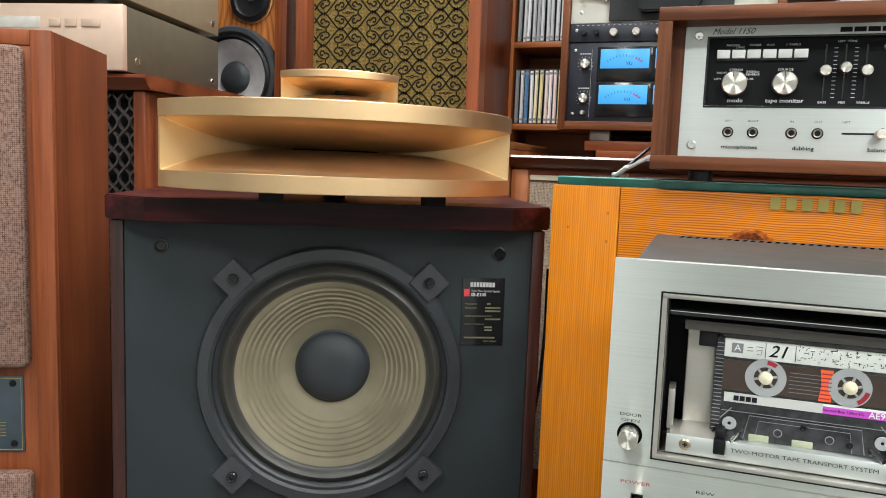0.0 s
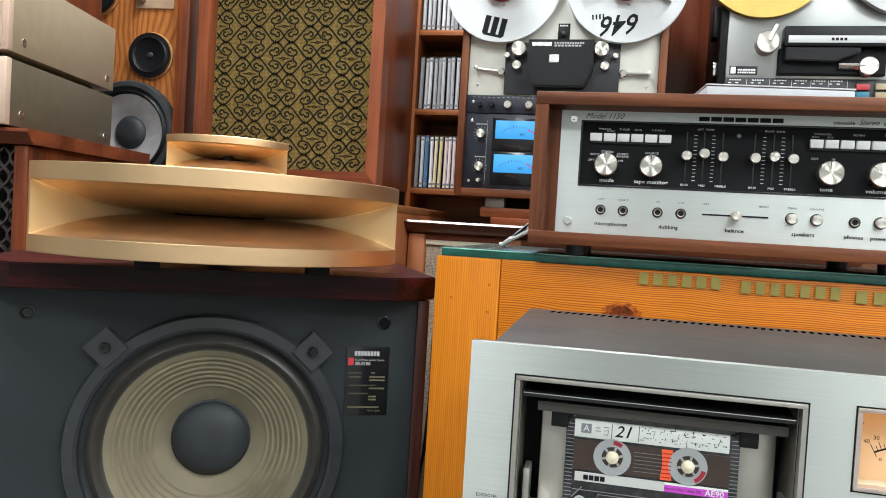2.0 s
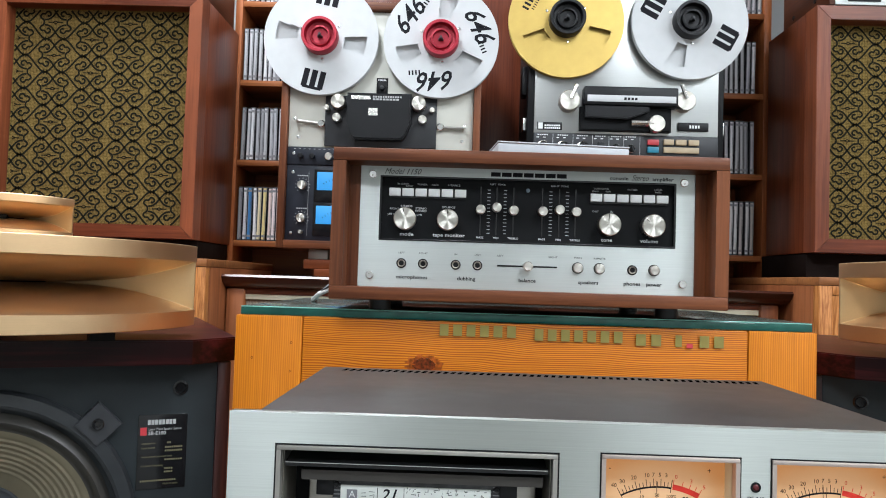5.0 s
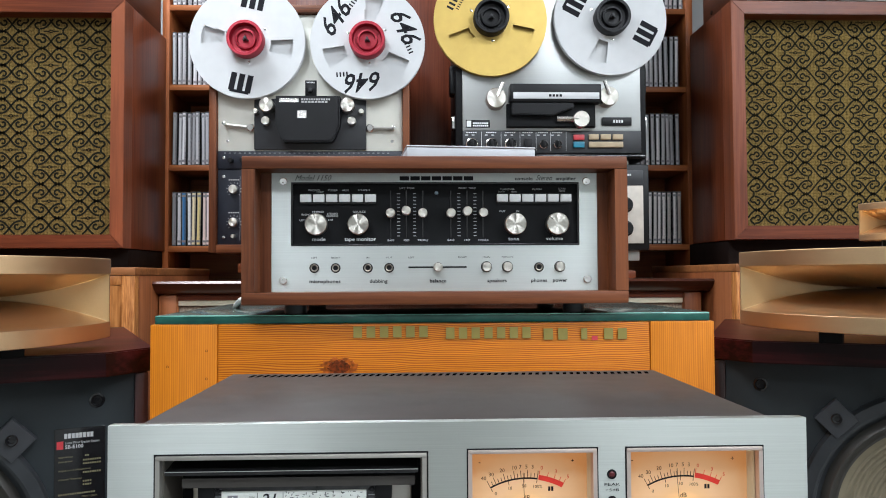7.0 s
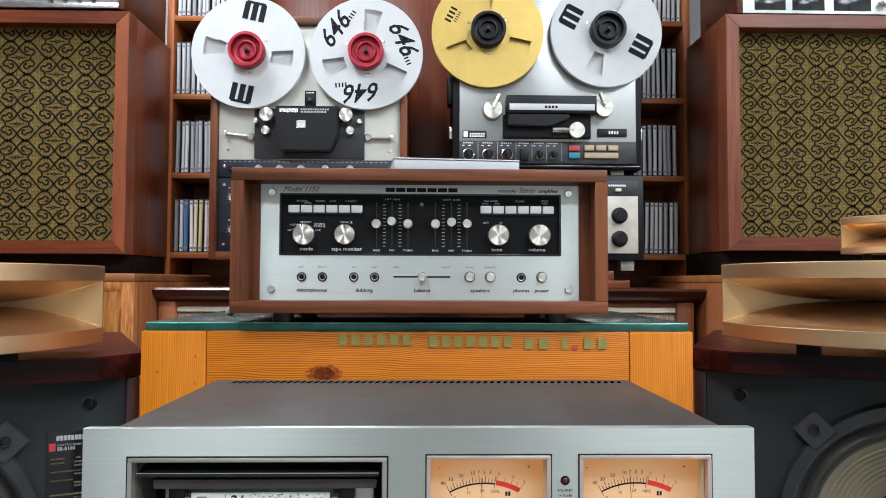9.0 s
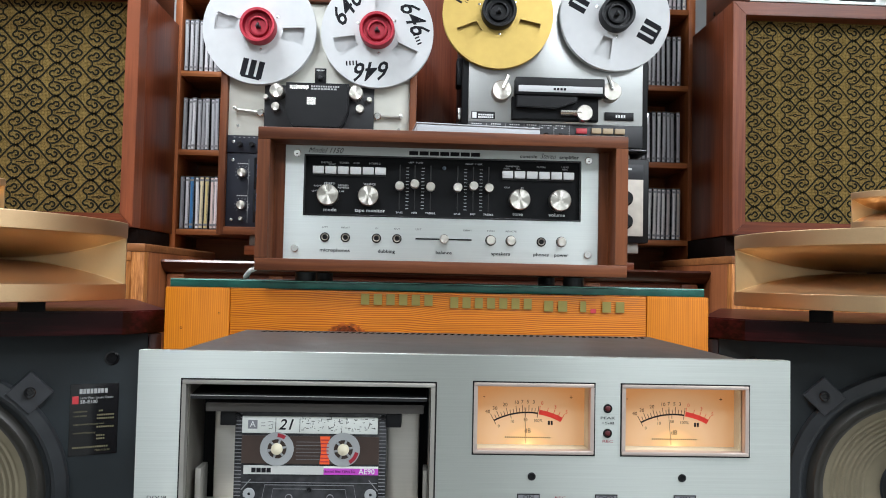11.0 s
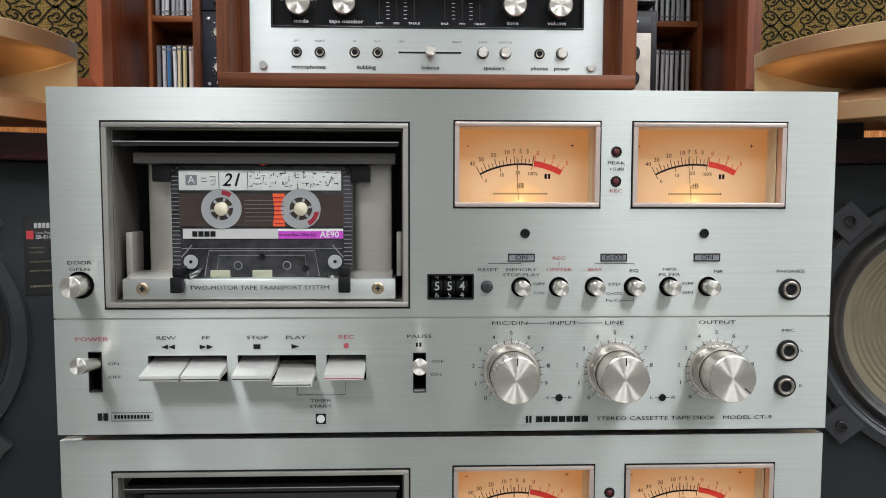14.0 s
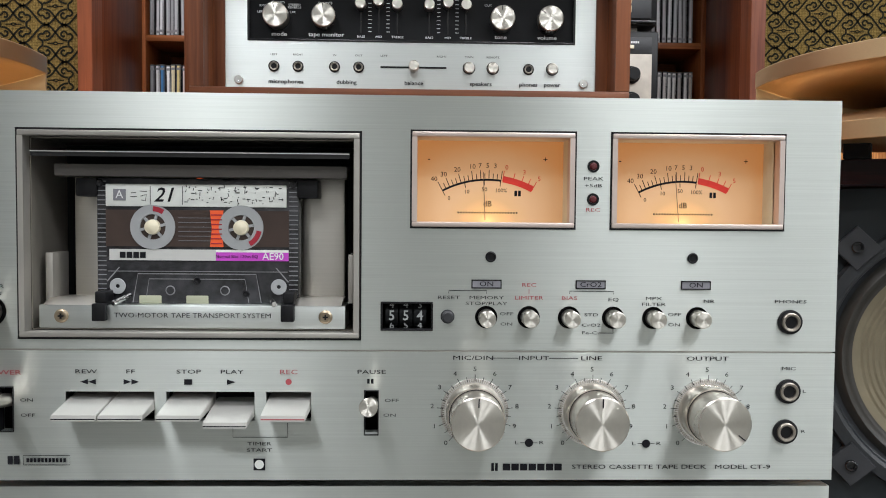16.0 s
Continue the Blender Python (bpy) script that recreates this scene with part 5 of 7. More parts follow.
def horn_loudspeaker(at, turn, label, plate, of):
    s = thing("horn_loudspeaker", label, "loudspeaker", (*at, 0.16), turn, "horn loudspeakers", of)
    z0 = ground(of) - 0.16
    part("side", B(-0.253, -0.2385, -0.003, 0.4, z0 + 0.02, 0.81, 0.001), ROSE_Z, s)
    part("side", B(0.2385, 0.253, -0.003, 0.4, z0 + 0.02, 0.81, 0.001), ROSE_Z, s)
    part("back", B(-0.238, 0.238, 0.385, 0.4, z0 + 0.02, 0.81), BLACK_MATT, s)
    part("plinth", B(-0.24, 0.24, 0.02, 0.39, z0, z0 + 0.0195), BLACK_MATT, s)
    part("top_slab", prism([(-0.259, 0.0), (-0.205, -0.04), (0.205, -0.04), (0.259, 0.0), (0.259, 0.405), (-0.259, 0.405)], 0.8115, 0.839, "z", None, 0.0014), ROSE, s, "thick polished rosewood top with cut corners")
    zc = 0.628
    bf = bmesh.new()
    n = 64
    ring = [bf.verts.new((0.1385 * math.cos(2 * math.pi * k / n), 0, zc + 0.1385 * math.sin(2 * math.pi * k / n))) for k in range(n)]
    sq = []
    for k in range(n):
        c, q = math.cos(2 * math.pi * k / n), math.sin(2 * math.pi * k / n)
        m = max(abs(c) / 0.238, (q / 0.182 if q > 0 else -q / (0.608 - z0)))
        sq.append(bf.verts.new((c / m, 0, zc + q / m)))
    for k in range(n):
        bf.faces.new((ring[k], ring[(k + 1) % n], sq[(k + 1) % n], sq[k]))
    for cx, cz in ((0.238, zc + 0.182), (-0.238, zc + 0.182), (0.238, zc - 0.608 + z0), (-0.238, zc - 0.608 + z0)):
        near = sorted(range(n), key=lambda k: (sq[k].co - Vector((cx, 0, cz))).length)[:2]
        bf.faces.new((sq[near[0]], sq[near[1]], bf.verts.new((cx, 0, cz))))
    part("baffle", bf, BAFFLE, s, "slate black painted baffle")
    w = part("woofer_frame", lathe([(0.1575, 0), (0.1572, -0.006), (0.1545, -0.0105), (0.143, -0.0118), (0.1395, -0.0095), (0.1385, -0.003), (0.1335, 0.001)], (0, 0, zc), n=96), RUBBER, s, "black cast woofer frame")
    part("surround", lathe([(0.1335, 0.001), (0.131, -0.001), (0.1285, -0.0055), (0.125, -0.0075), (0.1215, -0.0055), (0.119, -0.001), (0.1165, 0.0015), (0.1145, 0.002)], (0, 0, zc), n=96), plain("rolled_surround", (0.04, 0.037, 0.032), 0.42), w, "brown-black rolled rubber surround")
    part("cone", lathe(woofer_profile(0.1145, 0.046, 0.002, 0.047, 7, 0.0011), (0, 0, zc), n=96), CONE, w, "olive grey ribbed paper cone")
    part("dust_cap", lathe([(0.047, 0.0465), (0.0445, 0.0445)] + [(0.0445 * math.cos(a), 0.0445 - 0.019 * math.sin(a)) for a in [math.pi / 2 * k / 10 for k in range(1, 11)]], (0, 0, zc), n=64), DUSTCAP, w, "dark domed dust cap")
    for sx in (-1, 1):
        for sz in (-1, 1):
            q = [(0.0, 0.0245), (0.0245, 0.0), (0.0, -0.0245), (-0.0245, 0.0)]
            clamp = prism([(sx * 0.1135 + a * 0.98, zc + sz * 0.1175 + b * 0.98) for a, b in q], -0.0145, -0.0005, "y", None, 0.0008)
            cl = part("clamp", clamp, CLAMP, s, "dark square clamp plate")
            part("bolt", lathe([(0.0062, -0.0145), (0.006, -0.0185), (0.0052, -0.0192), (0.0032, -0.0188), (0.003, -0.016), (0, -0.016)], (sx * 0.1135, 0, zc + sz * 0.1185), n=20), BLACK_GLOSS, cl)
    screw_cup(s, -0.197, 0, 0.781)
    screw_cup(s, 0.198, 0, 0.781)
    if plate:
        pl = part("data_plate", B(0.1548, 0.2072, -0.0012, -0.0002, 0.668, 0.7515, 0.0003), BLACK_GLOSS, s, "black printed data plate")
        t = bars(0.1645, 0.1952, 0.7402, 0.7458, -0.0015, 8, 0.18)
        t = merge(t, text_bm("Linear Phase Speaker System", 0.0042, 0.1655, 0.7352, -0.0015, "LEFT", stretch=0.72), text_bm("SB-E100", 0.0056, 0.1655, 0.7305, -0.0015, "LEFT", bold=0.00015))
        part("plate_lettering", t, DIM_WHITE, pl)
        part("red_square", B(0.157, 0.1638, -0.0016, -0.0012, 0.7285, 0.7375), RED_KEY, pl)
        g = text_bm("impedance", 0.0034, 0.159, 0.7195, -0.0015, "LEFT")
        for tx, x, z in (("input power", 0.159, 0.7145), ("output sound pressure level", 0.159, 0.7045), ("crossover frequency", 0.159, 0.6945), ("Made in Japan", 0.183, 0.6735)):
            g = merge(g, text_bm(tx, 0.0034, x, z, -0.0015, "LEFT", stretch=0.85))
        for x, z, k in ((0.186, 0.7195, 2), (0.184, 0.7145, 8), (0.184, 0.7105, 8), (0.184, 0.7005, 8), (0.184, 0.6905, 4), (0.184, 0.6868, 4), (0.159, 0.6775, 16)):
            bars(x, x + 0.0024 * k, z - 0.0009, z + 0.0011, -0.0015, k, 0.3, g)
        part("plate_lettering", g, DIM_GOLD, pl)
    return s


SEAM = plain("bright_gold_joint", (0.85, 0.66, 0.38), 0.35, 0.6, 0.05)
def radial_horn(name, label, at, turn, half, sag, height, lip, throat, feet, group, lift, of):
    """A wide radial horn: two curved plates, two side walls and a dark throat slot."""
    h = thing(name, label, "horn", at, turn, group, of)
    R = (half ** 2 + sag ** 2) / (2 * sag)
    ay = R - sag
    tm = math.asin(half / R)
    zc, r0 = height / 2, R * 0.26
    rise = height * 0.002
    N, M = 56, 18

    def at_(r, th, z):
        bow = rise * (1 - (th / tm) ** 2) * r / R * max(0.0, z - zc) / zc if abs(th) < tm else 0.0
        return (r * math.sin(th), ay - r * math.cos(th), z + bow)

    for s in (1, -1):
        bm = bmesh.new()
        gm = height / 2 - lip
        prof = [(r0 + (R - 0.0035 - r0) * i / M, throat + (gm - throat) * (i / M) ** 2.4) for i in range(M + 1)]
        prof += [(R - 0.0003, gm), (R, gm + 0.0003), (R, height / 2 - 0.0007), (R - 0.0007, height / 2), (r0, height / 2)]
        grid = [[bm.verts.new(at_(r, -tm + 2 * tm * k / N, zc + s * z)) for k in range(N + 1)] for r, z in prof]
        for a, b in zip(grid, grid[1:]):
            for k in range(N):
                bm.faces.new((a[k], a[k + 1], b[k + 1], b[k]))
        for k in (0, N):
            bm.faces.new([row[k] for row in grid])
        part("plate", bm, GOLD, h, "champagne gold anodised horn plate")
    for s in (1, -1):
        bm = bmesh.new()
        inner, outer = [], []
        for i in range(M + 1):
            r = r0 + (R - 0.0015 - r0) * i / M
            inner.append(at_(r, s * (tm - 0.006), 0))
            outer.append(at_(r, s * (tm + 0.012), 0))
        for i in range(M):
            for z0, z1 in ((0.002, height - 0.002),):
                p = [bm.verts.new((q[0], q[1], z)) for q, z in ((inner[i], z0), (inner[i + 1], z0), (inner[i + 1], z1), (inner[i], z1), (outer[i], z0), (outer[i + 1], z0), (outer[i + 1], z1), (outer[i], z1))]
                bm.faces.new(p[:4]), bm.faces.new(p[4:])
                if i == M - 1:
                    bm.faces.new((p[1], p[2], p[6], p[5]))
                bm.faces.new((p[0], p[1], p[5], p[4])), bm.faces.new((p[3], p[2], p[6], p[7]))
        bmesh.ops.remove_doubles(bm, verts=bm.verts, dist=1e-5)
        part("side_wall", bm, GOLD_PALE, h, "pale gold side wall")
    # Black cylinder behind the slot puts in the throat's shade.
    part("throat", lathe([(r0 * 1.02, zc - 0.004), (r0 * 1.02, zc + 0.004)], (0, ay, 0), "z", 24), BLACK_MATT, h, "black cylinder standing for the throat's shade")
    part("driver", lathe([(0.0, 0.004), (r0 * 0.9, 0.004), (r0 * 0.9, height - 0.004), (0, height - 0.004)], (0, ay + r0 * 1.2, 0), "z", 32), BLACK, h)
    for s, fill in ((1, SEAM), (-1, SEAM)):
        for e in (1, -1):
            path = [at_(r, e * (tm - 0.0062), zc + s * (z - 0.0002)) for r, z in prof[2:M + 1]]
            part("seam", tube(bmesh.new(), path, 0.0007 if half > 0.1 else 0.0004, 6), fill, h, "fine joint line along the side wall")
    if half < 0.1:
        part("throat_plug", lathe([(0, 0.006), (0.0055, 0.004), (0.0055, -0.004), (0, -0.006)], (0, ay - R * 0.5, zc), "x", 16), BLACK_MATT, h, "small black throat plug")
    for x, y in feet:
        part("foot", B(x - 0.012 * half / 0.2, x + 0.012 * half / 0.2, y - 0.008, y + 0.008, -lift, 0.001), BLACK_MATT, h, "small black foot")
    return h


LEFT, RIGHT = (-0.571, 0.306), (0.603, 0.348)
horn_loudspeaker(LEFT, 25.5, "rosewood horn loudspeaker with ribbed woofer and data plate", True, "west_horn")
horn_loudspeaker(RIGHT, -25.5, "rosewood horn loudspeaker with bare ribbed woofer", False, "east_horn")
for of, c, t, k, up, tz in (("west_horn", (-0.557, 0.306), 37, LEFT, 0.0015, 0.003), ("east_horn", (0.582, 0.35), -37, (0.606, 0.35), 0.005, 0.0145)):
    radial_horn("radial_horn", "wide champagne gold radial horn on a rosewood cabinet", (*c, 0.999 + 0.0105 + up), t, 0.205, 0.125, 0.094, 0.0185, 0.0008, [(-0.09, -0.055), (0.09, -0.055), (0.0, 0.08)], "radial horns", 0.0105 + up, of)
    u = Matrix.Rotation(radians(t * 25.5 / 37), 4, "Z") @ Vector((0, 0.10, 0))
    radial_horn("tweeter_horn", "small champagne gold horn standing on the wide horn", (k[0] + u.x, k[1] + u.y, 1.1035 + up + tz), t * 25.5 / 37, 0.0755, 0.04, 0.0495, 0.009, 0.0008, [(-0.045, -0.006), (0.045, -0.006), (0.0, 0.03)], "tweeter horns", tz, of)


# ---------------------------------------------------------------- patterned loudspeakers
def scrolls(w, h, y, dx, dz, px, pz):
    """Black scrollwork woven into the grille cloth, cut off at its edges. px, pz: the steps of its pattern."""
    bm = bmesh.new()
    wd = px * 0.048

    def stroke(pts, width=wd):
        run = []
        for p in pts + [None]:
            if p and abs(p[0]) < w / 2 - 0.002 and 0.002 < p[1] < h - 0.002:
                run.append(p)
            else:
                if len(run) > 1:
                    ribbon(bm, run, width, y)
                run = []

    def curve(pts, n=5):
        out = []
        for i in range(len(pts) - 1):
            p0, p1, p2, p3 = pts[max(i - 1, 0)], pts[i], pts[i + 1], pts[min(i + 2, len(pts) - 1)]
            for k in range(n):
                t = k / n
                out.append(tuple(0.5 * (2 * p1[a] + (p2[a] - p0[a]) * t + (2 * p0[a] - 5 * p1[a] + 4 * p2[a] - p3[a]) * t * t + (3 * p1[a] - p0[a] - 3 * p2[a] + p3[a]) * t ** 3) for a in (0, 1)))
        return out + [pts[-1]]

    u, v = px / 62, pz / 57
    strand = curve([(13, 28.5), (8, 26), (4, 22), (0, 17), (-4, 11.5), (-8, 7.5), (-13, 5), (-18, 4.5)])
    lobe = curve([(-19, 0), (-20, 4), (-24, 7), (-25.5, 11), (-22, 14.5), (-18, 14.5), (-14.5, 18.5), (-10, 17.5), (-8.5, 13.5), (-11, 10.5), (-14, 11.5)])
    link = curve([(13, 28.5), (19, 27), (24.5, 22), (31, 14.25), (37.5, 6.5), (43, 1.5), (49, 0)])
    for i in range(-5, 6):
        for j in range(-2, 10):
            cx, cz = i * px + dx, j * pz + dz + (pz / 2 if i % 2 else 0)
            for sx in (-1, 1):
                for sz in (-1, 1):
                    for pts in (strand, lobe) if i % 2 else (strand, lobe, link):
                        stroke([(cx + sx * a * u, cz + sz * b * v) for a, b in pts])
                    stroke([(cx, cz + sz * 2.2 * v), (cx + sx * 4.5 * u, cz)], wd * 0.6)
                for x in (10.6, 15.4):
                    stroke([(cx + sx * x * u, cz + 24.6 * v), (cx + sx * x * u, cz + 32.4 * v)], wd * 0.6)
                stroke([(cx + sx * 8.5 * u, cz + 28.5 * v), (cx + sx * 17.5 * u, cz + 28.5 * v)], wd * 0.8)
                stroke([(cx + sx * 4.5 * u, cz), (cx + sx * 12 * u, cz)], wd * 0.55)
    return bm


def patterned_loudspeaker(at, w, h, d, turn, rim, label, weave, of):
    s = thing("grille_loudspeaker", label, "loudspeaker", at, turn, "patterned loudspeakers", of)
    p, q = w / 2, w / 2 - rim
    part("rim_top", prism([(-p, h), (p, h), (q, h - rim), (-q, h - rim)], 0, 0.045, "y", None, 0.0008), MAHOG_X, s)
    part("rim_bottom", prism([(-p, 0), (p, 0), (q, rim), (-q, rim)], 0, 0.045, "y", None, 0.0008), MAHOG_X, s)
    for e in (-1, 1):
        part("rim_side", prism([(e * p, 0), (e * p, h), (e * q, h - rim), (e * q, rim)], 0, 0.045, "y", None, 0.0008), RIM, s)
    part("case", B(-w / 2, w / 2, 0.0454, d, 0, h, 0.0015), MAHOG, s, "red-brown mahogany case")
    gw, gh = w - 2 * rim, h - 2 * rim
    c = part("grille_cloth", B(-gw / 2, gw / 2, 0.032, 0.0448, rim, h - rim), OLIVE, s, "olive grille cloth with black scrolls")
    p = part("scrollwork", scrolls(gw, gh, 0.0312, *weave), YARN, c, "black woven scrollwork")
    p.location.z = rim
    return s


FIGURED = wood("figured_oak", (0.3, 0.095, 0.018), (0.62, 0.26, 0.075), "z", 0.42, 2.2, 0.0, 9.0)
BOX_TOP = wood("tan_box_top", (0.2, 0.075, 0.024), (0.36, 0.14, 0.045), "x", 0.45)
MAHOG_SIDE = wood("dark_walnut_sleeve", (0.045, 0.014, 0.006), (0.12, 0.036, 0.015), "y", 0.45)
RIM = wood("red_brown_rim", (0.13, 0.034, 0.014), (0.26, 0.075, 0.03), "z", 0.4)
patterned_loudspeaker((-0.806, 0.988, 1.127), 0.42, 0.489, 0.28, 0, 0.026, "mahogany loudspeaker with olive scroll-patterned grille cloth", (0.0529, 0.0004, 0.0766, 0.0681), "west_grille")
patterned_loudspeaker((0.805, 0.85, 1.139), 0.44, 0.446, 0.21, 0, 0.025, "mahogany loudspeaker with olive scroll-patterned grille cloth", (-0.0833, 0.0317, 0.0654, 0.0601), "east_grille")
BOX_TOPS = {of: CLUSTERS[of][0] * 1.0865 + CLUSTERS[of][3] for of in ("west_grille", "east_box")}
for of, x0, x1, y, z, rest in (("west_grille", -1.0, -0.6, 1.03, 1.127, "west_grille"), ("east_grille", 0.588, 1.0, 0.89, 1.139, "east_box")):
    z0 = ground(of, BOX_TOPS[rest])
    pl = thing("plinth_board", "dark recessed board under a patterned loudspeaker", "plinth", (0, y, z0), group="plinth boards", of=of)
    # Near-black board fills the gap between box and loudspeaker.
    part("board", B(x0, x1, 0, 0.2, 0, z - z0, 0.002), plain("near_black_board", (0.009, 0.005, 0.004), 0.7, spec=0.1), pl)
for of, x0, x1, y in (("west_grille", -0.96, -0.503, 0.8), ("east_box", 0.553, 1.02, 0.775)):
    bx = thing("oak_box", "light oak box with figured front under a loudspeaker", "cabinet", (0, y, ground(of)), group="light oak boxes", of=of)
    h = 1.0865 - ground(of)
    part("case", B(x0, x1, 0.022, 0.46, 0, h - 0.014, 0.0015), CHERRY, bx)
    part("top", B(x0 - 0.001, x1 + 0.001, -0.001, 0.462, h - 0.0138, h, 0.0015), BOX_TOP, bx)
    part("stile", B(x0, x0 + 0.022, 0, 0.0215, 0, h - 0.0142, 0.001), FIGURED, bx)
    part("stile", B(x1 - 0.022, x1, 0, 0.0215, 0, h - 0.0142, 0.001), FIGURED, bx)
    part("rail", B(x0 + 0.0223, x1 - 0.0223, 0, 0.0215, h - 0.03, h - 0.0142, 0.001), FIGURED, bx)
    part("front_panel", B(x0 + 0.0223, x1 - 0.0223, 0.0015, 0.0215, 0, h - 0.0303), FIGURED, bx, "figured light oak front panel")
rk = thing("silver_receiver", "silver receiver in a walnut sleeve on the patterned loudspeaker", "receiver", (0.81, 0.862, 1.5855), of="east_grille")
part("face", B(-0.188, 0.222, 0, 0.006, 0.006, 0.13, 0.0008), ALU_FACE, rk, "satin silver face")
part("chassis", B(-0.188, 0.222, 0.0062, 0.18, 0.006, 0.128, 0.001), CHARCOAL, rk)
part("sleeve_side", B(-0.2, -0.1885, -0.004, 0.185, 0.004, 0.142, 0.001), MAHOG_SIDE, rk, "walnut sleeve side")
part("sleeve_side", B(0.2225, 0.234, -0.004, 0.185, 0.004, 0.142, 0.001), MAHOG_SIDE, rk, "walnut sleeve side")
part("sleeve_top", B(-0.2, 0.234, -0.004, 0.185, 0.1423, 0.152, 0.001), MAHOG_X, rk, "walnut sleeve top")
for y in (0.05, 0.14):
    part("side_screw", lathe([(0.005, 0.0), (0.0045, -0.0012), (0, -0.0012)], (-0.2, y, 0.03), "x", 18), BLACK, rk)
for x in (-0.15, 0.18):
    for y in (0.03, 0.15):
        part("foot", lathe([(0.011, 0), (0.011, 0.0062)], (x, y, 0), "z", 20), RUBBER, rk)
for x0, x1 in ((-0.165, -0.105), (-0.092, -0.03), (-0.012, 0.06)):
    part("window", B(x0, x1, -0.0012, -0.0002, 0.012, 0.05, 0.0005), BLACK_GLOSS, rk, "dark scale window")
for k in range(4):
    part("knob", knob(0.008, 0.014, 0.085 + 0.032 * k, 0, 0.028), TURNED_SIDE, rk)
dk = thing("black_component", "black component with a silver lower edge in a walnut sleeve", "component", (-0.806, 0.99, 1.616), of="west_grille")
part("chassis", B(-0.2, 0.188, 0.006, 0.23, 0.008, 0.09, 0.001), BLACK_GLOSS, dk)
part("face", B(-0.2, 0.188, 0.0, 0.0057, 0.0175, 0.09, 0.0008), GREY_WIN, dk, "smoky grey glass face")
part("lower_edge", B(-0.2, 0.188, -0.002, 0.0057, 0.006, 0.0172, 0.0008), SPUN, dk, "polished silver edge")
part("sleeve_side", B(0.1883, 0.2, -0.003, 0.235, 0.003, 0.102, 0.001), MAHOG_SIDE, dk, "walnut sleeve side")
part("sleeve_side", B(-0.212, -0.2003, -0.003, 0.235, 0.003, 0.102, 0.001), MAHOG_SIDE, dk, "walnut sleeve side")
part("sleeve_top", B(-0.212, 0.2, -0.003, 0.235, 0.1023, 0.112, 0.001), MAHOG_X, dk, "walnut sleeve top")
for k in range(4):
    part("lever", B(0.05 + 0.028 * k, 0.058 + 0.028 * k, -0.012, -0.0002, 0.02, 0.026, 0.0006), BLACK, dk, "small black lever")
for x in (-0.16, 0.155):
    for y in (0.03, 0.2):
        part("foot", lathe([(0.012, 0), (0.012, 0.0082)], (x, y, 0), "z", 20), RUBBER, dk)

# ---------------------------------------------------------------- radio console and shelves
cn = thing("radio_console", "mahogany radio console with fawn cloth panels and broad top", "sideboard", (0.02, 0.86, ground("console")), of="console")
ZT = 1.062 - ground("console")
tp = prism([(-0.004, ZT - 0.004), (0.0, ZT), (0.6, ZT), (0.6, ZT - 0.024), (0.022, ZT - 0.024), (0.004, ZT - 0.014)], -0.528, 0.528, "x", None, 0.001)
part("top", tp, wood("dark_console_top", (0.04, 0.011, 0.006), (0.12, 0.035, 0.017), "x", 0.3, 1.0, 0.3), cn, "dark polished top with a tapered lip")
part("body", B(-0.508, 0.508, 0.05, 0.59, 0.0, ZT - 0.0245), MAHOG, cn)
for x in (-0.4925, 0.4925):
    part("post", B(x - 0.0175, x + 0.0175, 0.024, 0.0495, 0.0, ZT - 0.0245, 0.006), CHERRY, cn)
for x in (-0.305, 0.305):
    part("post", B(x - 0.014, x + 0.014, 0.028, 0.0495, 0.0, ZT - 0.0245, 0.004), CHERRY, cn)
for x0, x1 in ((-0.4745, -0.3195), (0.3195, 0.4745)):
    part("cloth_panel", B(x0, x1, 0.036, 0.0495, 0.3, ZT - 0.046), RADIO_CLOTH, cn, "fawn and brown loudspeaker cloth")
    part("cloth_bead", B(x0, x1, 0.03, 0.0495, ZT - 0.0455, ZT - 0.036, 0.001), CREAM, cn)
part("rail", B(-0.5, 0.5, 0.03, 0.0495, ZT - 0.0355, ZT - 0.0247), MAHOG_X, cn)

CONSOLE = ground("shelves", CLUSTERS["console"][0] * 1.062 + CLUSTERS["console"][3])
PANEL = wood("red_panel_veneer", (0.1, 0.02, 0.008), (0.2, 0.05, 0.02), "z", 0.32, 1.0, 0.2)
# Red-brown panel; what it belongs to is not known.
wp = thing("room_divider", "tall red-brown veneered panel of unknown use behind the tape machines", "room divider", (0.03, 1.28, CONSOLE), of="shelves")
for x0, x1 in ((-0.4, -0.1335), (-0.133, 0.133), (0.1335, 0.4)):
    part("panel", B(x0, x1, 0.0, 0.02, 0, 1.1, 0.001), PANEL, wp)


def shelf_unit(x0, x1, label):
    s = thing("disc_shelf", label, "shelf", (0, 1.2, CONSOLE), group="disc shelves", of="shelves")
    part("side", B(x0, x0 + 0.016, 0, 0.175, 0, 1.1, 0.001), SHELFWOOD_Z, s)
    part("side", B(x1 - 0.016, x1, 0, 0.175, 0, 1.1, 0.001), SHELFWOOD_Z, s)
    part("back", B(x0 + 0.0163, x1 - 0.0163, 0.165, 0.175, 0, 1.1), SHELFWOOD, s)
    for z in SHELVES:
        part("board", B(x0 + 0.0163, x1 - 0.0163, 0.001, 0.1648, z - CONSOLE - 0.013, z - CONSOLE, 0.0008), SHELFWOOD, s)
    return s


SHELVES = (1.136, 1.321, 1.506, 1.691, 1.876)
SHELFWOOD_Z = wood("shelf_veneer_upright", (0.21, 0.058, 0.016), (0.4, 0.13, 0.042), "z", 0.42)
shelf_unit(-0.585, -0.372, "red-brown wooden shelf unit half full of disc cases")
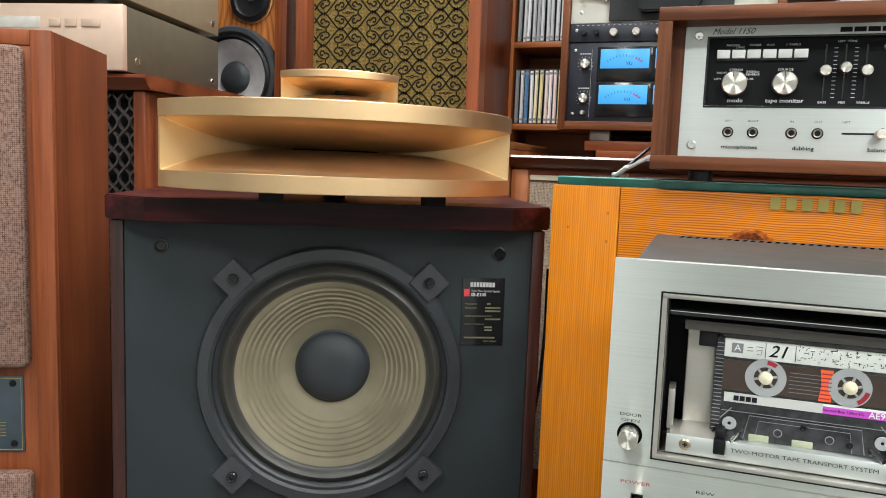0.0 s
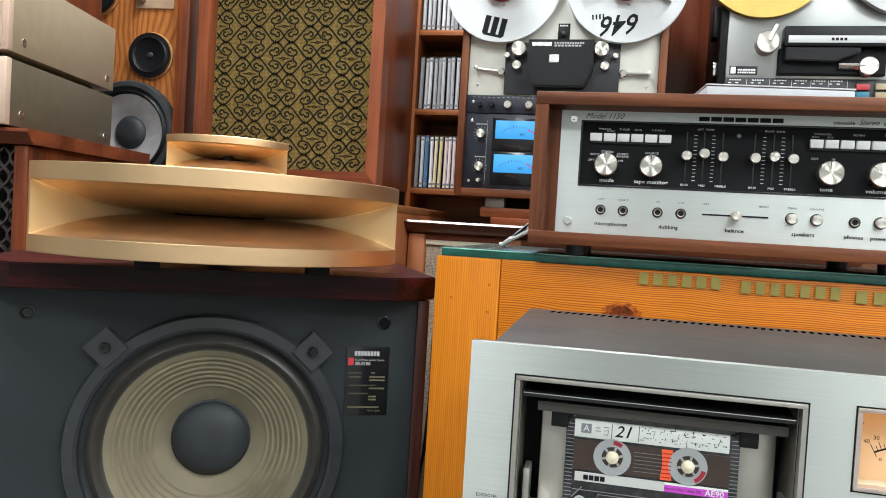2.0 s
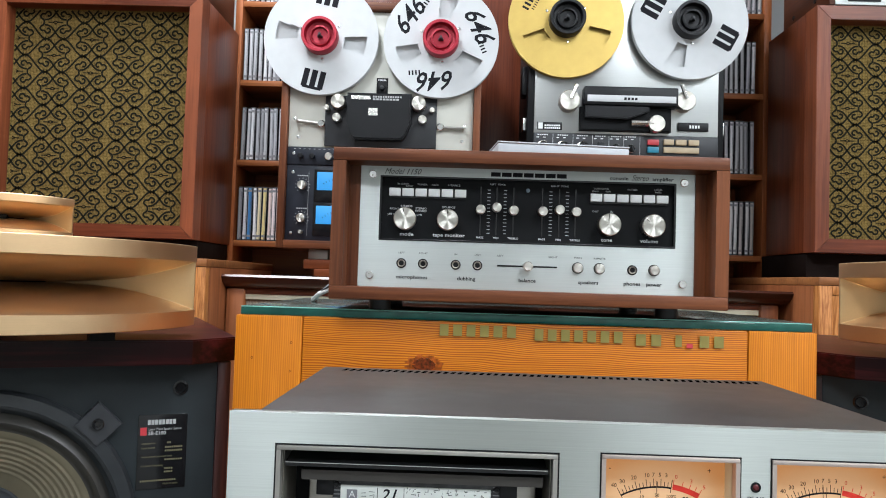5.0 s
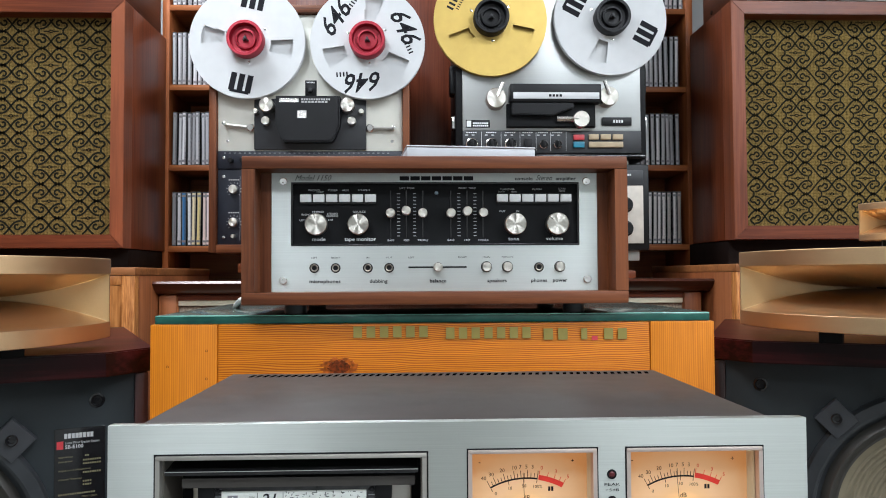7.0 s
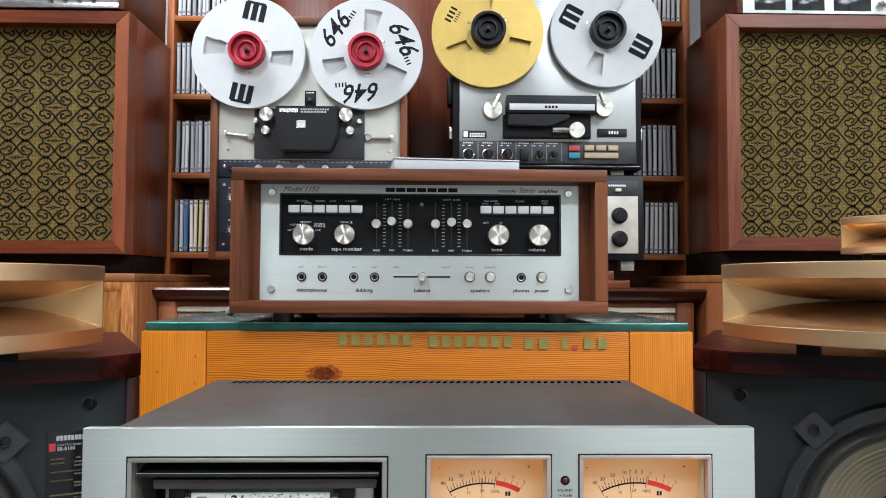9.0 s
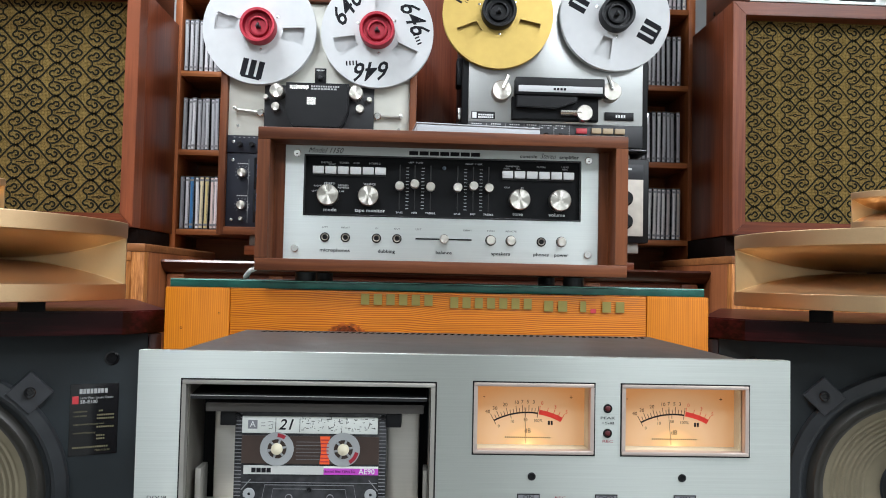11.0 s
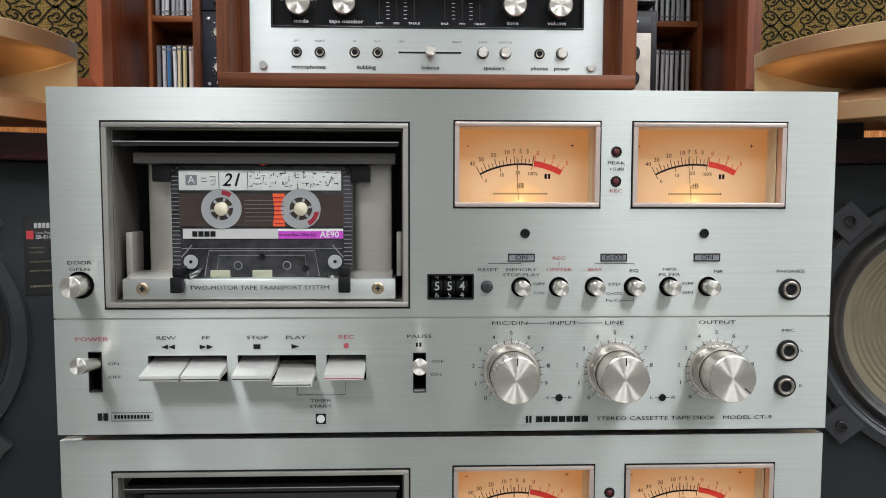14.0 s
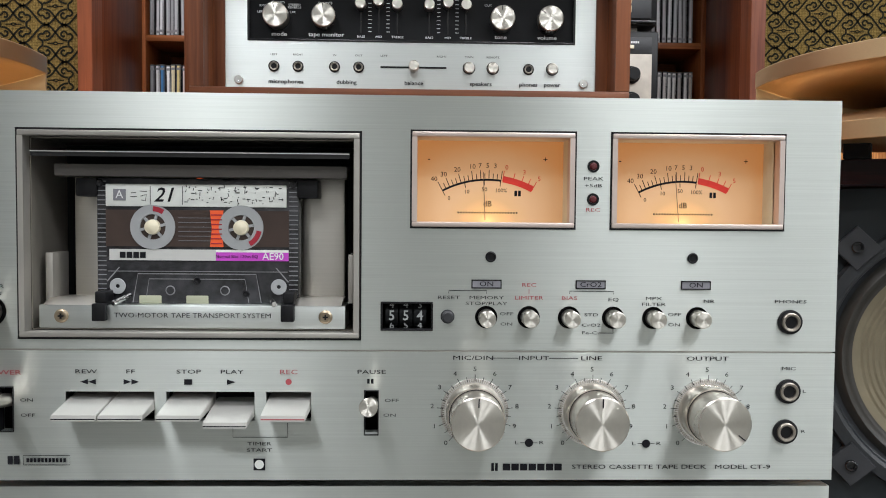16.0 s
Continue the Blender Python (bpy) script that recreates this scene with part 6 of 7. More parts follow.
shelf_unit(0.432, 0.646, "red-brown wooden shelf unit with rows of disc cases")


def random_tint(name, stops, rough=0.25):
    """Plastic whose tone differs from piece to piece."""
    m, nt, p = mat(name)
    oi = nt.nodes.new("ShaderNodeObjectInfo")
    nt.links.new(ramp(nt, oi.outputs["Random"], stops), p.inputs["Base Color"])
    n = node(nt, "ShaderNodeTexNoise", Scale=90.0, Detail=3.0)
    nt.links.new(coords(nt, (1, 1, 0.2)), n.inputs["Vector"])
    mr = node(nt, "ShaderNodeMapRange")
    mr.inputs["To Min"].default_value, mr.inputs["To Max"].default_value = rough * 0.5, rough * 1.6
    nt.links.new(n.outputs["Fac"], mr.inputs["Value"])
    nt.links.new(mr.outputs["Result"], p.inputs["Roughness"])
    return m


GREYCASE = random_tint("grey_disc_case", [(0.0, (0.24, 0.24, 0.25)), (0.4, (0.52, 0.52, 0.53)), (0.75, (0.36, 0.36, 0.38)), (1.0, (0.68, 0.68, 0.69))])
SPINE = random_tint("printed_spine", [(0.0, (0.75, 0.75, 0.72)), (0.2, (0.65, 0.48, 0.05)), (0.38, (0.8, 0.8, 0.8)), (0.55, (0.1, 0.1, 0.12)), (0.68, (0.04, 0.22, 0.5)), (0.8, (0.75, 0.7, 0.64)), (0.9, (0.6, 0.3, 0.25)), (1.0, (0.85, 0.85, 0.85))])
PALE_SPINE = random_tint("pale_printed_spine", [(0.0, (0.5, 0.5, 0.5)), (0.35, (0.65, 0.64, 0.62)), (0.6, (0.3, 0.27, 0.22)), (0.8, (0.55, 0.5, 0.52)), (1.0, (0.25, 0.3, 0.3))])
CASE_TOP = plain("case_edge", (0.07, 0.07, 0.075), 0.2)
CASE_EDGE = plain("case_edge_light", (0.22, 0.22, 0.23), 0.15)


def disc_case(face_material, label, group):
    c = thing("disc_case", label, "disc case", (0, -5, 0), 0, group)
    bm = bmesh.new()
    box(bm, -0.0049, 0.0049, 0.0, 0.14, 0, 0.124, 0.0006, 1)
    part("case", bm, CASE_TOP, c)
    part("spine", B(-0.0036, 0.0036, -0.0005, 0.0, 0.003, 0.121), face_material, c)
    # Dark edge line and pale line; the pale one is a painted highlight.
    part("spine_tone_line", B(0.0018, 0.0026, -0.0008, -0.0005, 0.003, 0.121), CASE_TOP, c)
    part("spine_tone_line", B(-0.0036, -0.0029, -0.0009, -0.0005, 0.02, 0.104), CASE_EDGE, c)
    for z in (0.008, 0.112):
        part("hinge_lug", B(-0.0044, 0.0044, -0.0011, -0.0005, z, z + 0.005), CASE_EDGE, c)
    return c


random.seed(11)
protos = {k: disc_case(m, l, g) for k, m, l, g in (("g", GREYCASE, "grey plastic disc case standing upright on a shelf", "grey disc cases"), ("s", SPINE, "disc case with coloured printed spine on a shelf", "coloured disc cases"), ("p", PALE_SPINE, "disc case with pale printed spine on a shelf", "pale disc cases"))}
used = {k: False for k in protos}
for x0, x1, kinds, lean in ((-0.566, -0.392, "sggg", 0), (0.452, 0.628, "pggp", 1)):
    for z, kind in zip(SHELVES[:4], kinds):
        x = x0 + 0.006 if not lean else x0 + 0.004
        while x < x1 - 0.005:
            m = cluster("shelves") @ pose(x, 1.2 + random.uniform(0.008, 0.02), z + 0.0006, 0, random.uniform(-0.8, 0.8) if not (lean and kind == "p") else 2.2 - 2.0 * (x - x0) / 0.17, 0)
            if used[kind]:
                at, turn, _ = m.decompose()
                copy_thing(protos[kind], Matrix.LocRotScale(at, turn, None))
            else:
                protos[kind].matrix_basis, used[kind] = m, True
            x += random.uniform(0.0104, 0.0118) if lean == 0 else random.uniform(0.0112, 0.0125)


# ---------------------------------------------------------------- tape machines
def blocks(x, z, n, pitch, size, y, bm=None, turn=0.0):
    """n plain slanted strokes side by side, for a mark that is not lettered."""
    bm = bm or bmesh.new()
    c, s = math.cos(radians(turn)), math.sin(radians(turn))
    for i in range(n):
        a = (i - (n - 1) / 2) * pitch
        q = [(a - size * 0.16, -size * 0.5), (a + size * 0.16, -size * 0.5), (a + size * 0.16, size * 0.5), (a - size * 0.16, size * 0.5)]
        bm.faces.new([bm.verts.new((x + p * c - r * s, y, z + p * s + r * c)) for p, r in q])
    return bm


def tape_reel(at, flange, wins, hub, label, marks):
    """A tape reel on its spindle. wins: (middle angle, half span) of each window in the flange."""
    r = thing("tape_reel", label, "tape reel", at, 0, "tape reels", "machines")
    R, N = 0.1145, 120
    rad = [0.034, 0.047, 0.066, 0.091, 0.1, R - 0.002, R]

    def gap(i, k, y0):
        if not 1 <= i <= 2 or y0 > 0:
            return False
        a = 360 * (k + 0.5) / N
        return any(abs((a - w + 180) % 360 - 180) < (h if i == 2 else h * 1.1) for w, h in wins)

    for name, y0 in (("front_flange", 0.0), ("back_flange", 0.011)):
        bm = bmesh.new()
        v = [[[bm.verts.new((q * math.cos(2 * math.pi * k / N), y0 + dy , q * math.sin(2 * math.pi * k / N))) for k in range(N)] for i, q in enumerate(rad)] for dy in (0, 0.0018)]
        for i in range(6):
            for k in range(N):
                if gap(i, k, y0):
                    continue
                for s in (0, 1):
                    bm.faces.new((v[s][i][k], v[s][i][(k + 1) % N], v[s][i + 1][(k + 1) % N], v[s][i + 1][k]))
                for (i2, k2), e in (((i - 1, k), ((i, k), (i, k + 1))), ((i + 1, k), ((i + 1, k), (i + 1, k + 1))), ((i, k - 1), ((i, k), (i + 1, k))), ((i, k + 1), ((i, k + 1), (i + 1, k + 1)))):
                    if i2 < 0 or i2 > 5 or gap(i2, k2 % N, y0):
                        a, b = [(p, q % N) for p, q in e]
                        bm.faces.new((v[0][a[0]][a[1]], v[0][b[0]][b[1]], v[1][b[0]][b[1]], v[1][a[0]][a[1]]))
        part(name, bm, flange, r)
    part("core", lathe([(0.036, 0.0018), (0.036, 0.011)], n=64), plain("reel_core", (0.4, 0.4, 0.4), 0.4), r)
    h = part("hub_adapter", lathe([(0.0355, 0.0), (0.0355, -0.024), (0.0345, -0.0255), (0.0295, -0.0255), (0.0285, -0.024), (0.0275, -0.012), (0.021, -0.011), (0.020, -0.017), (0.0165, -0.0175), (0.0155, -0.01), (0.0, -0.009)], n=64), hub, r, "round hub adapter")
    sp = bmesh.new()
    for k in range(3):
        a = radians(90 + 120 * k)
        t = B(-0.0012, 0.0012, -0.02, -0.009, 0.0, 0.0055)
        bmesh.ops.transform(t, matrix=pose(0, 0, 0, 0, -120 * k, 0), verts=t.verts)
        sp = merge(sp, t)
    part("spindle", merge(sp, lathe([(0.0028, -0.009), (0.0028, -0.024), (0, -0.025)], n=16)), CHARCOAL, h)
    for k in range(3):
        a = radians(35 + 120 * k)
        part("flange_screw", lathe([(0.0028, 0), (0.0026, -0.0008), (0, -0.001)], (0.043 * math.cos(a), 0, 0.043 * math.sin(a)), n=16), CHROME, r)
    for bm in marks:
        part("printed_mark", bm, INK, r, "dark printed mark")
    return r


RY = 0.984
def stripes(x, z, turn, foot):
    """Three heavy strokes joined by a bar at the foot or the head."""
    bm = blocks(x, z, 3, 0.0165, 0.036, -0.0003, None, turn)
    c, q = math.cos(radians(turn)), math.sin(radians(turn))
    pts = [(-0.019, foot * 0.018 - 0.0028), (0.019, foot * 0.018 - 0.0028), (0.019, foot * 0.018 + 0.0028), (-0.019, foot * 0.018 + 0.0028)]
    bm.faces.new([bm.verts.new((x + a * c - b * q, -0.0004, z + a * q + b * c)) for a, b in pts])
    return bm


tape_reel((-0.3465, RY, 1.54), REEL_WHITE, [(170, 12), (-10, 12)], RED_NAB, "white tape reel with red hub adapter", [stripes(0.012, 0.083, -12, 1), stripes(-0.012, -0.083, -12, -1)])
mk = []
for a, ta in ((145, 55), (25, -65), (265, 185)):
    ca, sa = math.cos(radians(a)), math.sin(radians(a))
    mk.append(text_bm("646", 0.054, 0.079 * ca, 0.079 * sa, -0.0003, stretch=0.9, turn=ta, shear=0.34, bold=0.0007))
for a, ta in ((112, 55), (-8, -65), (232, 185)):
    ca, sa = math.cos(radians(a)), math.sin(radians(a))
    mk.append(blocks(0.083 * ca, 0.083 * sa, 4, 0.0066, 0.0095, -0.0003, None, ta))
tape_reel((-0.1075, RY, 1.54), REEL_WHITE, [(82, 12), (202, 13), (-38, 13)], RED_NAB, "white tape reel printed with large numbers and red hub", mk)
tape_reel((0.1395, RY, 1.5875), REEL_GOLD, [(95, 12), (215, 13), (-25, 13)], BLACK, "gold tape reel with black hub adapter", [blocks(-0.075, 0.035, 4, 0.009, 0.014, -0.0003, None, 62), blocks(-0.062, 0.03, 5, 0.005, 0.006, -0.0003, None, 62)])
tape_reel((0.3835, RY, 1.5905), REEL_WHITE, [(72, 11), (252, 11)], BLACK, "white tape reel with black hub adapter", [stripes(-0.072, 0.03, 62, 1), stripes(0.07, -0.03, 62, -1)])

AY = 1.01
PALE_PLATE = plain("pale_satin_plate", (0.68, 0.67, 0.6), 0.45, 0.15, 0.03)
a = thing("reel_tape_machine", "silver and black reel tape machine in a walnut case", "tape recorder", (-0.2245, AY, 1.12), group="tape machines", of="machines")
z_ = lambda z: z - 1.12
x_ = lambda x: x + 0.2245
part("case_side", B(-0.2, -0.186, -0.012, 0.22, 0, 0.5, 0.001), AWZ, a, "walnut case side")
part("case_side", B(0.186, 0.2, -0.012, 0.22, 0, 0.5, 0.001), AWZ, a, "walnut case side")
part("case_bottom", B(-0.1858, 0.1858, -0.012, 0.22, 0, 0.016, 0.001), AW, a, "walnut case bottom")
part("case_top", B(-0.1858, 0.1858, -0.012, 0.22, 0.484, 0.5, 0.001), AW, a, "walnut case top")
up = part("transport_plate", B(-0.1855, 0.1855, 0, 0.02, z_(1.325), 0.483, 0.0008), PALE_PLATE, a, "pale cream-silver transport plate")
lo = part("amplifier_panel", B(-0.1855, 0.1855, 0, 0.02, 0.0165, z_(1.288), 0.0008), NAVY, a, "blue-black amplifier panel")
mid = part("switch_strip", B(-0.1855, 0.1855, -0.003, 0.02, z_(1.2888), z_(1.3242), 0.0008), NAVY, a, "blue-black switch strip")
hb = part("head_plate", B(x_(-0.336), x_(-0.112), -0.008, -0.0005, z_(1.327), z_(1.4295), 0.001), CHARCOAL, a, "black head plate")
part("head_cover", prism([(x_(-0.289), z_(1.43)), (x_(-0.289), z_(1.372)), (x_(-0.279), z_(1.345)), (x_(-0.272), z_(1.338)), (x_(-0.18), z_(1.338)), (x_(-0.173), z_(1.345)), (x_(-0.162), z_(1.372)), (x_(-0.162), z_(1.43))], -0.034, -0.0085, "y", None, 0.003), BLACK, a, "black moulded head cover")
hw = bars(x_(-0.281), x_(-0.243), z_(1.4165), z_(1.424), -0.0345, 1, 0.0)
bars(x_(-0.246), x_(-0.228), z_(1.385), z_(1.400), -0.0345, 1, 0.0, hw)
part("brand_plates", hw, SPUN, a)
hw = bars(x_(-0.238), x_(-0.18), z_(1.4205), z_(1.424), -0.0346, 12, 0.3)
bars(x_(-0.238), x_(-0.185), z_(1.4155), z_(1.419), -0.0346, 8, 0.25, hw)
part("cover_marks", hw, DIM_WHITE, a)
for x, z, r in ((-0.308, 1.413, 0.0142), (-0.148, 1.413, 0.0142), (-0.311, 1.3825, 0.0085), (-0.14, 1.3825, 0.0085), (-0.331, 1.402, 0.005), (-0.121, 1.402, 0.005)):
    kb = part("roller", lathe([(r, -0.008), (r, -0.03 if r > 0.01 else -0.022), (r * 0.93, -0.031 if r > 0.01 else -0.023)], (x_(x), 0, z_(z)), n=36), TURNED_SIDE, a, "turned metal guide roller")
    part("roller_cap", lathe([(r * 0.93, -0.031 if r > 0.01 else -0.023), (0, -0.0308 if r > 0.01 else -0.0228)], (x_(x), 0, z_(z)), n=36), TURNED, kb)
for xa, xb, za, zb in ((-0.343, -0.392, 1.371, 1.376), (-0.104, -0.056, 1.3705, 1.369)):
    ar = part("tension_arm", tube(bmesh.new(), [(x_(xa), -0.008, z_(za)), (x_(xb), -0.008, z_(zb))], 0.0036), TRIM, a, "grey tape tension arm")
    part("arm_pivot", lathe([(0.0078, 0), (0.0078, -0.01), (0.006, -0.012), (0, -0.012)], (x_(xa), 0, z_(za)), n=28), CHROME, ar)
    part("arm_pin", lathe([(0.0035, -0.004), (0.0035, -0.026), (0, -0.027)], (x_(xb), 0, z_(zb)), n=20), CHROME, ar)
sw = part("reel_switch", B(x_(-0.2352), x_(-0.2122), -0.0025, -0.0004, z_(1.434), z_(1.4685), 0.0006), BLACK, a, "black switch plate")
part("toggle", lathe([(0.005, -0.0025), (0.004, -0.013), (0, -0.0145)], (x_(-0.2237), 0, z_(1.447)), n=20), CHARCOAL, sw)
part("switch_marks", bars(x_(-0.232), x_(-0.2155), z_(1.4625), z_(1.4655), -0.0028, 6, 0.3), INK_WHITE, sw)
for x in (-0.39, -0.06):
    part("plate_screw", lathe([(0.0035, 0), (0.003, -0.0012), (0, -0.0015)], (x_(x), 0, z_(1.345)), n=18), CHROME, a)
for x, z in ((-0.397, 1.311), (-0.397, 1.273), (-0.397, 1.151), (-0.05, 1.273)):
    part("panel_screw", lathe([(0.0038, -0.003), (0.003, -0.0045), (0, -0.005)], (x_(x), 0, z_(z)), n=18), CHROME, a)
for x in (-0.382, -0.358, -0.325, -0.283, -0.24, -0.19, -0.14):
    big = x > -0.33
    kb = part("strip_knob", knob(0.0075 if big else 0.005, 0.014, x_(x), -0.003, z_(1.305), 28), TURNED_SIDE if big else BLACK, a)
for x, z, r in ((-0.377, 1.247, 0.0088), (-0.377, 1.181, 0.0088), (-0.377, 1.153, 0.004)):
    kb = part("panel_knob", lathe([(r, 0), (r, -0.012), (r * 0.9, -0.013)], (x_(x), 0, z_(z)), n=32), TURNED_SIDE, a, "silver pointer knob")
    part("knob_cap", lathe([(r * 0.9, -0.013), (0, -0.0128)], (x_(x), 0, z_(z)), n=32), TURNED, kb)
tick = bmesh.new()
for x, z in ((-0.377, 1.247), (-0.377, 1.181)):
    for k in range(11):
        t = radians(225 - 27 * k)
        ribbon(tick, [(x_(x) + 0.0125 * math.cos(t), z_(z) + 0.0125 * math.sin(t)), (x_(x) + 0.0155 * math.cos(t), z_(z) + 0.0155 * math.sin(t))], 0.0008, -0.0005)
    bars(x_(x) - 0.011, x_(x) + 0.011, z_(z) + 0.0185, z_(z) + 0.0208, -0.0005, 5, 0.25, tick)
bars(x_(-0.3655), x_(-0.365), z_(1.145), z_(1.275), -0.0005, 1, 0.0, tick)
bars(x_(-0.397), x_(-0.06), z_(1.3198), z_(1.3209), -0.0035, 34, 0.6, tick)
part("panel_marks", tick, DIM_WHITE, a)
for z0, z1 in ((1.238, 1.2745), (1.17, 1.2065)):
    for xx in (-0.348, -0.245, ):
        mt = part("vu_meter", B(x_(xx) - 0.006, x_(xx) + 0.098, -0.0025, -0.0004, z_(z0 - 0.024), z_(z1 + 0.005), 0.0008), BLACK_GLOSS, a, "black meter housing")
        part("meter_window", B(x_(xx), x_(xx) + 0.092, -0.0036, -0.0026, z_(z0), z_(z1), 0.0004), BLUE_METER, mt, "lit blue meter window")
        ms = bmesh.new()
        for k in range(12):
            t = radians(128 - 76 * k / 11)
            cx, cz = x_(xx) + 0.046, z_(z0 - 0.028)
            ribbon(ms, [(cx + 0.05 * math.cos(t), cz + 0.05 * math.sin(t)), (cx + 0.0545 * math.cos(t), cz + 0.0545 * math.sin(t))], 0.0008, -0.0039)
        ms = merge(ms, text_bm("VU", 0.009, x_(xx) + 0.055, z_(z0 + 0.009), -0.0039))
        part("meter_scale", ms, INK, mt)
        part("meter_red", ribbon(bmesh.new(), arc_pts(x_(xx) + 0.046, z_(z0 - 0.028), 0.051, 68, 52, 8), 0.0016, -0.0039), RED_METER, mt)
for nm, xa, xb, ya, za, zb in (("support_board", -0.345, 0.0, 0.99, 1.0645, 1.0795), ("support_board", -0.372, -0.08, 1.02, 1.0798, 1.0995)):
    bd = thing(nm, "reddish wooden board under the reel tape machine", "board", (0, ya, za), group="support boards", of="machines")
    part("plank", B(xa, xb, 0, 0.18, 0, zb - za, 0.002), TEAK, bd)
part("foot", B(-0.14, -0.1, 0.02, 0.06, -0.0205, 0, 0.002), TRIM, a)
part("foot", B(0.1, 0.14, 0.02, 0.06, -0.0205, 0, 0.002), TRIM, a)

t = thing("master_tape_machine", "grey and silver reel tape machine in a black case", "tape recorder", (0.266, AY, 1.309), group="tape machines", of="machines")
Tz = lambda z: z - 1.309
Tx = lambda x: x - 0.266
part("case", B(-0.197, 0.197, 0.003, 0.2, 0, 0.46, 0.004), BLACK, t, "black carrying case")
part("panel", B(-0.183, 0.183, -0.004, 0.0028, Tz(1.3665), 0.43, 0.001), GREYPANEL_BRUSHED, t, "brushed grey transport panel")
part("control_strip", B(-0.183, 0.183, -0.006, 0.0028, Tz(1.3205), Tz(1.366), 0.001), CHARCOAL, t, "dark control strip")
part("case_lip", B(-0.192, 0.192, -0.008, 0.0028, Tz(1.3115), Tz(1.3175), 0.002), BLACK_GLOSS, t)
for x in (-0.199, 0.199):
    lt = part("latch", B(x - 0.004, x + 0.004, 0.02, 0.05, Tz(1.375), Tz(1.4), 0.001), CHROME, t, "chromed case latch")
    part("handle_bracket", B(x - 0.008, x + 0.008, 0.03, 0.07, Tz(1.45), Tz(1.51), 0.004), BLACK, t)
part("head_cover", B(Tx(0.177), Tx(0.361), -0.036, -0.0045, Tz(1.4185), Tz(1.4555), 0.0025), BLACK, t, "black head cover")
st_ = part("cover_strip", B(Tx(0.183), Tx(0.356), -0.0372, -0.0362, Tz(1.4245), Tz(1.4375), 0.0003), REEL_WHITE, t, "bright metal strip")
part("strip_mark", bars(Tx(0.2545), Tx(0.2825), Tz(1.4285), Tz(1.4335), -0.0376, 4, 0.3), INK, st_)
part("head_block", prism([(Tx(0.172), Tz(1.418)), (Tx(0.172), Tz(1.371)), (Tx(0.352), Tz(1.371)), (Tx(0.352), Tz(1.418))], -0.02, -0.0045, "y", None, 0.002), BLACK_MATT, t)
part("head_gate", prism([(Tx(0.18), Tz(1.4175)), (Tx(0.18), Tz(1.394)), (Tx(0.262), Tz(1.392)), (Tx(0.305), Tz(1.408)), (Tx(0.305), Tz(1.4175))], -0.034, -0.0205, "y", None, 0.002), BLACK, t, "black gate flap")
for x, z, r in ((0.150, 1.428, 0.0205), (0.378, 1.4325, 0.0195), (0.3215, 1.386, 0.0168)):
    kb = part("roller", lathe([(r, -0.0045), (r, -0.028), (r * 0.93, -0.03)], (Tx(x), 0, Tz(z)), n=44), TURNED_SIDE, t, "turned metal roller")
    part("roller_cap", lathe([(r * 0.93, -0.03), (0, -0.0297)], (Tx(x), 0, Tz(z)), n=44), TURNED, kb)
for xa, za, xb, zb in ((0.152, 1.43, 0.163, 1.457), (0.378, 1.435, 0.368, 1.463)):
    part("guide_arm", tube(bmesh.new(), [(Tx(xa), -0.033, Tz(za)), (Tx(xb), -0.033, Tz(zb))], 0.0042), SPUN, t, "polished guide arm")
part("lever", tube(bmesh.new(), [(Tx(0.272), -0.024, Tz(1.386)), (Tx(0.315), -0.024, Tz(1.386))], 0.0062), SPUN, t, "polished pinch lever")
cw = part("counter", B(Tx(0.369), Tx(0.429), -0.0085, -0.0042, Tz(1.3765), Tz(1.3935), 0.0006), BLACK, t, "black tape counter")
part("counter_digits", bars(Tx(0.391), Tx(0.413), Tz(1.382), Tz(1.388), -0.0088, 4, 0.35), INK_WHITE, cw)
bd = part("badge", B(Tx(0.0895), Tx(0.139), -0.0055, -0.0042, Tz(1.3725), Tz(1.388), 0.0004), BLACK, t, "small black badge plate")
bg = bars(Tx(0.0915), Tx(0.1005), Tz(1.374), Tz(1.3865), -0.0058, 1, 0.0)
bars(Tx(0.104), Tx(0.136), Tz(1.3795), Tz(1.3828), -0.0058, 7, 0.2, bg), bars(Tx(0.104), Tx(0.136), Tz(1.3745), Tz(1.3778), -0.0058, 8, 0.2, bg)
part("badge_marks", bg, INK_WHITE, bd)
for x, r in ((0.1015, 0.0122), (0.1415, 0.0122), (0.1805, 0.0122), (0.2475, 0.009), (0.2765, 0.0085)):
    kb = part("selector", lathe([(r, -0.006), (r, -0.012), (r * 0.85, -0.0135), (r * 0.8, -0.011), (0, -0.011)], (Tx(x), 0, Tz(1.3375)), n=32), SPUN, t, "round selector with a metal skirt")
    part("selector_bar", B(Tx(x) - r * 0.22, Tx(x) + r * 0.22, -0.019, -0.0105, Tz(1.3375) - r * 0.72, Tz(1.3375) + r * 0.72, 0.001), BLACK, kb)
    part("selector_face", lathe([(r * 0.8, -0.0118), (0, -0.0117)], (Tx(x), 0, Tz(1.3375)), n=32), BLACK, kb)
part("rocker", B(Tx(0.2085), Tx(0.2235), -0.014, -0.0055, Tz(1.3265), Tz(1.349), 0.001), BLACK, t)
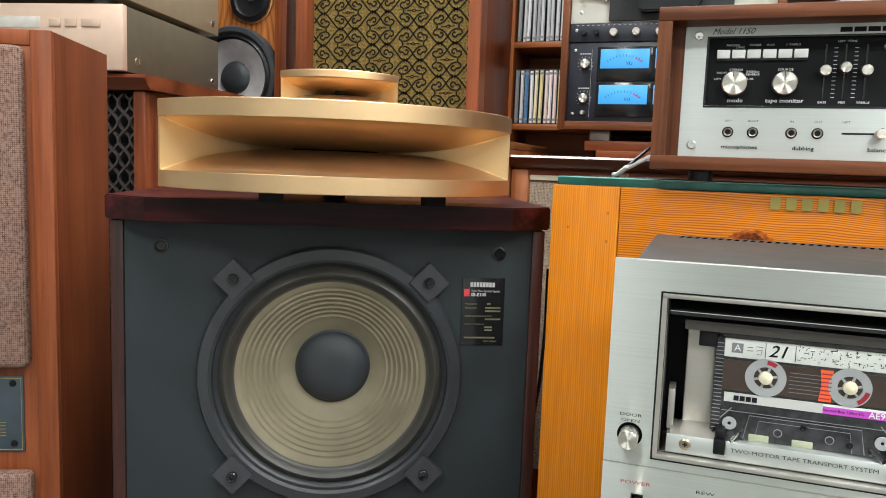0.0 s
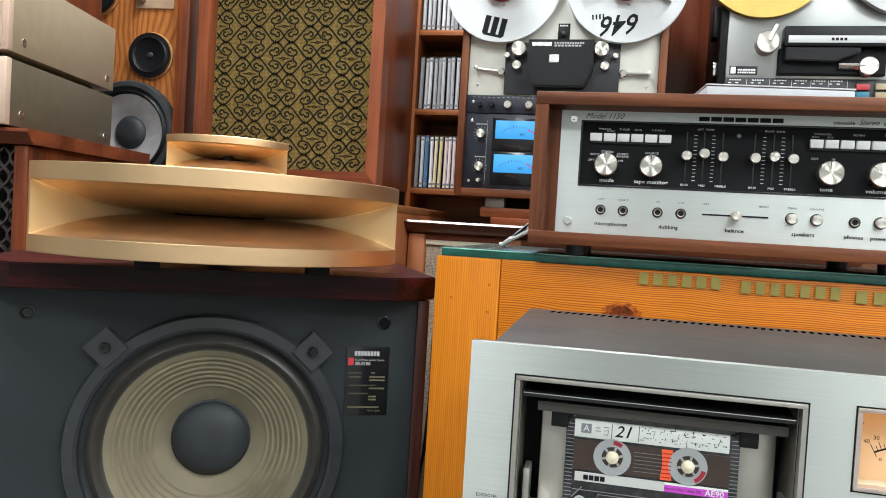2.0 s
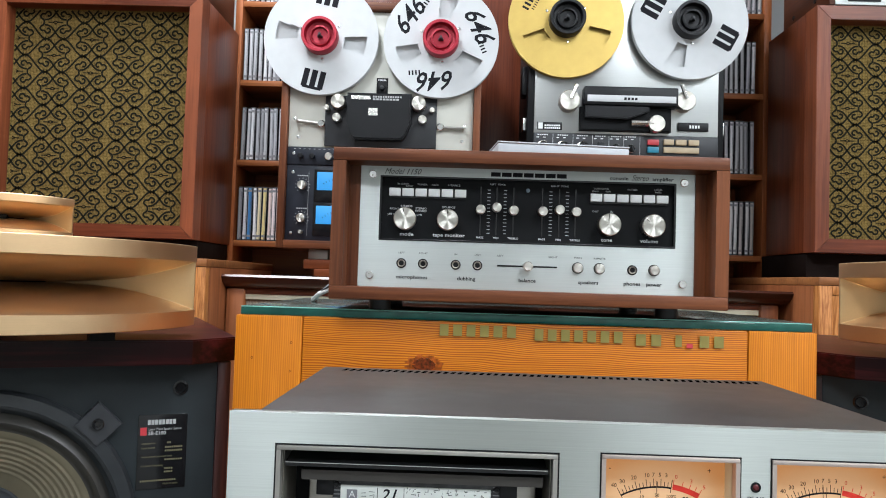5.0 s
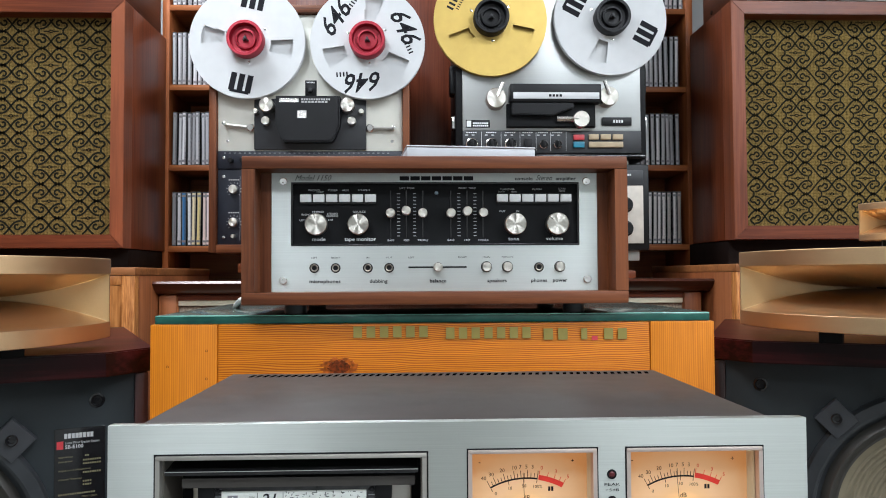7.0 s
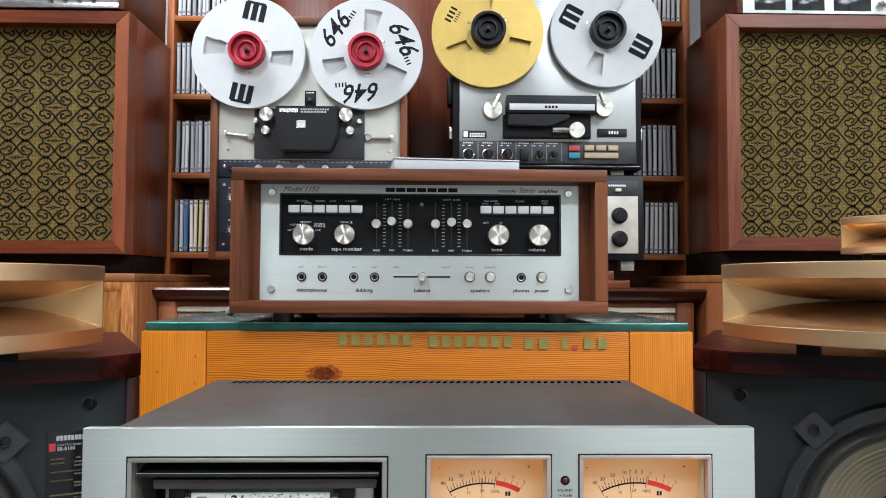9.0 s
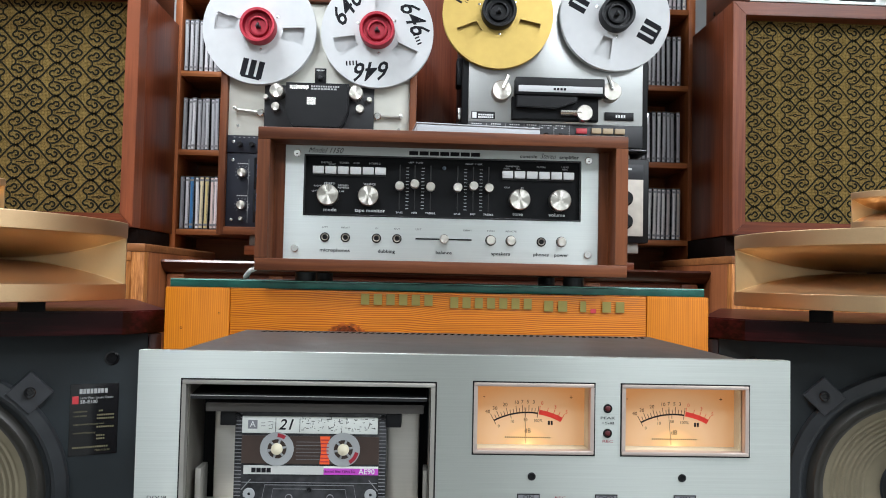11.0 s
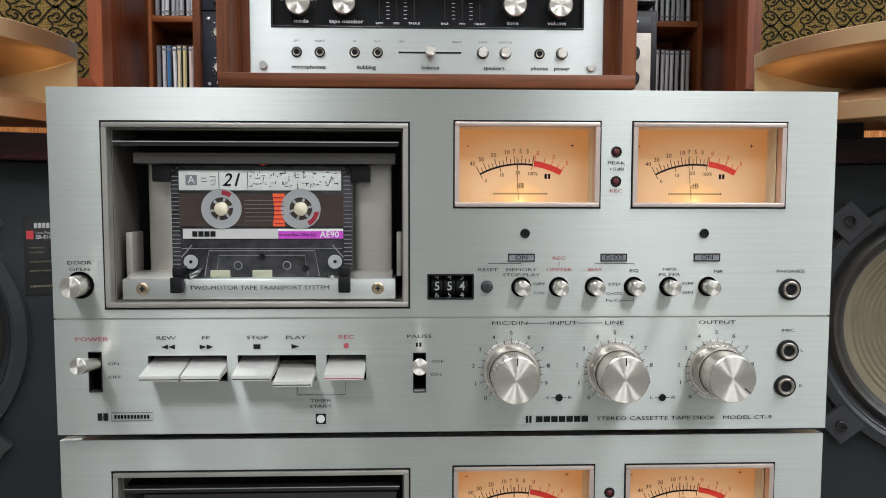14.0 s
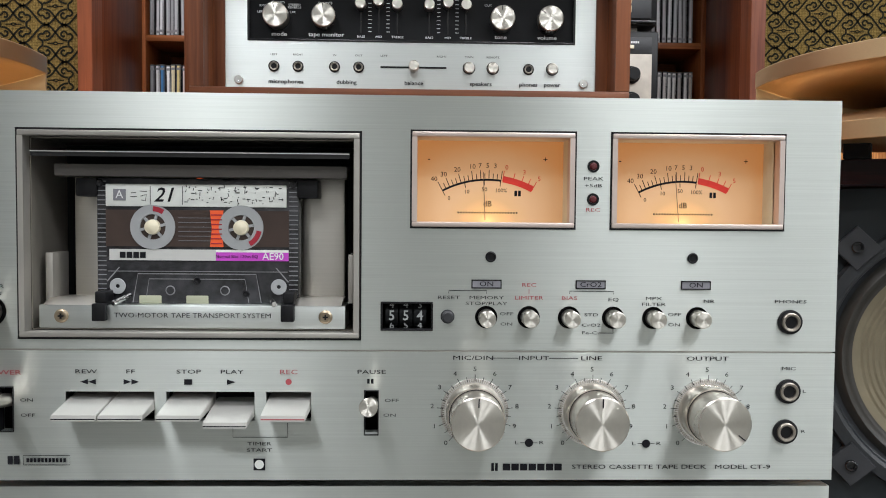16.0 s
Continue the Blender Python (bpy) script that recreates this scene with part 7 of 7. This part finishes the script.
for x0, x1, z0, z1, m in ((0.3085, 0.331, 1.3465, 1.3575, RED_KEY), (0.3085, 0.331, 1.331, 1.343, BLUE_KEY), (0.3405, 0.3605, 1.3475, 1.3585, TAN_KEY), (0.3645, 0.3855, 1.3475, 1.3585, TAN_KEY), (0.3895, 0.4105, 1.3475, 1.3585, TAN_KEY), (0.3405, 0.4105, 1.3315, 1.343, TAN_KEY)):
    part("function_key", B(Tx(x0), Tx(x1), -0.011, -0.0055, Tz(z0), Tz(z1), 0.0008), m, t, "coloured square function key")
sm = bmesh.new()
for x in (0.1015, 0.1415, 0.1805, 0.216, 0.2475, 0.2765):
    bars(Tx(x) - 0.011, Tx(x) + 0.011, Tz(1.3612), Tz(1.3632), -0.0063, 5, 0.3, sm)
    bars(Tx(x) - 0.013, Tx(x) + 0.013, Tz(1.3562), Tz(1.3578), -0.0063, 2, 0.6, sm)
for x in (0.121, 0.161, 0.1995, 0.2325, 0.262, 0.294):
    bars(Tx(x), Tx(x) + 0.0005, Tz(1.324), Tz(1.364), -0.0063, 1, 0.0, sm)
part("strip_marks", sm, INK_WHITE, t)
for x in (-0.15, 0.15):
    part("foot", B(x - 0.014, x + 0.014, 0.02, 0.06, -0.0105, 0.0005, 0.001), TRIM, t)
mx = thing("mixer_unit", "small black mixer unit with beige face and knobs", "mixer", (0.266, AY, 1.122), of="machines")
part("case", B(-0.2, 0.2, 0.0, 0.2, 0, 0.1765, 0.004), BLACK, mx, "black case")
part("face", B(-0.186, 0.186, -0.005, -0.0002, 0.014, 0.132, 0.0008), BEIGE_FACE, mx, "beige metal face")
part("upper_strip", B(-0.186, 0.186, -0.005, -0.0002, 0.1325, 0.1635, 0.0008), CHARCOAL, mx, "dark upper strip")
for x in (0.147, 0.06, -0.03):
    for z in (0.092, 0.044):
        kb = part("knob", lathe([(0.0165, -0.005), (0.0165, -0.009), (0.0125, -0.011), (0.0118, -0.026), (0.011, -0.0275), (0, -0.0275)], (x, 0, z), n=36), BLACK, mx, "black fluted knob")
part("switch", B(0.139, 0.15, -0.012, -0.0045, 0.141, 0.1475, 0.0008), CREAM, mx)
part("strip_mark", bars(0.125, 0.162, 0.152, 0.156, -0.0053, 9, 0.3), INK_WHITE, mx)
for x in (-0.15, 0.17):
    part("foot", B(x - 0.014, x + 0.014, 0.02, 0.06, -0.021, 0.0005, 0.001), TRIM, mx)
for xa, xb, ya, za, zb in ((0.11, 0.43, 0.99, 1.0645, 1.0805), (0.1, 0.405, 1.02, 1.0808, 1.1005)):
    bd = thing("support_board", "reddish wooden board under the mixer unit", "board", (0, ya, za), group="support boards", of="machines")
    part("plank", B(xa, xb, 0, 0.18, 0, zb - za, 0.002), TEAK, bd)

# ---------------------------------------------------------------- group at the west side
TEAK_SIDE = wood("smooth_teak_side", (0.1, 0.024, 0.009), (0.175, 0.045, 0.016), "z", 0.42)
FRONT = wood("front_teak", (0.15, 0.036, 0.011), (0.27, 0.074, 0.025), "z", 0.42)
TF = ground("tweed")
tw = thing("tweed_loudspeaker", "teak floor loudspeaker with raised brown tweed grilles", "loudspeaker", (-0.951, 0.264, TF), 25.7, of="tweed")
TH = 1.195 - TF
part("case", B(-0.45, 0.0, 0.012, 0.215, 0, TH, 0.0015), TEAK_SIDE, tw, "red-brown teak case")
part("front_board", B(-0.425, -0.0255, 0.002, 0.0118, 0.02, TH - 0.02, 0.0005), FRONT, tw, "lighter teak front board")
part("rim", B(-0.025, 0.0, 0.0, 0.0118, 0, TH, 0.001), FRONT, tw)
part("rim", B(-0.45, -0.4255, 0.0, 0.0118, 0, TH, 0.001), FRONT, tw)
part("rim", B(-0.425, -0.0253, 0.0, 0.0118, TH - 0.0195, TH, 0.001), FRONT, tw)
for z0, z1 in ((0.763, 1.173), (0.2, 0.622)):
    part("grille", B(-0.41, -0.03, -0.022, 0.0018, z0 - TF, z1 - TF, 0.008, seg=3), TWEED, tw, "raised brown tweed grille")
pl = part("name_plate", B(-0.2, -0.043, -0.0008, 0.0018, 0.645 - TF, 0.748 - TF, 0.0004), plain("slate_plate", (0.045, 0.06, 0.075), 0.4, 0.3), tw, "slate metal plate with gold lines")
ribbon_bm = ribbon(bmesh.new(), [(-0.197, 0.648 - TF), (-0.046, 0.648 - TF), (-0.046, 0.745 - TF), (-0.197, 0.745 - TF)], 0.0012, -0.0012)
for k in range(5):
    ribbon(ribbon_bm, [(-0.12, 0.685 - TF - 0.0045 * k), (-0.066, 0.685 - TF - 0.0045 * k)], 0.0009, -0.0012)
bars(-0.14, -0.078, 0.716 - TF, 0.724 - TF, -0.0012, 5, 0.25, ribbon_bm)
bars(-0.14, -0.078, 0.703 - TF, 0.707 - TF, -0.0012, 9, 0.3, ribbon_bm)
part("plate_marks", ribbon_bm, INK_GOLD, pl)
for z in (0.656, 0.738):
    part("plate_screw", lathe([(0.0045, -0.001), (0.0036, -0.003), (0, -0.0034)], (-0.056, 0, z - TF), n=18), BLACK, pl)

lc = thing("lattice_cabinet", "mahogany cabinet with a carved dark lattice front", "cabinet", (-1.102, 0.611, ground("lattice")), 7.5, of="lattice")
LH = 1.181 - ground("lattice")
part("top", prism([(-0.004, LH - 0.006), (0.0, LH), (0.43, LH), (0.43, LH - 0.026), (0.014, LH - 0.026)], -0.62, 0.0, "x", None, 0.001), MAHOG_X, lc, "mahogany top with a bevelled lip")
part("side", B(-0.036, -0.016, 0.055, 0.42, 0, LH - 0.0262), TEAK_Z, lc)
part("back", B(-0.59, -0.0365, 0.4, 0.42, 0, LH - 0.0262), TEAK_Z, lc)
part("post", B(-0.038, -0.012, 0.018, 0.0545, 0, LH - 0.0262, 0.004), MAHOG, lc)
part("post", B(-0.6, -0.56, 0.018, 0.0545, 0, LH - 0.0262, 0.004), CHERRY, lc)
part("cavity", B(-0.559, -0.039, 0.05, 0.053, 0, LH - 0.027), BLACK_MATT, lc)
lt = bmesh.new()
for i in range(22):
    for sign in (-1, 1):
        run = []
        for k in range(97):
            z = LH - 0.032 - 0.0042 * k
            x = -0.555 + 0.0245 * i + sign * 0.0122 * math.sin(2 * math.pi * k * 0.0042 / 0.067)
            run.append((min(max(x, -0.558), -0.04), z))
        ribbon(lt, run, 0.0042, 0.034 + 0.0012 * sign)
lp = part("lattice", lt, plain("dark_lattice", (0.05, 0.038, 0.033), 0.4), lc, "dark pierced lattice grille")
sd = lp.modifiers.new("thick", "SOLIDIFY")
sd.thickness, sd.offset = 0.006, 0


AMP_PALE = plain("pale_champagne_case", (0.36, 0.29, 0.195), 0.42, 0.35, 0.05)


def champagne_unit(z, lift, label, buttons):
    u = thing("champagne_component", label, "amplifier", (-1.138, 0.597, z), 11.5, "champagne components", "lattice")
    part("face", B(-0.43, 0.0, 0, 0.016, 0.004, lift, 0.0025), AMP_FACE, u, "champagne front panel")
    part("case", B(-0.428, -0.0015, 0.0165, 0.39, 0.004, lift - 0.001, 0.0015), AMP_SIDE if buttons else AMP_PALE, u, "khaki metal case" if buttons else "pale champagne metal case")
    for y in (0.05, 0.36):
        part("side_screw", lathe([(0.0075, -0.0005), (0.0072, 0.0012), (0.0045, 0.0016), (0.003, 0.0008), (0, 0.0007)], (-0.0015, y, 0.026), "x", 22), SPUN, u, "recessed side screw")
    for x in (-0.4, -0.05):
        for y in (0.03, 0.35):
            part("foot", lathe([(0.02, 0.0 if buttons else -0.007), (0.02, 0.0045)], (x, y, 0), "z", 24), RUBBER, u)
    if buttons:
        part("display", B(-0.3, -0.155, -0.0012, -0.0002, lift - 0.043, lift - 0.023, 0.0006), plain("pale_display", (0.62, 0.58, 0.53), 0.25, 0.2), u)
        for x, w in ((-0.126, 0.022), (-0.096, 0.022), (-0.058, 0.036)):
            part("button", B(x - w / 2, x + w / 2, -0.0035, -0.0002, lift - 0.04, lift - 0.026, 0.001), AMP_FACE, u, "champagne oblong button")
        part("indicator", lathe([(0.0065, 0), (0.0065, -0.005), (0.005, -0.0065), (0, -0.007)], (-0.045, 0, lift - 0.087), n=24), BRASS, u)
    else:
        for k in range(26):
            part("fin", B(-0.2 + 0.0075 * k, -0.1965 + 0.0075 * k, -0.003, -0.0002, 0.012, lift - 0.02), AMP_FACE, u)
    return u


champagne_unit(1.1815, 0.118, "champagne gold component with buttons on the lattice cabinet", True)
champagne_unit(1.3065, 0.14, "champagne gold component with ribbed front atop another", False)
wb = thing("wooden_box", "dark red-brown wooden box on the champagne component", "box", (-1.166, 0.62, 1.447), 11.5, of="lattice")
part("body", B(-0.4, 0.0, 0.0, 0.34, 0, 0.28, 0.003), MAHOG, wb)
part("lid", B(-0.402, 0.002, -0.002, 0.342, 0.2803, 0.3, 0.003), MAHOG_X, wb)


def driver(parent, x, z, r, rim, label):
    """A small round driver: rim, cone and dome."""
    d = part("driver", lathe([(r * 1.05, 0), (r * 1.05, -0.003), (r * 1.0, -0.004)], (x, 0, z), n=48), rim, parent, label)
    part("cone", lathe([(r * 1.0, -0.0042), (r * 0.84, -0.0045), (r * 0.78, -0.006), (r * 0.72, -0.0035), (r * 0.66, -0.0025), (r * 0.2, 0.001), (0, 0.0012)], (x, -0.0, z), n=48), BLACK, d)
    part("dome", lathe([(r * 0.15, 0.0012), (r * 0.1, -0.003), (0, -0.0045)], (x, 0, z), n=32), CHARCOAL, d)
    return d


hc = new("hanging_cable", mesh_of("hanging_cable", tube(bmesh.new(), [(-0.34, 0.44, 0.92), (-0.337, 0.425, 0.85), (-0.339, 0.418, 0.78), (-0.346, 0.414, 0.72), (-0.35, 0.41, 0.68), (-0.348, 0.408, 0.63), (-0.344, 0.41, 0.5), (-0.344, 0.41, ground("bench"))], 0.0022), BLACK))
hc.matrix_basis = cluster("bench")
tagged(hc, "thin black cable hanging beside the pine box", "cable")
ok = thing("oak_loudspeaker", "tall oak loudspeaker with bare drivers and grey woofer", "loudspeaker", (-1.098, 1.09, ground("oak")), 4, of="oak")
OH = 1.85 - ground("oak")
OZ = lambda z: z - ground("oak")
holes = [(-0.105, 1.412, 0.052), (-0.245, 1.555, 0.05), (-0.25, 1.412, 0.05), (-0.148, 1.231, 0.106)]
part("case", B(-0.46, -0.0, 0.03, 0.3, 0, OH, 0.002), OAK, ok, "oak veneered case")
part("rim", B(-0.03, 0.0, -0.014, 0.0298, 0, OH, 0.002), TEAK_Z, ok, "dark oak rim")
part("baffle", B(-0.46, -0.0303, 0.016, 0.0298, 0, OH), OAK, ok, "oak veneered baffle")
for k, (x, z, r) in enumerate(holes[:3]):
    d = driver(ok, x, OZ(z), r, LIGHTWOOD, "round black driver with a pale ring")
    d.location.y = 0.014
    for c in d.children:
        c.location.y = -0.006
wf = part("woofer", lathe([(0.12, 0.016), (0.12, -0.002), (0.116, -0.008), (0.106, -0.0095), (0.1, -0.004)], (-0.148, 0, OZ(1.231)), n=72), RUBBER, ok, "black woofer rim")
part("woofer_surround", lathe([(0.1, -0.004), (0.094, -0.009), (0.088, -0.003)], (-0.148, 0, OZ(1.231)), n=72), BLACK, wf)
part("woofer_cone", lathe([(0.088, -0.003), (0.038, 0.014)], (-0.148, 0, OZ(1.231)), n=72), GREYCONE, wf, "grey paper cone")
part("woofer_dome", lathe([(0.039, 0.0138), (0.034, 0.006), (0.022, 0.001), (0, -0.001)], (-0.148, 0, OZ(1.231)), n=48), DUSTCAP, wf)
tp = part("terminal_plate", B(-0.148, -0.053, 0.012, 0.0158, OZ(1.522), OZ(1.6), 0.0008), plain("pale_plate", (0.5, 0.34, 0.22), 0.45, 0.1), ok, "pale metal control plate")
part("plate_band", B(-0.1478, -0.0532, 0.0112, 0.0119, OZ(1.585), OZ(1.5998)), BLACK, tp)
part("plate_band", B(-0.09, -0.06, 0.0105, 0.0111, OZ(1.588), OZ(1.5975)), BLUE_KEY, tp)
part("plate_marks", bars(-0.11, -0.065, OZ(1.55), OZ(1.552), 0.0115, 1, 0.0, bars(-0.11, -0.078, OZ(1.562), OZ(1.564), 0.0115, 1, 0.0, bars(-0.11, -0.078, OZ(1.572), OZ(1.574), 0.0115, 1, 0.0))), INK, tp)
for z in (1.542, 1.568):
    part("control_knob", knob(0.0105, 0.012, -0.134, 0.012, OZ(z), 24), BRASS, tp, "small brass control knob")
part("baffle_bolt", lathe([(0.006, 0.016), (0.005, 0.012), (0, 0.012)], (-0.04, 0, OZ(1.617)), n=20), BLACK, ok)
